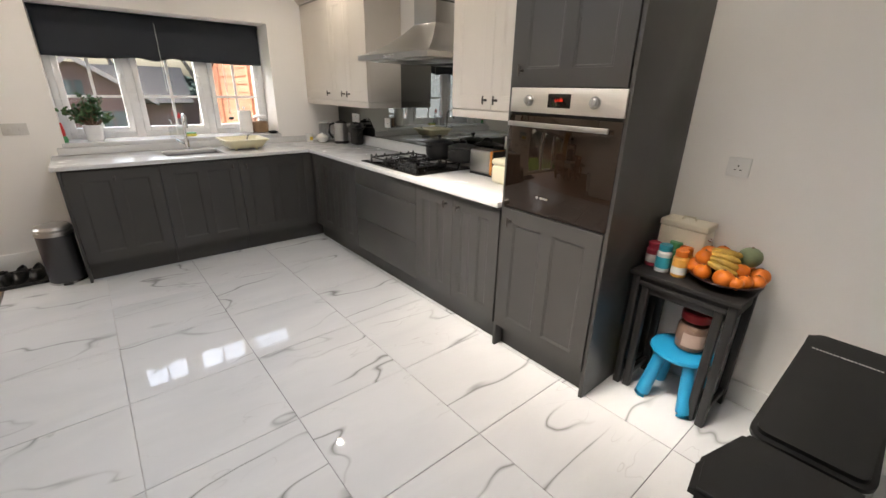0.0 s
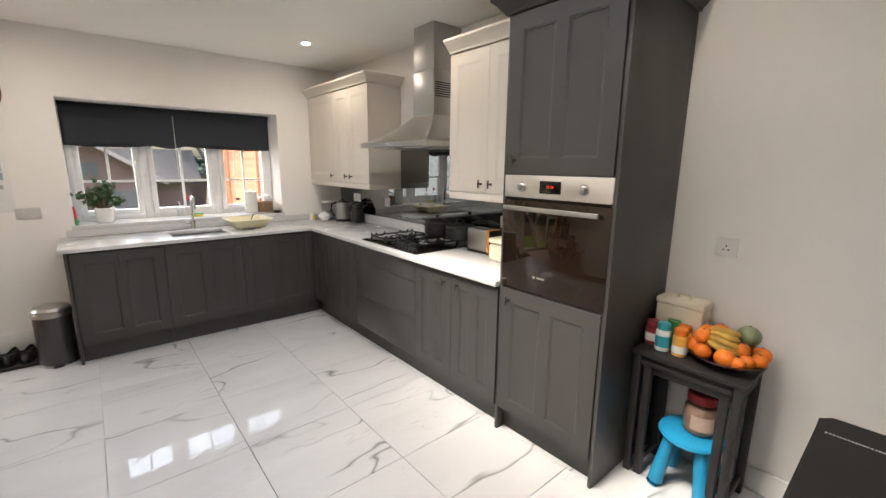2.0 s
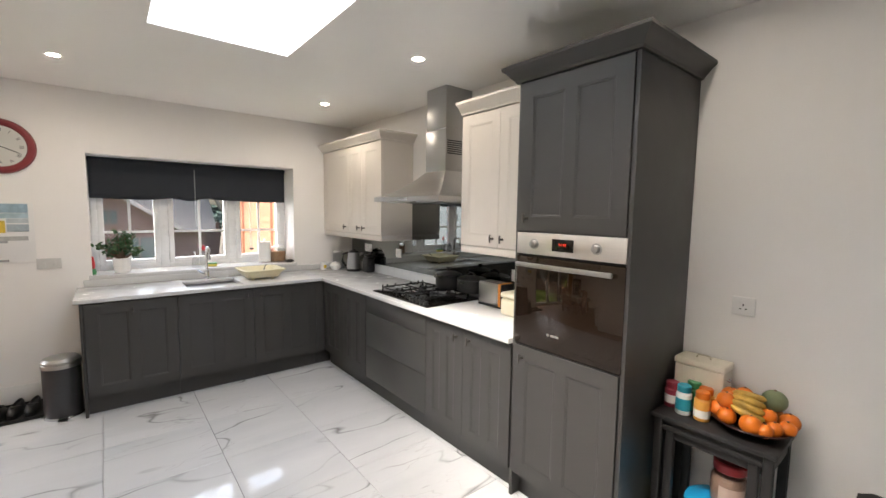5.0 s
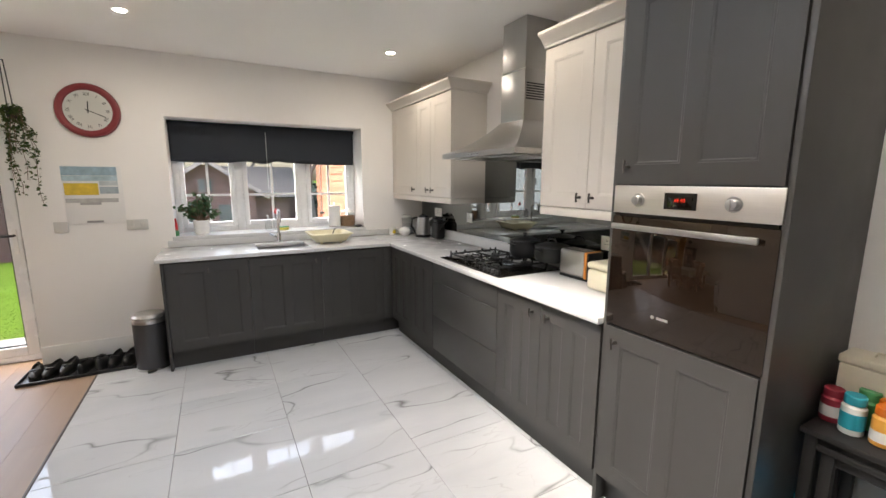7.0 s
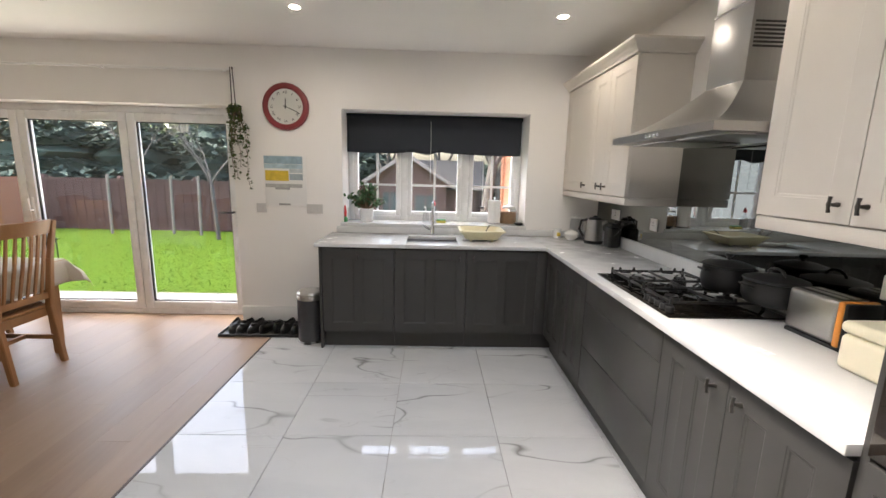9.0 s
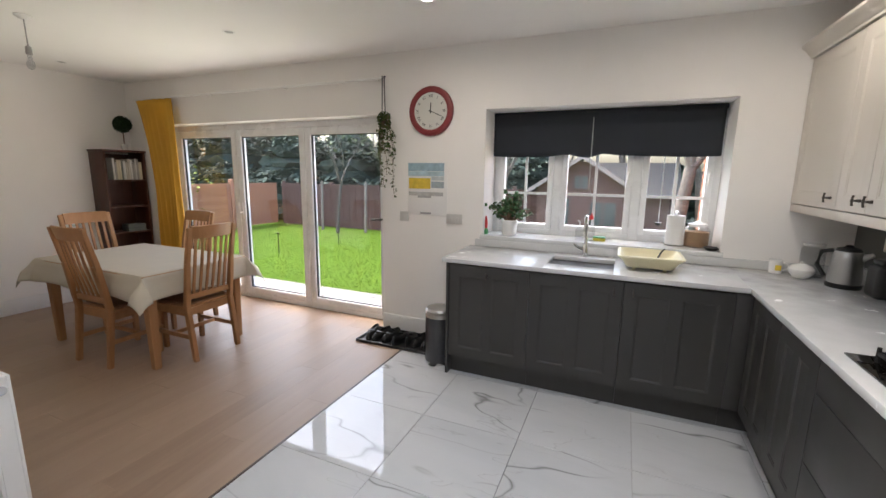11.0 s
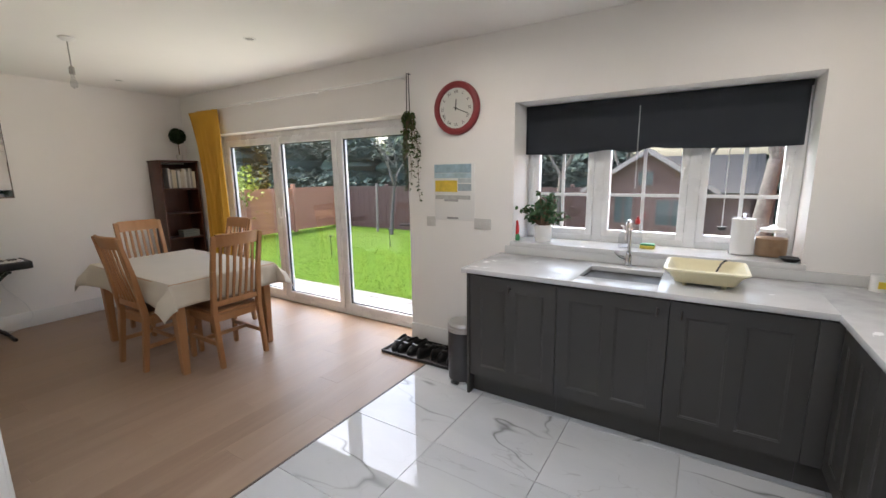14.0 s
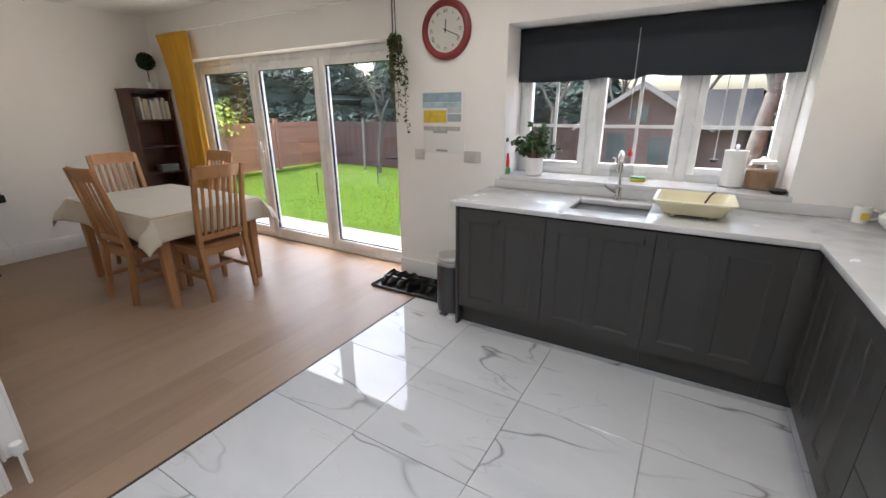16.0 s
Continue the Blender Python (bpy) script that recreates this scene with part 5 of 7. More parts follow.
def fruit(name, x, y, z, r, mat, label, cat, sz=0.94):
    f = thing(name, (x, y, z - r), label, cat, group="fruit in the bowl")
    part("flesh", ball(x, y, z, r, 1, 1, sz, 18, 12), mat, f, smooth=60)
    part("stalk", lathe([(0.006, r * sz - 0.001), (0.004, r * sz + 0.003), (0, r * sz + 0.003)], x, y, z, 6), M_STEM, f)


for dx, dy, dz, r in ((-0.03, 0.112, 0.064, 0.041), (0.045, 0.105, 0.070, 0.043), (-0.075, 0.07, 0.060, 0.036), (0.075, 0.035, 0.066, 0.040), (-0.098, -0.02, 0.066, 0.041), (-0.052, -0.088, 0.060, 0.031), (-0.095, -0.068, 0.058, 0.030), (0.03, -0.12, 0.075, 0.038), (-0.012, -0.122, 0.062, 0.032), (0.015, 0.085, 0.122, 0.038), (0.055, 0.045, 0.126, 0.036), (-0.03, -0.062, 0.098, 0.031), (-0.045, 0.085, 0.118, 0.036), (0.075, -0.06, 0.065, 0.038), (0.0, 0.0, 0.055, 0.038)):
    fruit("orange", bx + dx, by + dy, zt + dz, r, M_FRUIT, "ripe orange in the fruit bowl", "orange")
fruit("melon", bx + 0.045, by - 0.062, zt + 0.142, 0.047, M_MELON, "small green melon on top of the fruit", "melon")
bn = thing("banana_bunch", (bx - 0.04, by, zt + 0.09), "bunch of yellow bananas with brown marks", "bananas", group="fruit in the bowl")
for k in range(4):
    pts, rad = [], []
    for i in range(11):
        u = i / 10
        a = -0.95 + 1.9 * u
        pts.append((bx - 0.062 + 0.020 * k - 0.022 * math.cos(a * 1.4), by + 0.004 * k + 0.072 * math.sin(a), zt + 0.100 + 0.016 * k + 0.010 * math.sin(a * 1.5 + 0.6 * k)))
        rad.append(0.005 + 0.0115 * math.sin(math.pi * (0.06 + 0.88 * u)) ** 0.55 if 0 < i < 10 else 0.0045)
    part("banana", tube(pts, rad, 9), M_BANANA, bn, smooth=60)
part("stalk", tube([(bx - 0.05, by + 0.055, zt + 0.12), (bx - 0.045, by + 0.078, zt + 0.135)], [0.010, 0.006], 8), M_STEM, bn)


def blue_stool():
    x, y = 3.545, 2.345
    s = thing("childs_stool", (x, y, 0), "turquoise plastic child's stool under the side table", "stool")
    part("seat", lathe([(0, 0.262), (0.10, 0.262), (0.135, 0.268), (0.142, 0.278), (0.138, 0.29), (0.12, 0.295), (0, 0.297)], x, y, 0, 32), M_BLUE, s, smooth=40)
    for sx in (-1, 1):
        for sy in (-1, 1):
            tube_pts = [(x + sx * 0.105, y + sy * 0.105, 0.002), (x + sx * 0.10, y + sy * 0.10, 0.02), (x + sx * 0.065, y + sy * 0.065, 0.265)]
            part("leg", tube(tube_pts, [0.034, 0.034, 0.028], 14), M_BLUE, s, smooth=40)
    j = thing("glass_jar", (x + 0.02, y - 0.02, 0.2975), "glass jar of brown grains with red lid", "jar")
    jx, jy, jz = x + 0.02, y - 0.02, 0.2975
    part("body", lathe([(0, 0), (0.056, 0), (0.068, 0.012), (0.072, 0.06), (0.070, 0.125), (0.060, 0.15), (0.054, 0.158)], jx, jy, jz, 28), M_CLEAR, j)
    part("contents", lathe([(0, 0.003), (0.054, 0.004), (0.065, 0.014), (0.069, 0.06), (0.067, 0.122), (0.058, 0.138), (0, 0.14)], jx, jy, jz, 24), paint("brown_lentils", (0.27, 0.16, 0.11), 0.8, var=0.25, scale=40, grain=320, bump=0.5), j)
    part("lid", lathe([(0.060, 0.1585), (0.064, 0.162), (0.064, 0.196), (0.058, 0.203), (0, 0.204)], jx, jy, jz, 28), M_RED2, j)
    bm = bmesh.new()
    arc = [(jx + 0.0728 * math.cos(radians(a)), jy + 0.0728 * math.sin(radians(a))) for a in range(165, 246, 10)]
    lo, hi = [bm.verts.new((p, q, jz + 0.035)) for p, q in arc], [bm.verts.new((p, q, jz + 0.105)) for p, q in arc]
    for i in range(len(arc) - 1):
        bm.faces.new((lo[i], lo[i + 1], hi[i + 1], hi[i]))
    part("paper_label", bm, paint("faded_label", (0.42, 0.30, 0.24), 0.7), j)


M_RED2 = paint("dark_red_lid", (0.28, 0.015, 0.02), 0.3)
blue_stool()
rs = thing("rolled_mat", (3.52, 2.614, 0), "thin upright roll beside the tall cabinet", "roll")
part("roll", tube([(3.49, 2.613, 0), (3.49, 2.613, 0.30)], 0.010, 10), paint("olive_green", (0.30, 0.32, 0.06), 0.6), rs)
part("end", tube([(3.49, 2.613, 0.3005), (3.49, 2.613, 0.36)], 0.0105, 10), M_TEAL, rs)


def weight_bench():
    b = thing("weight_bench", (3.1, 1.82, 0), "black padded exercise bench with white lettering", "exercise bench")
    s = math.atan2(0.15, 0.64)
    bm = bmesh.new()
    out = []
    for cx, cy, a0 in ((0.32, 0.13, 0), (-0.32, 0.155, 90), (-0.32, -0.155, 180), (0.32, -0.13, 270)):
        for k in range(5):
            a = radians(a0 + 22.5 * k)
            out.append((cx - math.copysign(0.045, cx) + 0.045 * math.cos(a), cy - math.copysign(0.045, cy) + 0.045 * math.sin(a)))
    prism(out, -0.028, 0.028, bm)
    bmesh.ops.bevel(bm, geom=[e for e in bm.edges if abs(e.verts[0].co.z - e.verts[1].co.z) < 0.001], offset=0.018, segments=4, affect='EDGES')
    m = Matrix.LocRotScale((3.295, 1.795, 0.485), Euler((0, -s, radians(1))), None)
    bmesh.ops.transform(bm, matrix=m, verts=bm.verts)
    back = part("backrest", bm, M_LEATHER, b, smooth=50)
    bm = bmesh.new()
    rnd = random.Random(5)
    for k in range(20):
        w = 0.005 + 0.0035 * rnd.random()
        box(0.20, 0.2065, -0.095 + k * 0.0100, -0.095 + k * 0.0100 + w, 0.0282, 0.0288, bm=bm)
    bmesh.ops.transform(bm, matrix=m, verts=bm.verts)
    part("lettering", bm, M_PLASTIC, back)
    bm = bmesh.new()
    prism([(2.60, 1.66), (2.975, 1.635), (2.975, 1.945), (2.74, 2.005), (2.60, 1.98)], 0.375, 0.43, bm)
    bmesh.ops.bevel(bm, geom=bm.edges[:], offset=0.018, segments=4, affect='EDGES')
    part("seat", bm, M_LEATHER, b, smooth=50)
    part("spine", box(2.66, 3.52, 1.78, 1.83, 0.315, 0.365, 0.005), M_BLACK, b)
    for x, w in ((2.70, 0.19), (3.46, 0.2)):
        part("leg", tube([(x, 1.805, 0.32), (x, 1.805, 0.03)], 0.025, 10), M_BLACK, b)
        part("foot", tube([(x, 1.805 - w, 0.025), (x, 1.805 + w, 0.025)], 0.025, 10), M_BLACK, b)
    part("strut", tube([(3.40, 1.805, 0.36), (3.50, 1.805, 0.50)], 0.016, 8), M_BLACK, b)


weight_bench()


def wall_socket(y, z):
    s = thing("wall_socket", (XR, y, z), "white switched wall socket above the side table", "socket", group="white wall sockets")
    part("plate", box(XR - 0.010, XR, y - 0.046, y + 0.046, z - 0.043, z + 0.043, 0.003), M_PLASTIC, s)
    for d in (0.0,):
        part("switch", box(XR - 0.014, XR - 0.0102, y + d - 0.007 + 0.012, y + d + 0.007 + 0.012, z + 0.012, z + 0.03, 0.001), M_PLASTIC, s)
        bm = box(XR - 0.0108, XR - 0.0101, y + d - 0.0025, y + d + 0.0025, z + 0.002, z + 0.011)
        for e in (-0.011, 0.011):
            box(XR - 0.0108, XR - 0.0101, y + d + e - 0.004, y + d + e + 0.004, z - 0.014, z - 0.009, bm=bm)
        part("pin_holes", bm, M_BLACK, s)


wall_socket(2.375, 1.155)

# ---- wall by the garden doors ----
M_CLOCKRED = paint("dark_red_clock_rim", (0.22, 0.025, 0.03), 0.4, var=0.1)
M_FACE = paint("clock_face", (0.62, 0.62, 0.58), 0.6, var=0.04)
M_MUSTARD = paint("mustard_curtain", (0.60, 0.33, 0.035), 0.85, var=0.08, scale=4, grain=380, bump=0.25)
M_IVY = leafy("ivy_leaves", (0.022, 0.055, 0.014), (0.13, 0.16, 0.06), 0.5)
M_PLATE = paint("grey_steel_plate", (0.60, 0.585, 0.56), 0.4, metal=0.2)


def clock():
    x, z, r = 0.872, 2.022, 0.205
    y = YW
    c = thing("wall_clock", (x, y, z), "round wall clock with wide dark red rim", "clock")
    turn = Matrix.Translation((x, y, z)) @ Matrix.Rotation(radians(90), 4, 'X')

    def disc(profile):
        bm = lathe(profile, 0, 0, 0, 48)
        bmesh.ops.transform(bm, matrix=turn, verts=bm.verts)
        return bm
    part("rim", disc([(0, 0), (r, 0), (r, 0.018), (r - 0.008, 0.034), (r - 0.025, 0.040), (r - 0.045, 0.034), (r - 0.052, 0.02), (0, 0.02)]), M_CLOCKRED, c)
    face = part("face", disc([(r - 0.0525, 0.0205), (r - 0.0525, 0.0215), (0, 0.0215)]), M_FACE, c)
    for k in range(12):
        a = radians(90 - 30 * k)
        cu = bpy.data.curves.new("numeral", 'FONT')
        cu.body = ("XII", "I", "II", "III", "IIII", "V", "VI", "VII", "VIII", "IX", "X", "XI")[k]
        cu.size, cu.align_x, cu.align_y, cu.extrude = 0.034, 'CENTER', 'CENTER', 0.0003
        tmp = bpy.data.objects.new("tmp", cu)
        me = bpy.data.meshes.new_from_object(tmp)
        bm = bmesh.new()
        bm.from_mesh(me)
        bpy.data.objects.remove(tmp)
        bpy.data.curves.remove(cu)
        bpy.data.meshes.remove(me)
        bmesh.ops.transform(bm, matrix=Matrix.Translation((0.122 * math.cos(a), 0.122 * math.sin(a), 0.0222)) @ Matrix.Rotation(a - radians(90), 4, 'Z'), verts=bm.verts)
        bmesh.ops.transform(bm, matrix=turn, verts=bm.verts)
        part("numeral", bm, M_BLACK, face, smooth=None)

    def hand(ang, ln, w, h, name):
        bm = box(-w, w, -0.02, ln, h, h + 0.0015)
        bmesh.ops.transform(bm, matrix=turn @ Matrix.Rotation(radians(-ang), 4, 'Z'), verts=bm.verts)
        part(name, bm, M_BLACK, c)
    hand(3, 0.068, 0.004, 0.0235, "hour_pointer")
    hand(113, 0.115, 0.003, 0.0255, "minute_pointer")
    bm = lathe([(0.008, 0.022), (0.008, 0.029), (0, 0.029)], 0, 0, 0, 14)
    bmesh.ops.transform(bm, matrix=turn, verts=bm.verts)
    part("hub", bm, M_BLACK, c)


def hanging_ivy():
    x, y = 0.445, YW - 0.075
    p = thing("hanging_plant", (x, y, 1.3), "trailing variegated ivy in a hanging pot", "plant")
    part("hook", tube([(x - 0.025, YW, 2.335), (x - 0.025, YW - 0.03, 2.335), (x - 0.02, YW - 0.04, 2.33)], 0.004, 6), M_BLACK, p)
    for d in (-0.018, 0.014):
        part("cord", tube([(x + d * 0.6 - 0.02, y + 0.03, 2.335), (x + d, y, 2.0)], 0.004, 6), M_BLACK, p)
    part("pot", lathe([(0, 0), (0.026, 0), (0.036, 0.075), (0.032, 0.075), (0, 0.06)], x, y, 1.925, 16), M_BLACK, p)
    rnd = random.Random(11)
    bs, bl = bmesh.new(), bmesh.new()
    for k in range(15):
        a = rnd.uniform(0, 6.283)
        ln = rnd.choice((0.25, 0.38, 0.48, 0.6, 0.72, 0.82))
        pts = []
        ox, oy = math.cos(a), -abs(math.sin(a))
        for i in range(12):
            u = i / 11
            sp = 0.03 + 0.055 * min(1, u * 3) * rnd.uniform(0.85, 1.1) * (1 - 0.35 * u)
            pts.append(Vector((x + 0.01 + ox * sp * (0.55 + 0.6 * u) + 0.012 * math.sin(7 * u + k) + 0.03 * u, y + oy * sp * 0.8 + 0.01, 2.0 + 0.03 * math.sin(min(1, u * 4) * 3.14) - 0.86 * ln * u)))
        tube(pts, 0.0018, 5, bs)
        for i in range(int(ln * 62)):
            u = rnd.random()
            q = pts[min(10, int(u * 11))].lerp(pts[min(11, int(u * 11) + 1)], (u * 11) % 1)
            s = rnd.uniform(0.010, 0.018)
            mm = Matrix.LocRotScale(q + Vector((rnd.uniform(-0.02, 0.02), rnd.uniform(-0.02, 0.02), rnd.uniform(-0.01, 0.01))), Euler((rnd.uniform(-1.2, 1.2), rnd.uniform(-1.2, 1.2), rnd.uniform(0, 6.28))), (s, s, s))
            vs = [bl.verts.new(mm @ Vector(c)) for c in ((0, -0.9, 0), (0.6, -0.3, 0.15), (0.45, 0.5, 0.1), (0, 1.1, -0.1), (-0.45, 0.5, 0.1), (-0.6, -0.3, 0.15))]
            bl.faces.new(vs[:4])
            bl.faces.new((vs[0], vs[3], vs[4], vs[5]))
    for i in range(130):
        a, u = rnd.uniform(0, 6.283), rnd.random()
        rr = (0.036 + 0.016 * math.sin(u * 3.0)) * rnd.uniform(0.85, 1.1)
        s = rnd.uniform(0.012, 0.019)
        mm = Matrix.LocRotScale(Vector((x + rr * math.cos(a), y + rr * 0.9 * math.sin(a), 1.89 + 0.13 * u)), Euler((rnd.uniform(-1.2, 1.2), rnd.uniform(-1.2, 1.2), rnd.uniform(0, 6.28))), (s, s, s))
        vs = [bl.verts.new(mm @ Vector(c)) for c in ((0, -0.9, 0), (0.6, -0.3, 0.15), (0.45, 0.5, 0.1), (0, 1.1, -0.1), (-0.45, 0.5, 0.1), (-0.6, -0.3, 0.15))]
        bl.faces.new(vs[:4])
        bl.faces.new((vs[0], vs[3], vs[4], vs[5]))
    part("stems", bs, M_STEM, p)
    part("leaves", bl, M_IVY, p, smooth=None)["kind"] = "stuff"


def wall_board():
    x0, x1, z0, z1 = 0.65, 1.03, 1.135, 1.60
    y = YW
    b = thing("wall_calendar", ((x0 + x1) / 2, y, z0), "white wall calendar with blue and yellow picture", "calendar")
    part("sheet", box(x0, x1, y - 0.006, y, z0, z1, 0.001), M_TRIM, b)
    for (a, c, d, e, col, k) in ((0.0, 0.92, 0.83, 0.98, (0.30, 0.42, 0.50), 0), (0.0, 0.92, 0.74, 0.825, (0.42, 0.55, 0.60), 1), (0.02, 0.58, 0.50, 0.70, (0.70, 0.50, 0.05), 2), (0.60, 0.92, 0.66, 0.735, (0.50, 0.55, 0.56), 3), (0.60, 0.92, 0.52, 0.64, (0.36, 0.42, 0.46), 4), (0.02, 0.90, 0.37, 0.44, (0.46, 0.46, 0.45), 5), (0.25, 0.60, 0.33, 0.37, (0.38, 0.38, 0.38), 6), (0.32, 0.60, 0.02, 0.055, (0.35, 0.35, 0.34), 7)):
        w, h = x1 - x0, z1 - z0
        part("printed_shape", box(x0 + a * w, x0 + c * w, y - 0.0072 - 0.0002 * k, y - 0.0061, z0 + d * h, z0 + e * h, 0.0004, seg=1), paint("print_ink", col, 0.5, var=0.2, scale=20), b)
    for x, w in ((0.607, 0.088), (1.10, 0.148)):
        s = thing("light_switch", (x, y, 1.115), "grey steel wall switch plate", "switch", group="switch plates")
        part("plate", box(x - w / 2, x + w / 2, y - 0.008, y, 1.072, 1.158, 0.003), M_PLATE, s)
        for k in range(1 if w < 0.1 else 2):
            xx = x + (0 if w < 0.1 else (k - 0.5) * 0.06)
            part("rocker", box(xx - 0.012, xx + 0.012, y - 0.011, y - 0.0082, 1.10, 1.13, 0.002), M_PLATE, s)


def curtain():
    c = thing("curtain", (-2.6, 6.28, 0), "mustard yellow curtain drawn aside", "curtain")
    n, m = 84, 40
    bm = bmesh.new()
    rows = []
    for j in range(m + 1):
        z = 2.295 - (2.295 - 0.02) * j / m
        k = j / m
        x0 = -2.93 + 0.20 * min(1, k * 2.2) ** 0.8
        x1 = -2.33 + 0.05 * math.sin(k * 2.5)
        row = []
        for i in range(n + 1):
            u = i / n
            amp = 0.032 * (0.75 + 0.35 * k)
            ph = 2 * math.pi * 6.5 * u + 0.4 * math.sin(3 * k + u * 4)
            row.append(bm.verts.new((x0 + (x1 - x0) * u + 0.006 * math.sin(ph * 2), 6.265 + amp * math.sin(ph) + 0.012 * math.sin(9 * u + 5 * k), z)))
        rows.append(row)
    for a, b in zip(rows, rows[1:]):
        for i in range(n):
            bm.faces.new((a[i], a[i + 1], b[i + 1], b[i]))
    fab = part("fabric", bm, M_MUSTARD, c, smooth=70)
    md = fab.modifiers.new("thick", 'SOLIDIFY')
    md.thickness = 0.003
    r = thing("curtain_rail", (-1.2, 6.3, 2.30), "slim white curtain rail above the doors", "curtain rail")
    part("track", box(-2.98, 0.42, 6.275, 6.295, 2.298, 2.316, 0.003), M_TRIM, r)
    for x in (-2.9, -1.8, -0.7, 0.35):
        part("bracket", box(x - 0.012, x + 0.012, 6.295, YW, 2.30, 2.314, 0.002), M_TRIM, r)


def bin_and_mat():
    x, y = 1.160, 5.93
    b = thing("pedal_bin", (x, y, 0), "dark grey pedal bin with steel lid", "bin")
    part("body", lathe([(0, 0.012), (0.1091, 0.012), (0.1134, 0.03), (0.1134, 0.395), (0.10, 0.40), (0, 0.40)], x, y, 0, 36), paint("dark_grey_metal", (0.075, 0.075, 0.08), 0.35, metal=0.6, var=0.08), b)
    part("base_ring", lathe([(0.0, 0), (0.1156, 0), (0.1188, 0.006), (0.1166, 0.022), (0.1, 0.026)], x, y, 0, 36), M_CHROME, b)
    part("collar", lathe([(0.1140, 0.385), (0.1177, 0.39), (0.1177, 0.415), (0.1124, 0.42)], x, y, 0, 36), M_STEEL, b)
    part("lid", lathe([(0.1166, 0.421), (0.1156, 0.435), (0.1017, 0.452), (0.06, 0.462), (0, 0.466)], x, y, 0, 36), M_STEEL, b, "brushed steel domed lid")
    part("pedal", box(x - 0.03, x + 0.03, y - 0.145, y - 0.10, 0.012, 0.022, 0.004), M_BLACK, b)
    part("hinge", box(x - 0.025, x + 0.025, y + 0.10, y + 0.122, 0.38, 0.43, 0.006), M_BLACK, b)
    t = thing("boot_tray", (0.68, 6.15, 0), "black plastic boot tray by the doors", "tray")
    bm = box(0.32, 1.045, 5.965, 6.325, 0.001, 0.008, 0.002)
    part("base", bm, M_BLACK, t)
    for a in ((0.32, 1.045, 5.965, 5.975), (0.32, 1.045, 6.315, 6.325), (0.32, 0.33, 5.975, 6.315), (1.035, 1.045, 5.975, 6.315)):
        part("edge", box(*a, 0.0085, 0.026, 0.003), M_BLACK, t)
    sh = shoe()
    sh.matrix_basis = pose(0.40, 6.13, 0.0085, 0, 0, 8)
    rnd = random.Random(4)
    for i in range(1, 7):
        copy_thing(sh, pose(0.40 + i * 0.096, 6.14 + rnd.uniform(-0.02, 0.02), 0.0085, 0, 0, rnd.uniform(-14, 14) + (180 if i in (3, 4) else 0)))


def shoe():
    """A low black slip-on, toe towards -y."""
    s = thing("shoe", (0, 0, 0), "black slip-on shoe on the boot tray", "shoe", group="shoes on the tray")
    n = 16

    def outline(k, wid):
        pts = []
        for i in range(n * 2):
            a = 2 * math.pi * i / (n * 2)
            yy = 0.125 * math.sin(a)
            w = wid * (0.042 + 0.006 * math.sin(a * 1.0 - 2.2))
            pts.append((w * math.cos(a) * k, yy * k))
        return pts
    part("sole", prism(outline(1.0, 1.05), 0.0, 0.016), M_BLACK, s)
    bm = bmesh.new()
    rings = []
    for k, z, w in ((0.99, 0.0162, 1.02), (1.0, 0.03, 1.02), (0.93, 0.05, 0.95), (0.72, 0.068, 0.72)):
        ring = []
        for xx, yy in outline(k, w):
            lift = 0.018 * max(0, yy / 0.125) + (-0.012 * max(0, -yy / 0.125 - 0.3)) * (z > 0.04)
            ring.append(bm.verts.new((xx, yy + (0.012 if k < 0.8 else 0), z + (lift if z > 0.025 else 0))))
        rings.append(ring)
    for a, b in zip(rings, rings[1:]):
        for i in range(n * 2):
            bm.faces.new((a[i], a[(i + 1) % (n * 2)], b[(i + 1) % (n * 2)], b[i]))
    bm.faces.new(rings[0])
    inner = [bm.verts.new((v.co.x * 0.86, v.co.y * 0.9, v.co.z - 0.022)) for v in rings[-1]]
    for i in range(n * 2):
        bm.faces.new((rings[-1][i], rings[-1][(i + 1) % (n * 2)], inner[(i + 1) % (n * 2)], inner[i]))
    bm.faces.new(inner)
    part("upper", bm, M_LEATHER, s, smooth=50)
    part("strap", box(-0.032, 0.032, -0.045, -0.02, 0.062, 0.068, 0.002), M_BLACK, s)
    return s


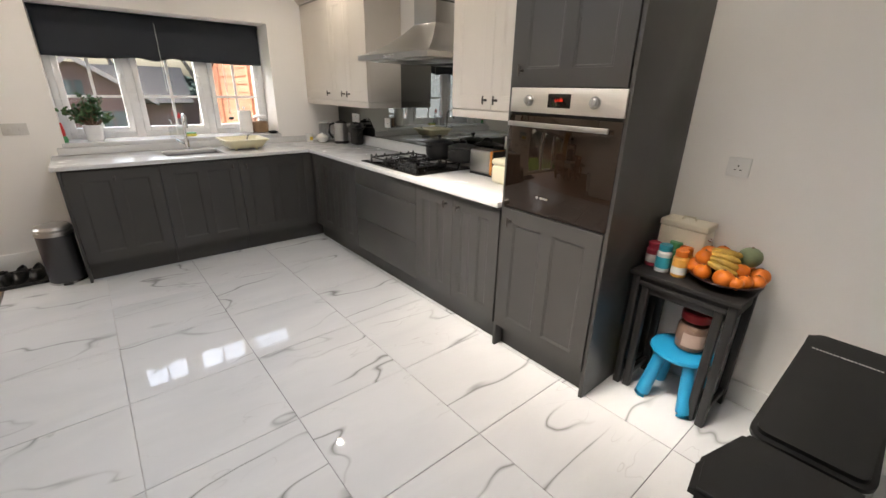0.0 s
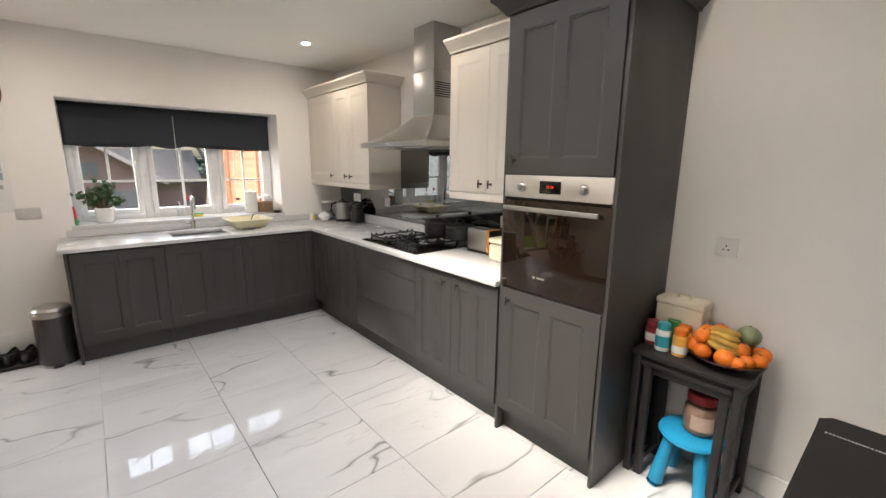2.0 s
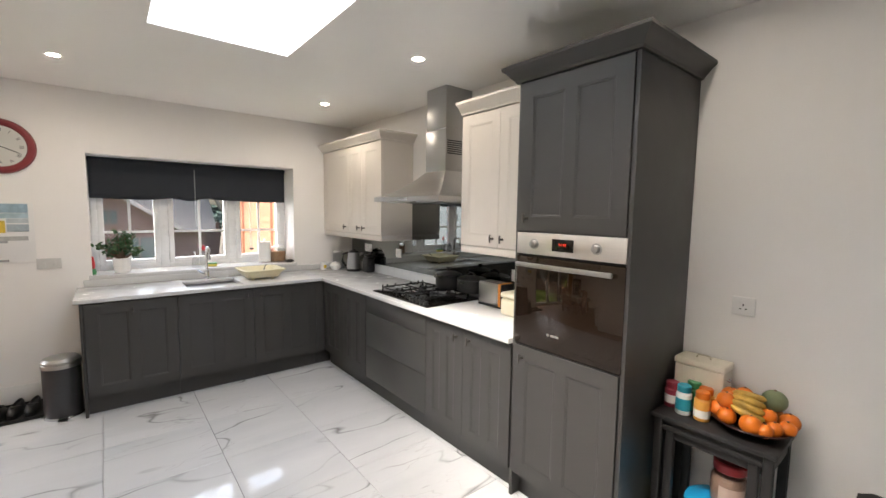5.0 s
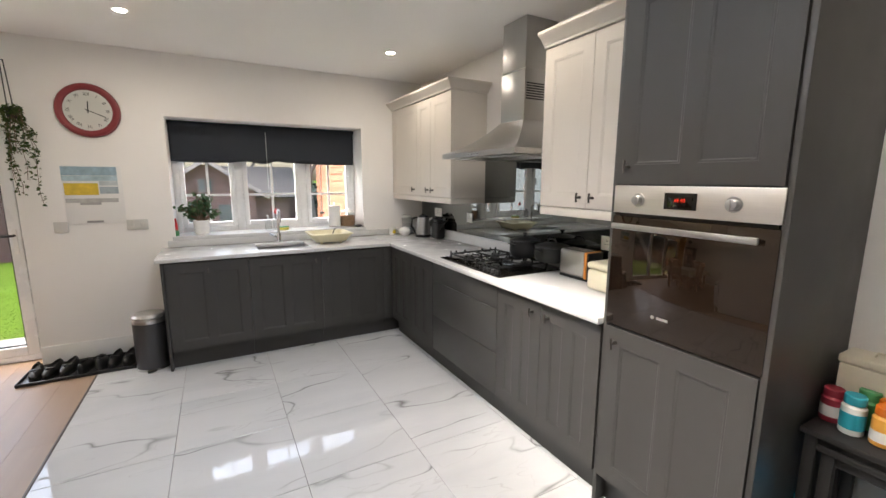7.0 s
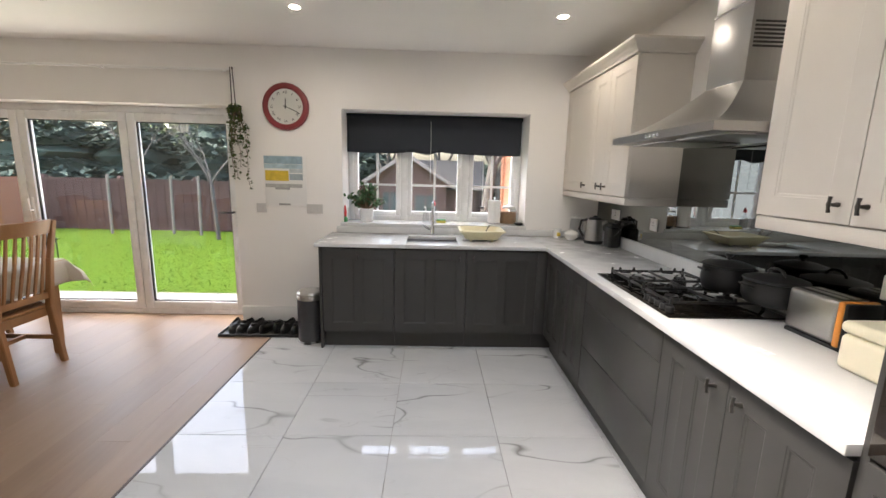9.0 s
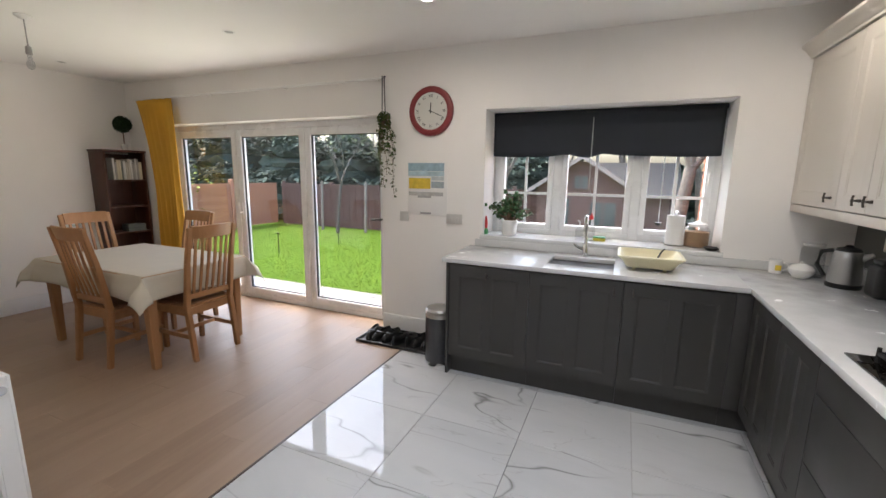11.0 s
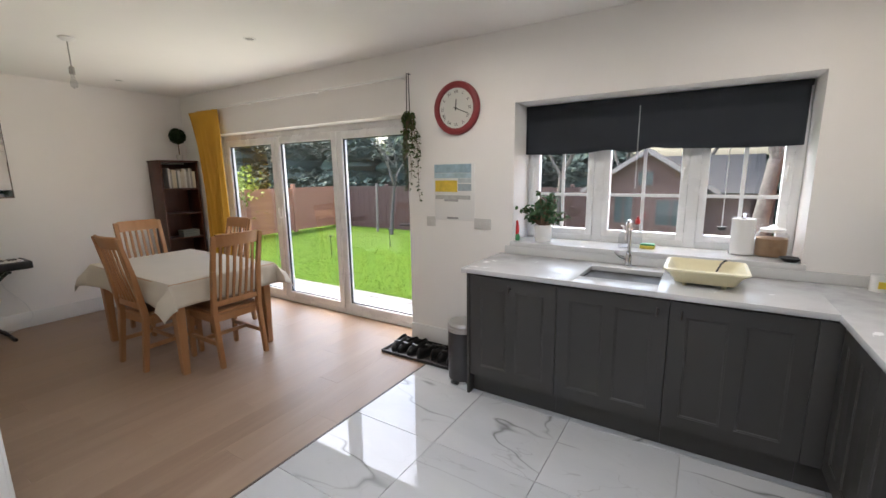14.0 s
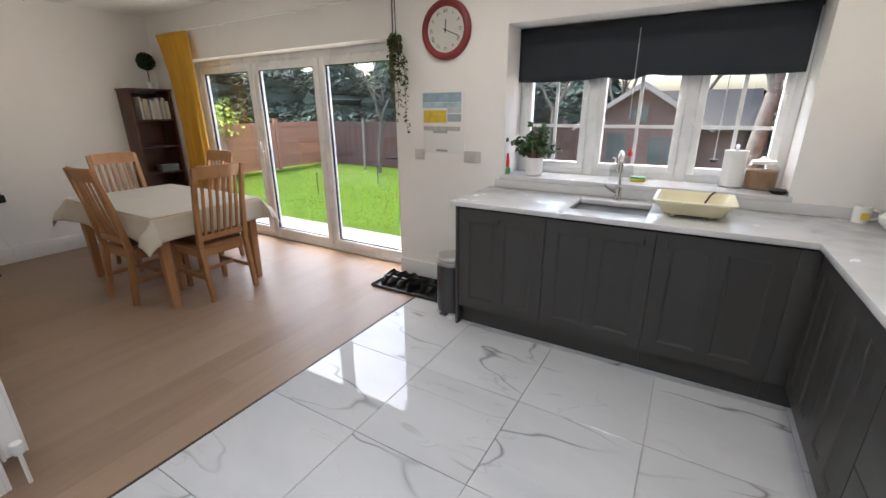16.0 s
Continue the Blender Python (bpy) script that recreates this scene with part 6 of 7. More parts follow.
# ---- dining end ----
def bookcase():
    x0, x1, y0, y1, h = XL + 0.002, -2.99, 5.885, 6.335, 1.70
    b = thing("bookcase", ((x0 + x1) / 2, (y0 + y1) / 2, 0), "dark walnut bookcase, top shelf filled with books", "bookcase")
    part("side", box(x0, x1, y0, y0 + 0.022, 0, h, 0.002), M_WALNUT, b)
    part("side", box(x0, x1, y1 - 0.022, y1, 0, h, 0.002), M_WALNUT, b)
    part("back", box(x0, x0 + 0.008, y0 + 0.022, y1 - 0.022, 0.06, h - 0.02), M_WALNUT, b)
    part("top", box(x0, x1 + 0.012, y0 - 0.012, y1 + 0.012, h, h + 0.022, 0.004), M_WALNUT, b)
    part("kickboard", box(x1 - 0.03, x1 - 0.012, y0 + 0.0225, y1 - 0.0225, 0, 0.06), M_WALNUT, b)
    levels = (0.06, 0.42, 0.74, 1.05, 1.36)
    for z in levels:
        part("shelf", box(x0 + 0.0085, x1 - 0.005, y0 + 0.0225, y1 - 0.0225, z, z + 0.02, 0.001), M_WALNUT, b)
    rnd = random.Random(8)
    y = y0 + 0.10
    cols = ((0.55, 0.50, 0.42), (0.60, 0.58, 0.54), (0.20, 0.22, 0.20), (0.62, 0.55, 0.40), (0.35, 0.33, 0.30), (0.66, 0.64, 0.60))
    mats = [paint("book_cover", c, 0.6, var=0.1) for c in cols]
    page = paint("book_pages", (0.70, 0.66, 0.56), 0.9, var=0.05, grain=300)
    while y < y1 - 0.05:
        w, hh, d = rnd.uniform(0.016, 0.038), rnd.uniform(0.19, 0.25), rnd.uniform(0.13, 0.17)
        bk = thing("book", (x1 - 0.08, y, 1.3805), "upright paperback book on the top shelf", "book", group="books on the bookcase")
        m = rnd.choice(mats)
        xs = x1 - 0.03
        part("cover", box(xs - 0.003, xs, y, y + w, 1.3805, 1.3805 + hh, 0.001, bm=box(xs - d, xs - 0.003, y, y + 0.002, 1.3805, 1.3805 + hh, bm=box(xs - d, xs - 0.003, y + w - 0.002, y + w, 1.3805, 1.3805 + hh))), m, bk)
        part("pages", box(xs - d + 0.005, xs - 0.0035, y + 0.0025, y + w - 0.0025, 1.384, 1.3765 + hh), page, bk)
        y += w + 0.002
    for yy, zz, ww in ((6.18, 0.7605, 0.10), (6.20, 0.4405, 0.08)):
        bk = thing("book_stack", (x1 - 0.1, yy, zz), "small stack of dark books on a lower shelf", "books")
        for k in range(3):
            part("book", box(x1 - 0.17, x1 - 0.03, yy - ww, yy + ww, zz + k * 0.028, zz + k * 0.028 + 0.026, 0.002), mats[2], bk)
    t = thing("topiary", (-3.11, 6.19, h + 0.022), "small artificial topiary ball in white pot", "plant")
    part("pot", lathe([(0, 0), (0.028, 0), (0.038, 0.075), (0.034, 0.075), (0, 0.065)], -3.11, 6.19, h + 0.0225, 18), M_WHITE, t)
    part("stem", tube([(-3.11, 6.19, h + 0.08), (-3.11, 6.19, h + 0.24)], 0.006, 8), M_STEM, t)
    rnd = random.Random(2)
    bm = bmesh.new()
    for k in range(520):
        a, zz = rnd.uniform(0, 6.283), rnd.uniform(-1, 1)
        q = math.sqrt(1 - zz * zz)
        d = Vector((q * math.cos(a), q * math.sin(a), zz))
        c = Vector((-3.11, 6.19, h + 0.325)) + d * 0.092 * rnd.uniform(0.82, 1.03)
        mm = Matrix.LocRotScale(c, d.to_track_quat('Z', 'Y').to_euler(), (1, 1, 1)) @ Euler((rnd.uniform(-0.8, 0.8), rnd.uniform(-0.8, 0.8), rnd.uniform(0, 6))).to_matrix().to_4x4()
        vs = [bm.verts.new(mm @ Vector(v)) for v in ((-0.013, -0.008, 0), (0.013, -0.008, 0.002), (0.013, 0.008, 0), (-0.013, 0.008, 0.004))]
        bm.faces.new(vs)
    ball(-3.11, 6.19, h + 0.325, 0.072, u=12, v=8, bm=bm)
    part("foliage", bm, leafy("topiary_leaves", (0.012, 0.022, 0.010), (0.035, 0.06, 0.025), 0.6), t, smooth=None)["kind"] = "stuff"


def keyboard():
    x0, x1, y0, y1, z = XL + 0.05, -2.93, 3.72, 4.62, 0.70
    k = thing("electric_keyboard", ((x0 + x1) / 2, (y0 + y1) / 2, 0.655), "black electric keyboard on a folding stand", "keyboard")
    part("case", box(x0, x1, y0, y1, 0.66, 0.735, 0.014, seg=3), M_BLACK, k)
    nk = 36
    w = (y1 - y0 - 0.12) / nk
    kb = part("keybed", box(x1 - 0.15, x1 - 0.012, y0 + 0.055, y1 - 0.055, 0.7352, 0.738), M_BLACK, k)
    for i in range(nk):
        y = y0 + 0.06 + i * w
        part("white_key", box(x1 - 0.145, x1 - 0.006, y + 0.0006, y + w - 0.0006, 0.7385, 0.75, 0.001, seg=1), M_PLASTIC, kb)
        if i % 7 in (0, 1, 3, 4, 5):
            part("black_key", box(x1 - 0.145, x1 - 0.06, y + w - 0.006, y + w + 0.006, 0.7505, 0.76, 0.001, seg=1), M_BLACK, kb)
    s = thing("keyboard_stand", (-3.08, 4.15, 0), "black folding X-frame keyboard stand", "stand")
    for x in (-3.14, -3.02):
        part("strut", tube([(x, 4.45, 0.64), (x, 3.80, 0.02)], 0.014, 8), M_BLACK, s)
        part("strut", tube([(x + 0.03, 3.80, 0.64), (x + 0.03, 4.38, 0.02)], 0.014, 8), M_BLACK, s)
    for y, zz in ((4.45, 0.645), (3.80, 0.645)):
        part("top_bar", tube([(-3.2, y, zz), (-2.95, y, zz)], 0.014, 8), M_BLACK, s)
    for y in (4.38, 3.80):
        part("foot_bar", tube([(-3.24, y, 0.016), (-2.84, y, 0.016)], 0.016, 8), M_BLACK, s)
    solo("power_cable", tube([(XL + 0.06, 4.40, 0.66), (XL + 0.03, 4.45, 0.45), (XL + 0.025, 4.58, 0.25), (XL + 0.03, 4.62, 0.12), (XL + 0.05, 4.55, 0.03), (XL + 0.10, 4.40, 0.006)], 0.004, 6), M_PLASTIC, "thin pale power cable hanging at the wall", "cable")


def wall_mirror():
    y0, y1, z0, z1 = 4.20, 4.655, 1.335, 2.243
    x = XL
    m = thing("wall_mirror", (x, (y0 + y1) / 2, z0), "rectangular mirror of angled clear and bronze pieces", "mirror")
    part("backing", box(x, x + 0.014, y0, y1, z0, z1, 0.002), M_PEWTER, m)
    w, h = y1 - y0 - 0.012, z1 - z0 - 0.012
    bronze = mirror_sheet("bronze_mirror", (0.42, 0.29, 0.10), 0.015)
    for outline, mat, what in (([(0, 0), (0.56, 0), (0.56, 0.304), (0, 0.5)], M_MIRROR, ""), ([(0.56, 0), (1, 0), (1, 0.15), (0.56, 0.304)], bronze, "bronze tinted mirror piece"),
                               ([(0, 0.5), (1, 0.15), (1, 0.5)], M_MIRROR, ""), ([(0, 0.5), (1, 0.5), (1, 1), (0, 1)], M_MIRROR, "")):
        cu, cv = sum(u for u, v in outline) / len(outline), sum(v for u, v in outline) / len(outline)
        front, back = [], []
        bm = bmesh.new()
        for u, v in outline:
            back.append(bm.verts.new((x + 0.0142, y0 + 0.006 + u * w, z1 - 0.006 - v * h)))
            k = 0.975
            front.append(bm.verts.new((x + 0.0185, y0 + 0.006 + (cu + (u - cu) * k) * w, z1 - 0.006 - (cv + (v - cv) * k) * h)))
        for i in range(len(outline)):
            j = (i + 1) % len(outline)
            bm.faces.new((back[i], back[j], front[j], front[i]))
        bm.faces.new(front)
        bm.faces.new(back[::-1])
        part("mirror_piece", bm, mat, m, what, smooth=None)


def radiator():
    x0, x1, y0, y1, z0, z1 = -0.72, 0.375, YD + 0.025, YD + 0.105, 0.12, 0.735
    r = thing("radiator", ((x0 + x1) / 2, y0, z0), "white panel radiator on the partition", "radiator")
    n = 22
    w = (x1 - x0 - 0.06) / n
    part("front_panel", box(x0, x1, y1 - 0.012, y1, z0, z1, 0.003), M_TRIM, r)
    part("back_panel", box(x0, x1, y0, y0 + 0.012, z0, z1, 0.003), M_TRIM, r)
    for i in range(n):
        part("flute", box(x0 + 0.03 + i * w + 0.008, x0 + 0.03 + (i + 1) * w - 0.008, y1 + 0.0002, y1 + 0.006, z0 + 0.04, z1 - 0.04, 0.0025, seg=1), M_TRIM, r)
    for x in (x0, x1 - 0.004):
        part("side_grille", box(x, x + 0.004, y0 + 0.0122, y1 - 0.0122, z0 + 0.01, z1 - 0.004), M_TRIM, r)
    part("top_grille", box(x0 + 0.0042, x1 - 0.0042, y0 + 0.0122, y1 - 0.0122, z1 - 0.006, z1 - 0.001), M_TRIM, r)
    part("bleed_cap", tube([(x1, y0 + 0.045, z1 - 0.05), (x1 + 0.012, y0 + 0.045, z1 - 0.05)], 0.018, 16), M_CHROME, r)
    v = part("valve", tube([(x1 - 0.002, y0 + 0.045, z0 + 0.03), (x1 + 0.04, y0 + 0.045, z0 + 0.03)], 0.014, 12), M_CHROME, r)
    part("valve_head", lathe([(0, 0), (0.018, 0), (0.022, 0.02), (0.020, 0.05), (0, 0.054)], x1 + 0.045, y0 + 0.045, z0 + 0.035, 16), M_PLASTIC, r)
    part("pipe", tube([(x1 + 0.04, y0 + 0.045, z0 + 0.03), (x1 + 0.04, y0 + 0.045, 0)], 0.0075, 10), M_TRIM, r)
    for x in (x0 + 0.2, x1 - 0.2):
        part("bracket", box(x - 0.02, x + 0.02, YD, y0 - 0.0002, z0 + 0.05, z1 - 0.05), M_TRIM, r)


M_HOLDER = paint("greyed_white_plastic", (0.36, 0.35, 0.34), 0.4, var=0.05)


def pendant():
    x, y = -1.445, 4.694
    p = thing("pendant_light", (x, y, ZC), "bare pendant lamp holder on a white cord", "pendant light")
    part("ceiling_rose", lathe([(0.05, 0), (0.05, -0.008), (0.03, -0.022), (0.012, -0.028), (0, -0.028)], x, y, ZC, 24), M_TRIM, p)
    part("cord", tube([(x, y, ZC - 0.028), (x + 0.004, y, ZC - 0.2)], 0.0045, 8), M_HOLDER, p)
    part("holder", lathe([(0.006, 0), (0.017, -0.01), (0.019, -0.055), (0.016, -0.06), (0, -0.06)], x + 0.004, y, ZC - 0.195, 16), M_HOLDER, p)
    part("bulb", lathe([(0.012, 0), (0.014, -0.03), (0.024, -0.06), (0.022, -0.085), (0, -0.10)], x + 0.004, y, ZC - 0.2555, 18), M_CLEAR, p)


clock()
hanging_ivy()
wall_board()
curtain()
bin_and_mat()
bookcase()
keyboard()
wall_mirror()
radiator()
pendant()

# ---- garden ----
GZ = -0.25
M_LARCH = wood("orange_fence_board", (0.28, 0.105, 0.058), (0.42, 0.19, 0.11), along=1, rough=0.75, rnd=0.3)
M_HUT = wood("pink_brown_cladding", (0.10, 0.055, 0.047), (0.16, 0.092, 0.078), along=0, rough=0.75, rnd=0.2)
M_HOUSE = paint("tan_house_brick", (0.36, 0.28, 0.21), 0.9, var=0.15, scale=3, grain=30, bump=0.3)
M_ROOFT = paint("brown_roof_tile", (0.20, 0.13, 0.10), 0.85, var=0.2, scale=4, grain=20, bump=0.5, dist=0.02)
M_BUSH = leafy("yellow_green_leaves", (0.22, 0.30, 0.04), (0.42, 0.48, 0.08), 0.5)
M_DARKGLASS = paint("dark_window_glass", (0.05, 0.07, 0.07), 0.06, var=0.1, bump=0)

ground = solo("ground", box(-400, 400, YW + TW - 0.1, 600, GZ - 0.3, GZ), M_SOIL, "bright green garden lawn", "lawn", kind="structure", smooth=None, at=(0, 10, GZ))
pav = solo("pavement", box(-8.2, 3.5, YW + TW, 7.47, GZ, -0.085), M_GROUT, "pale stone paving along the house", "paving", kind="structure", smooth=None, at=(0, 7, GZ))


def grass():
    rng = np.random.default_rng(7)
    n = 42000
    x = rng.uniform(-8.2, 3.6, n)
    y = 7.48 + 6.4 * rng.random(n) ** 1.4
    a = rng.uniform(0, 6.283, n)
    h = rng.uniform(0.006, 0.014, n)
    w = rng.uniform(0.006, 0.012, n)
    lx, ly = rng.normal(0, 0.014, n), rng.normal(0, 0.014, n)
    v = np.empty((n, 3, 3))
    v[:, 0] = np.stack([x - np.cos(a) * w, y - np.sin(a) * w, np.full(n, GZ)], 1)
    v[:, 1] = np.stack([x + np.cos(a) * w, y + np.sin(a) * w, np.full(n, GZ)], 1)
    v[:, 2] = np.stack([x + lx, y + ly, GZ + h], 1)
    me = bpy.data.meshes.new("grass")
    me.from_pydata(v.reshape(-1, 3).tolist(), [], np.arange(n * 3).reshape(-1, 3).tolist())
    me.materials.append(M_GRASS)
    tagged(new("grass", me), "short bright green lawn grass blades", "grass", kind="stuff")


grass()

fb = thing("fence", (-2.3, 13.95, GZ), "dark brown close-board garden fence", "fence")
for k in range(100):
    x = -8.3 + k * 0.12
    bm = box(x, x + 0.125, 13.95 + 0.008 * (k % 2), 13.968 + 0.008 * (k % 2), GZ, 1.12 + 0.006 * (k % 3))
    part("fence_board", bm, M_FENCE, fb)
for k in range(7):
    part("post", box(-8.3 + k * 2.0, -8.2 + k * 2.0, 13.98, 14.08, GZ, 1.2, 0.01), M_FENCE, fb)
part("rail", box(-8.3, 3.7, 13.938, 13.9495, 1.02, 1.09), M_FENCE, fb)


def lap_fence(x, face, y0, y1, h, label):
    f = thing("panel_fence", (x, (y0 + y1) / 2, GZ), label, "fence")
    y = y0
    while y < y1 - 0.1:
        part("post", box(x - 0.05, x + 0.05, y - 0.05, y + 0.05, GZ, GZ + h + 0.05, 0.008), M_LARCH, f)
        n = int((h - 0.06) / 0.12)
        for i in range(n):
            z = GZ + 0.05 + i * 0.12
            bm = bmesh.new()
            o = 0.018 * face
            prism([(x + o, z), (x + o * 0.2, z + 0.135), (x - o * 0.3, z + 0.135), (x + o * 0.4, z)], y + 0.052, min(y + 1.83, y1) - 0.052, bm, axis='y')
            part("board", bm, M_LARCH, f)
        y += 1.83


lap_fence(3.62, -1, 7.1, 11.2, 2.2, "orange-brown lap board fence along the boundary")
lap_fence(-8.4, 1, 10.2, 13.9, 1.45, "orange-brown lap board fence at the far side")


def garden_hut():
    x0, x1, yf, yb = 0.55, 2.55, 13.0, 13.9
    ap, zr, ze = 1.55, 1.92, 1.25
    h = thing("garden_hut", (1.9, 13.3, GZ), "timber garden hut with gabled grey felt roof", "summerhouse")
    n = int((ze - GZ) / 0.125)
    for i in range(n + 6):
        z = GZ + i * 0.125
        zt = min(z + 0.124, zr - 0.1)
        half = (x1 - x0) / 2 if z < ze else max(0.05, (zr - z) / 0.66 - 0.05)
        if z > zr - 0.12:
            break
        part("cladding_board", box(max(x0, ap - half), min(x1, ap + half), yf, yf + 0.02 + 0.004 * (i % 2), z, zt, 0.003, seg=1), M_HUT, h)
    part("side_wall", box(x0, x0 + 0.03, yf + 0.03, yb, GZ, ze), M_HUT, h)
    part("side_wall", box(x1 - 0.03, x1, yf + 0.03, yb, GZ, ze), M_HUT, h)
    part("wing_wall", box(x1 + 0.001, 3.35, yf + 0.35, yf + 0.38, GZ, 1.05), M_HUT, h)
    for s in (-1, 1):
        xe = ap + s * 1.28
        bm = bmesh.new()
        prism([(ap, zr), (xe, zr - 0.66 * 1.28), (xe, zr - 0.66 * 1.28 + 0.04), (ap, zr + 0.045)], yf - 0.22, yb, bm, axis='y')
        part("roof", bm, M_FELT, h)
        bm = bmesh.new()
        prism([(ap, zr - 0.05), (xe, zr - 0.66 * 1.28 - 0.05), (xe, zr - 0.66 * 1.28 + 0.05), (ap, zr + 0.055)], yf - 0.245, yf - 0.222, bm, axis='y')
        part("bargeboard", bm, paint("pale_bargeboard", (0.27, 0.23, 0.21), 0.8), h)
    bm = bmesh.new()
    prism([(yf + 0.1, 1.05), (yf + 0.92, 1.78), (yf + 0.92, 1.82), (yf + 0.07, 1.07)], ap + 0.2, 3.55, bm, axis='x')
    part("wing_roof", bm, M_FELT, h)
    for a, b, c, d in ((0.95, 1.30, 0.42, 0.98), (1.75, 2.30, 0.40, 0.92), (1.38, 1.66, 1.22, 1.50)):
        w = part("window", box(a, b, yf - 0.012, yf + 0.0, c, d), M_DARKGLASS, h)
        bm = bmesh.new()
        for q in ((a - 0.04, a, c - 0.04, d + 0.04), (b, b + 0.04, c - 0.04, d + 0.04), (a, b, c - 0.04, c), (a, b, d, d + 0.04), ((a + b) / 2 - 0.012, (a + b) / 2 + 0.012, c, d)):
            box(q[0], q[1], yf - 0.025, yf - 0.0125, q[2], q[3], bm=bm)
        part("frame", bm, M_HUT, w)


garden_hut()


def branch(bm, p, d, ln, r, depth, rnd, tips):
    pts = [Vector(p)]
    d = Vector(d).normalized()
    for i in range(4):
        d = (d + Vector((rnd.uniform(-0.22, 0.22), rnd.uniform(-0.22, 0.22), rnd.uniform(-0.05, 0.18)))).normalized()
        pts.append(pts[-1] + d * ln / 4)
    tube(pts, [r * (1 - 0.13 * i) for i in range(5)], 7 if depth > 1 else 5, bm)
    tips.append(pts[-1])
    if depth > 0:
        for k in range(rnd.choice((2, 3, 3))):
            q = pts[rnd.choice((2, 3, 4))]
            nd = (d + Vector((rnd.uniform(-0.9, 0.9), rnd.uniform(-0.9, 0.9), rnd.uniform(-0.1, 0.7)))).normalized()
            branch(bm, q, nd, ln * rnd.uniform(0.55, 0.8), r * 0.5, depth - 1, rnd, tips)


def leaf_cloud(bm, centres, n, spread, size, rnd, droop=0.0):
    for k in range(n):
        c = rnd.choice(centres) + Vector((rnd.gauss(0, spread), rnd.gauss(0, spread), rnd.gauss(0, spread * 0.7)))
        s = size * rnd.uniform(0.6, 1.3)
        mm = Matrix.LocRotScale(c, Euler((rnd.uniform(-1, 1), rnd.uniform(-1, 1), rnd.uniform(0, 6.28))), (s, s, s))
        vs = [bm.verts.new(mm @ Vector(v)) for v in ((0, -1, 0), (0.45, 0, 0.12), (0, 1, -droop), (-0.45, 0, 0.12))]
        bm.faces.new(vs)


M_PLUM = leafy("plum_leaves", (0.055, 0.034, 0.038), (0.17, 0.11, 0.11), 0.55)
M_PALEBARK = paint("slender_bark", (0.11, 0.095, 0.085), 0.95, var=0.3, scale=8, grain=30, bump=0.8, dist=0.01)


def bare_tree(x, y, h, r, lean, seed, label, leaves=0, mat=None, depth=4, bark=None, size=0.05):
    rnd = random.Random(seed)
    t = thing("tree", (x, y, GZ), label, "tree")
    bm, tips = bmesh.new(), []
    tube([(x, y, GZ - 0.05), (x + lean * 0.3, y, GZ + h * 0.2), (x + lean * 0.7, y + 0.03, GZ + h * 0.38)], [r * 1.15, r, r * 0.85], 10, bm)
    for k in range(4):
        a = k * 1.57 + rnd.uniform(-0.4, 0.4)
        branch(bm, (x + lean * 0.7, y + 0.03, GZ + h * 0.37), (math.cos(a) * 0.55 + lean * 0.3, math.sin(a) * 0.4, 1), h * 0.30, r * 0.6, depth - 1, rnd, tips)
    part("trunk", bm, bark or M_BARK, t, smooth=60)
    if leaves:
        bl = bmesh.new()
        leaf_cloud(bl, tips, leaves, 0.16, size, rnd)
        part("crown", bl, mat or M_LEAF, t, smooth=None)["kind"] = "stuff"


bare_tree(3.22, 10.9, 5.0, 0.105, 0.25, 21, "grey tree with forked trunk by the hut", 900, bark=paint("pale_bark", (0.15, 0.13, 0.115), 0.95, var=0.4, scale=9, grain=30, bump=1.0, dist=0.02), size=0.03)
bare_tree(-3.0, 12.6, 3.6, 0.045, -0.15, 5, "slender bare garden tree before the fence", 300, bark=M_PALEBARK)
bare_tree(-5.2, 12.9, 3.8, 0.05, 0.2, 9, "slim bare garden tree before the fence", 200, bark=M_PALEBARK)
bare_tree(-0.4, 13.3, 4.5, 0.065, 0.1, 14, "bare garden tree before the dark fence", 400)
bare_tree(2.5, 14.7, 4.6, 0.08, -0.1, 33, "purple-leaved twiggy tree behind the hut", 3600, M_PLUM, size=0.055)
bare_tree(4.1, 13.9, 4.4, 0.09, -0.2, 41, "purple-leaved twiggy tree beside the hut", 3600, M_PLUM, size=0.055)
bare_tree(0.7, 15.0, 4.2, 0.08, 0.15, 52, "purple-leaved tree behind the garden fence", 3000, M_PLUM, size=0.055)
for k, (x, y) in enumerate(((-3.75, 13.2), (-4.5, 13.3), (-2.4, 13.3), (-6.0, 13.2))):
    solo("garden_post", tube([(x, y, GZ), (x + 0.03, y, GZ + 1.5)], 0.035, 8), paint("weathered_post", (0.22, 0.19, 0.165), 0.9), "thin weathered garden post before the fence", "post", group="garden posts")


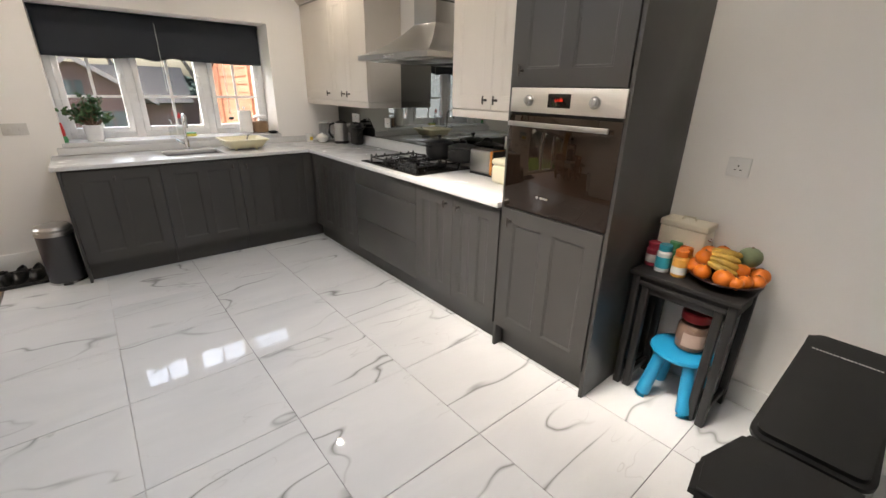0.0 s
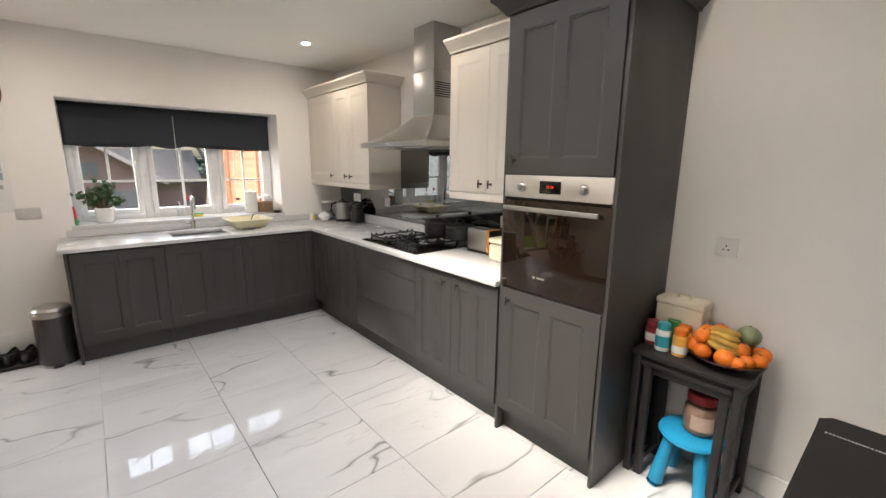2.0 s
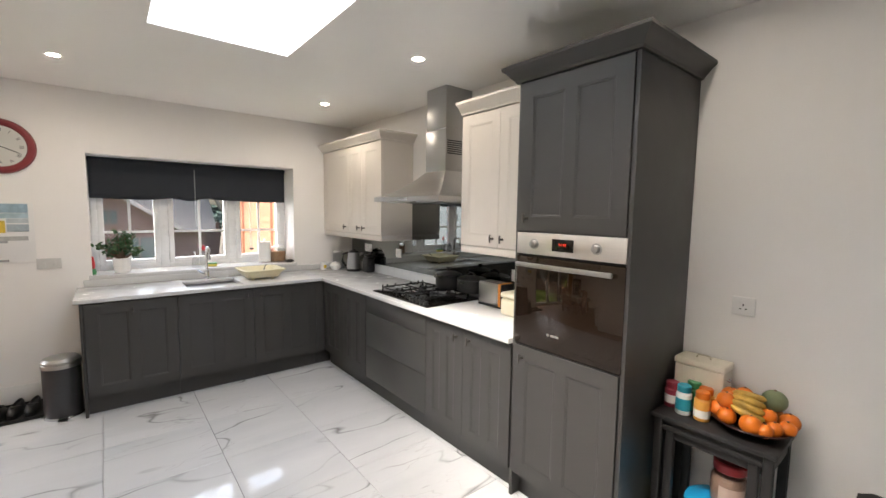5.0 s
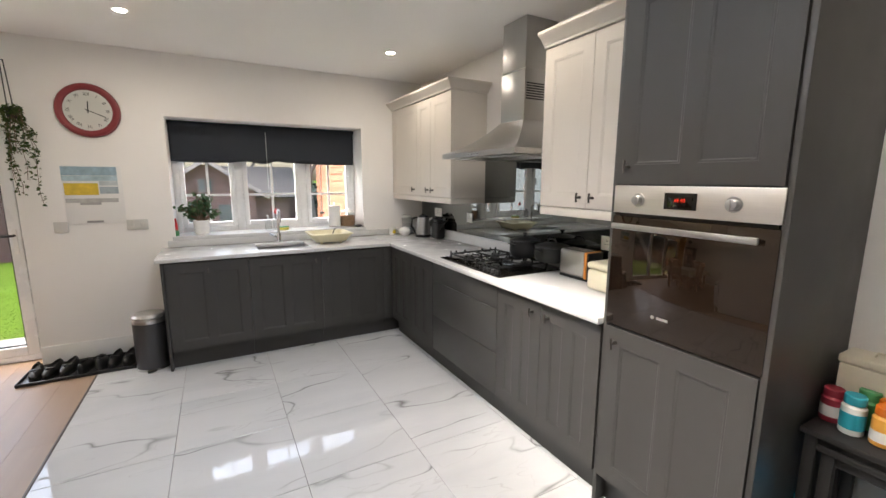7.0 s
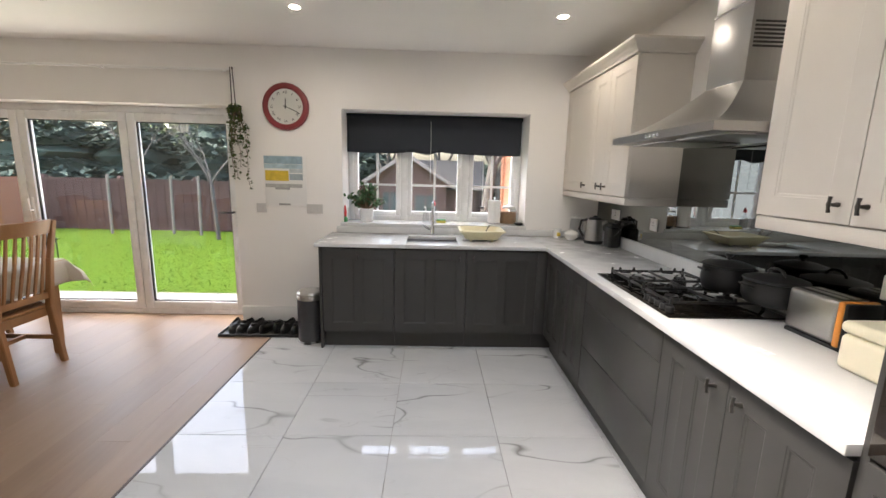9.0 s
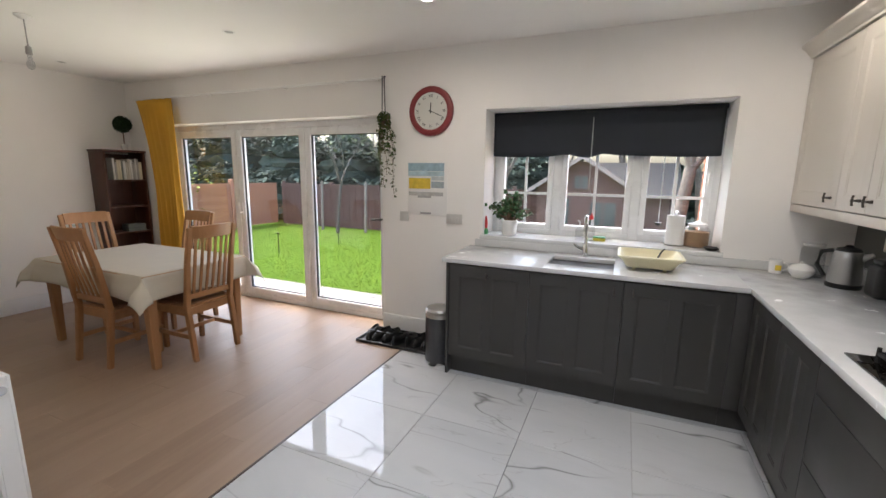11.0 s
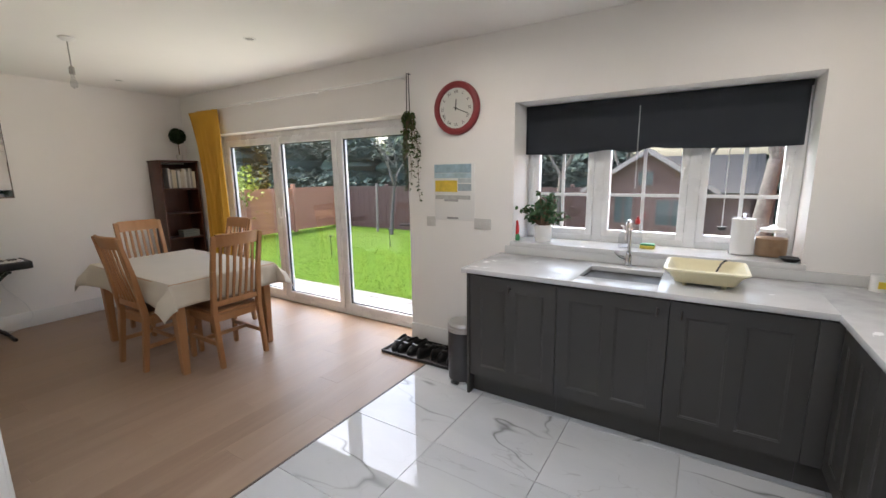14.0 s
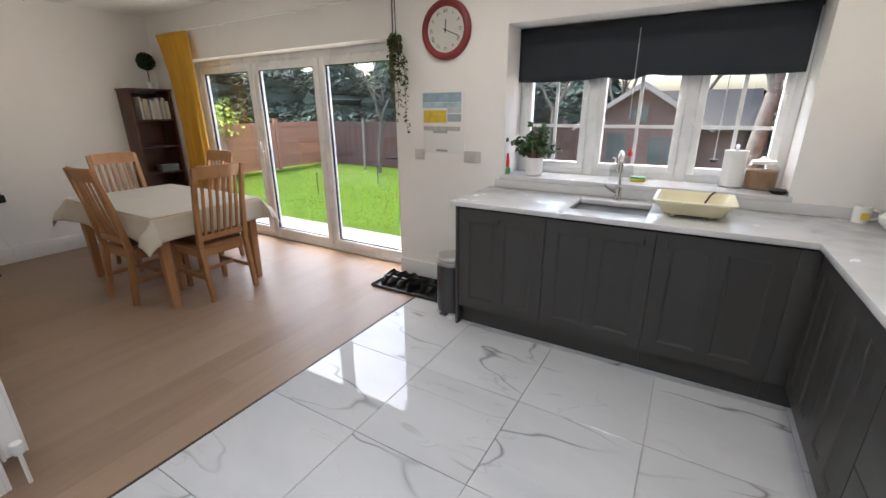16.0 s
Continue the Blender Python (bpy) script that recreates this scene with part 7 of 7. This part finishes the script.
def conifer(x, y, h, w, seed):
    rnd = random.Random(seed)
    t = thing("conifer", (x, y, GZ), "tall dark green conifer behind the fence", "tree", group="conifers behind the fence")
    part("trunk", tube([(x, y, GZ), (x, y, GZ + h * 0.95)], [0.18, 0.03], 8), M_BARK, t)
    bl = bmesh.new()
    n = int(7500 * w / 2)
    for k in range(n):
        u = rnd.random() ** 1.2
        z = GZ + 0.3 + (h - 0.3) * u
        rad = w * (1 - u ** 1.8) ** 0.8 * rnd.uniform(0.45, 1.05) * (0.85 + 0.25 * math.sin(z * 5 + seed))
        a = rnd.uniform(0, 6.283)
        c = Vector((x + rad * math.cos(a), y + rad * math.sin(a), z))
        s = rnd.uniform(0.08, 0.17)
        e = Euler((rnd.uniform(-0.3, 0.5), rnd.uniform(-0.4, 0.4), a - math.pi / 2 + rnd.uniform(-0.5, 0.5)))
        mm = Matrix.LocRotScale(c, e, (s, s, s))
        vs = [bl.verts.new(mm @ Vector(v)) for v in ((-0.25, -0.6, 0.1), (0.25, -0.6, 0.1), (0.42, 0.2, 0.0), (0, 0.9, -0.35), (-0.42, 0.2, 0.0))]
        bl.faces.new(vs)
    for k in range(9):
        u = k / 9
        rr = w * 0.72 * (1 - u ** 1.8) ** 0.8
        b = bmesh.new()
        bmesh.ops.create_icosphere(b, subdivisions=2, radius=1)
        for v in b.verts:
            v.co *= 1 + 0.25 * noise.noise(v.co * 2.5 + Vector((k, seed, 0)))
        join(bl, b, Matrix.LocRotScale((x, y, GZ + 0.3 + (h - 0.4) * u), None, (rr, rr, h * 0.10)))
    part("crown", bl, M_CONIFER, t, smooth=None)["kind"] = "stuff"


for k, (x, y, h, w) in enumerate(((-17.5, 13.0, 4.3, 2.4), (-14.8, 14.5, 4.4, 2.3), (-12.2, 15.5, 4.5, 2.3), (-9.6, 16.0, 4.4, 2.2), (-7.2, 16.4, 4.2, 2.0), (-4.9, 16.6, 3.9, 2.0), (-2.6, 16.4, 4.0, 2.0), (-0.4, 16.8, 3.7, 1.9), (1.7, 17.6, 2.0, 1.7), (3.9, 17.4, 2.1, 1.8), (6.0, 15.4, 2.6, 2.0), (8.2, 13.5, 4.0, 2.3))):
    conifer(x, y, h, w, 30 + k)

bs = thing("bush", (-9.2, 9.8, GZ), "yellow-green shrub in sunlight by the side fence", "shrub")
rnd = random.Random(77)
bm, tips = bmesh.new(), []
for k in range(7):
    branch(bm, (-9.0, 10.0, GZ), (rnd.uniform(-0.6, 0.6), rnd.uniform(-0.6, 0.6), 1), 0.9, 0.025, 2, rnd, tips)
part("stems", bm, M_BARK, bs)
bm = bmesh.new()
leaf_cloud(bm, tips, 6000, 0.30, 0.06, rnd)
part("leaves", bm, M_BUSH, bs, smooth=None)["kind"] = "stuff"

for x, y in ((-4.348, 9.746), (-3.944, 11.297)):
    s = thing("garden_stake_light", (x, y, GZ), "thin dark solar light on a stake in the lawn", "garden light", group="stake lights")
    part("stake", tube([(x, y, GZ), (x, y, GZ + 0.42)], 0.010, 6), M_BLACK, s)
    part("head", lathe([(0.0, 0), (0.028, 0), (0.035, 0.03), (0, 0.04)], x, y, GZ + 0.42, 10), M_BLACK, s)


def far_house():
    h = thing("house", (-8.0, 27, GZ), "tan brick neighbouring house behind the trees", "house")
    x0, x1, y0, y1 = -12.0, -4.5, 26.0, 33.0
    part("wall", box(x0, x1, y0, y1, GZ, 5.0), M_HOUSE, h)
    bm = bmesh.new()
    prism([(y0 - 0.3, 4.9), ((y0 + y1) / 2, 7.8), (y1 + 0.3, 4.9)], x0 - 0.3, x1 + 0.3, bm, axis='x')
    part("roof", bm, M_ROOFT, h)
    for x in (-10.5, -8.2, -6.0):
        for z in (0.8, 3.3):
            w = part("window", box(x - 0.5, x + 0.5, y0 - 0.05, y0 - 0.002, z, z + 1.1), M_DARKGLASS, h)
            part("frame", box(x - 0.58, x + 0.58, y0 - 0.08, y0 - 0.052, z - 0.08, z, bm=box(x - 0.03, x + 0.03, y0 - 0.08, y0 - 0.052, z, z + 1.1)), M_UPVC, w)


far_house()

# pale paving slabs
slab_mesh = finish(box(-0.298, 0.298, -0.298, 0.298, -0.03, 0, 0.006, seg=1), "slab", M_PAVE)
thin_mesh = finish(box(-0.298, 0.298, -0.075, 0.075, -0.03, 0, 0.006, seg=1), "slab", M_PAVE)
for i in range(19):
    for me, y in ((slab_mesh, 7.02), (thin_mesh, 7.395)):
        ob = new("slab", me)
        ob.parent = pav
        ob.location = Vector((-8.0 + 0.6 * i + 0.1, y, -0.055)) - ORG[pav]

# ---- recessed lamps ----
M_SPOT = lamp_glow("spot_bulb", (1.0, 0.90, 0.76), 40.0)
M_STRIP = paint("bronze_strip", (0.10, 0.075, 0.06), 0.4, metal=0.5)


def downlight(x, y, lit=True, label="white recessed ceiling downlight, lit", power=1.0):
    d = thing("ceiling_light", (x, y, ZC), label, "ceiling light", group="recessed downlights")
    bm = lathe([(0.030, 0.0005), (0.032, -0.002), (0.043, -0.004), (0.046, -0.001), (0.046, 0.0005)], x, y, ZC, 24)
    part("trim_ring", bm, M_TRIM, d)
    bm = lathe([(0, 0.0), (0.0305, 0.0)], x, y, ZC - 0.001, 20)
    part("bulb", bm, M_SPOT if lit else M_HOLDER, d)
    if lit:
        lp = new("downlight_beam", bpy.data.lights.new("downlight_beam", 'SPOT'))
        lp.data.energy, lp.data.spot_size, lp.data.spot_blend, lp.data.shadow_soft_size = LAMP * power, radians(174), 0.75, 0.03
        lp.data.color = (1.0, 0.88, 0.74)
        lp.location = (x, y, ZC - 0.02)


for p in ((1.26, 5.455), (3.055, 5.46)):
    downlight(*p)
downlight(3.04, 3.99, power=0.3)
downlight(-0.40, 5.46, False, "white recessed ceiling downlight, off")
downlight(-2.75, 5.50, False, "white recessed ceiling downlight, off")
# two unseen downlights, added as fill for the south end of the kitchen
downlight(1.26, 2.50, power=0.75)
downlight(3.04, 2.50, power=0.12)

# ---- floor pieces ----
def tiles():
    px, py, x_0, y_0 = 0.602, 0.598, 1.990, 4.575
    meshes = {}
    for i in range(-4, 5):
        for j in range(-12, 6):
            a0, a1 = x_0 + i * px, x_0 + (i + 1) * px
            b0, b1 = y_0 + j * py, y_0 + (j + 1) * py
            a0, a1, b0, b1 = max(a0, STRIP + 0.006), min(a1, XR), max(b0, YB), min(b1, YW)
            if a1 - a0 < 0.02 or b1 - b0 < 0.02:
                continue
            key = (round(a1 - a0, 3), round(b1 - b0, 3))
            if key not in meshes:
                w, d = key[0] / 2 - 0.0014, key[1] / 2 - 0.0014
                bm = box(-w, w, -d, d, -0.0115, 0, 0.0012, seg=1)
                meshes[key] = finish(bm, "tile", M_MARBLE)
            ob = new("tile", meshes[key])
            ob.parent = floor
            ob.location = Vector(((a0 + a1) / 2, (b0 + b1) / 2, 0)) - ORG[floor]


def planks():
    """Boards that run towards the garden."""
    w, ln = 0.19, 1.38
    meshes = {}
    x1 = STRIP - 0.006
    row = 0
    while x1 > XL:
        x0 = max(XL, x1 - w)
        y_lo = YD if x0 < XK - 0.02 else YB
        y1 = YW + 0.19
        first = ln * ((row * 0.37) % 1.0) + 0.15
        k = 0
        while y1 > y_lo:
            y0 = max(y_lo, y1 - (first if k == 0 else ln))
            k += 1
            key = (round(x1 - x0, 3), round(y1 - y0, 3))
            if min(key) > 0.015:
                if key not in meshes:
                    meshes[key] = finish(box(-key[0] / 2 + 0.0003, key[0] / 2 - 0.0003, -key[1] / 2 + 0.0003, key[1] / 2 - 0.0003, -0.0115, 0, 0.0005, seg=1), "plank", M_PLANK)
                ob = new("plank", meshes[key])
                ob.parent = floor
                ob.location = Vector(((x0 + x1) / 2, (y0 + y1) / 2, 0)) - ORG[floor]
            y1 = y0
        x1 = x0
        row += 1


tiles()
planks()
solo("threshold_strip", box(STRIP - 0.006, STRIP + 0.006, YB, YW - 0.02, -0.01, 0.003, 0.001), M_STRIP, "dark bronze floor strip between tiles and planks", "floor strip", kind="structure")
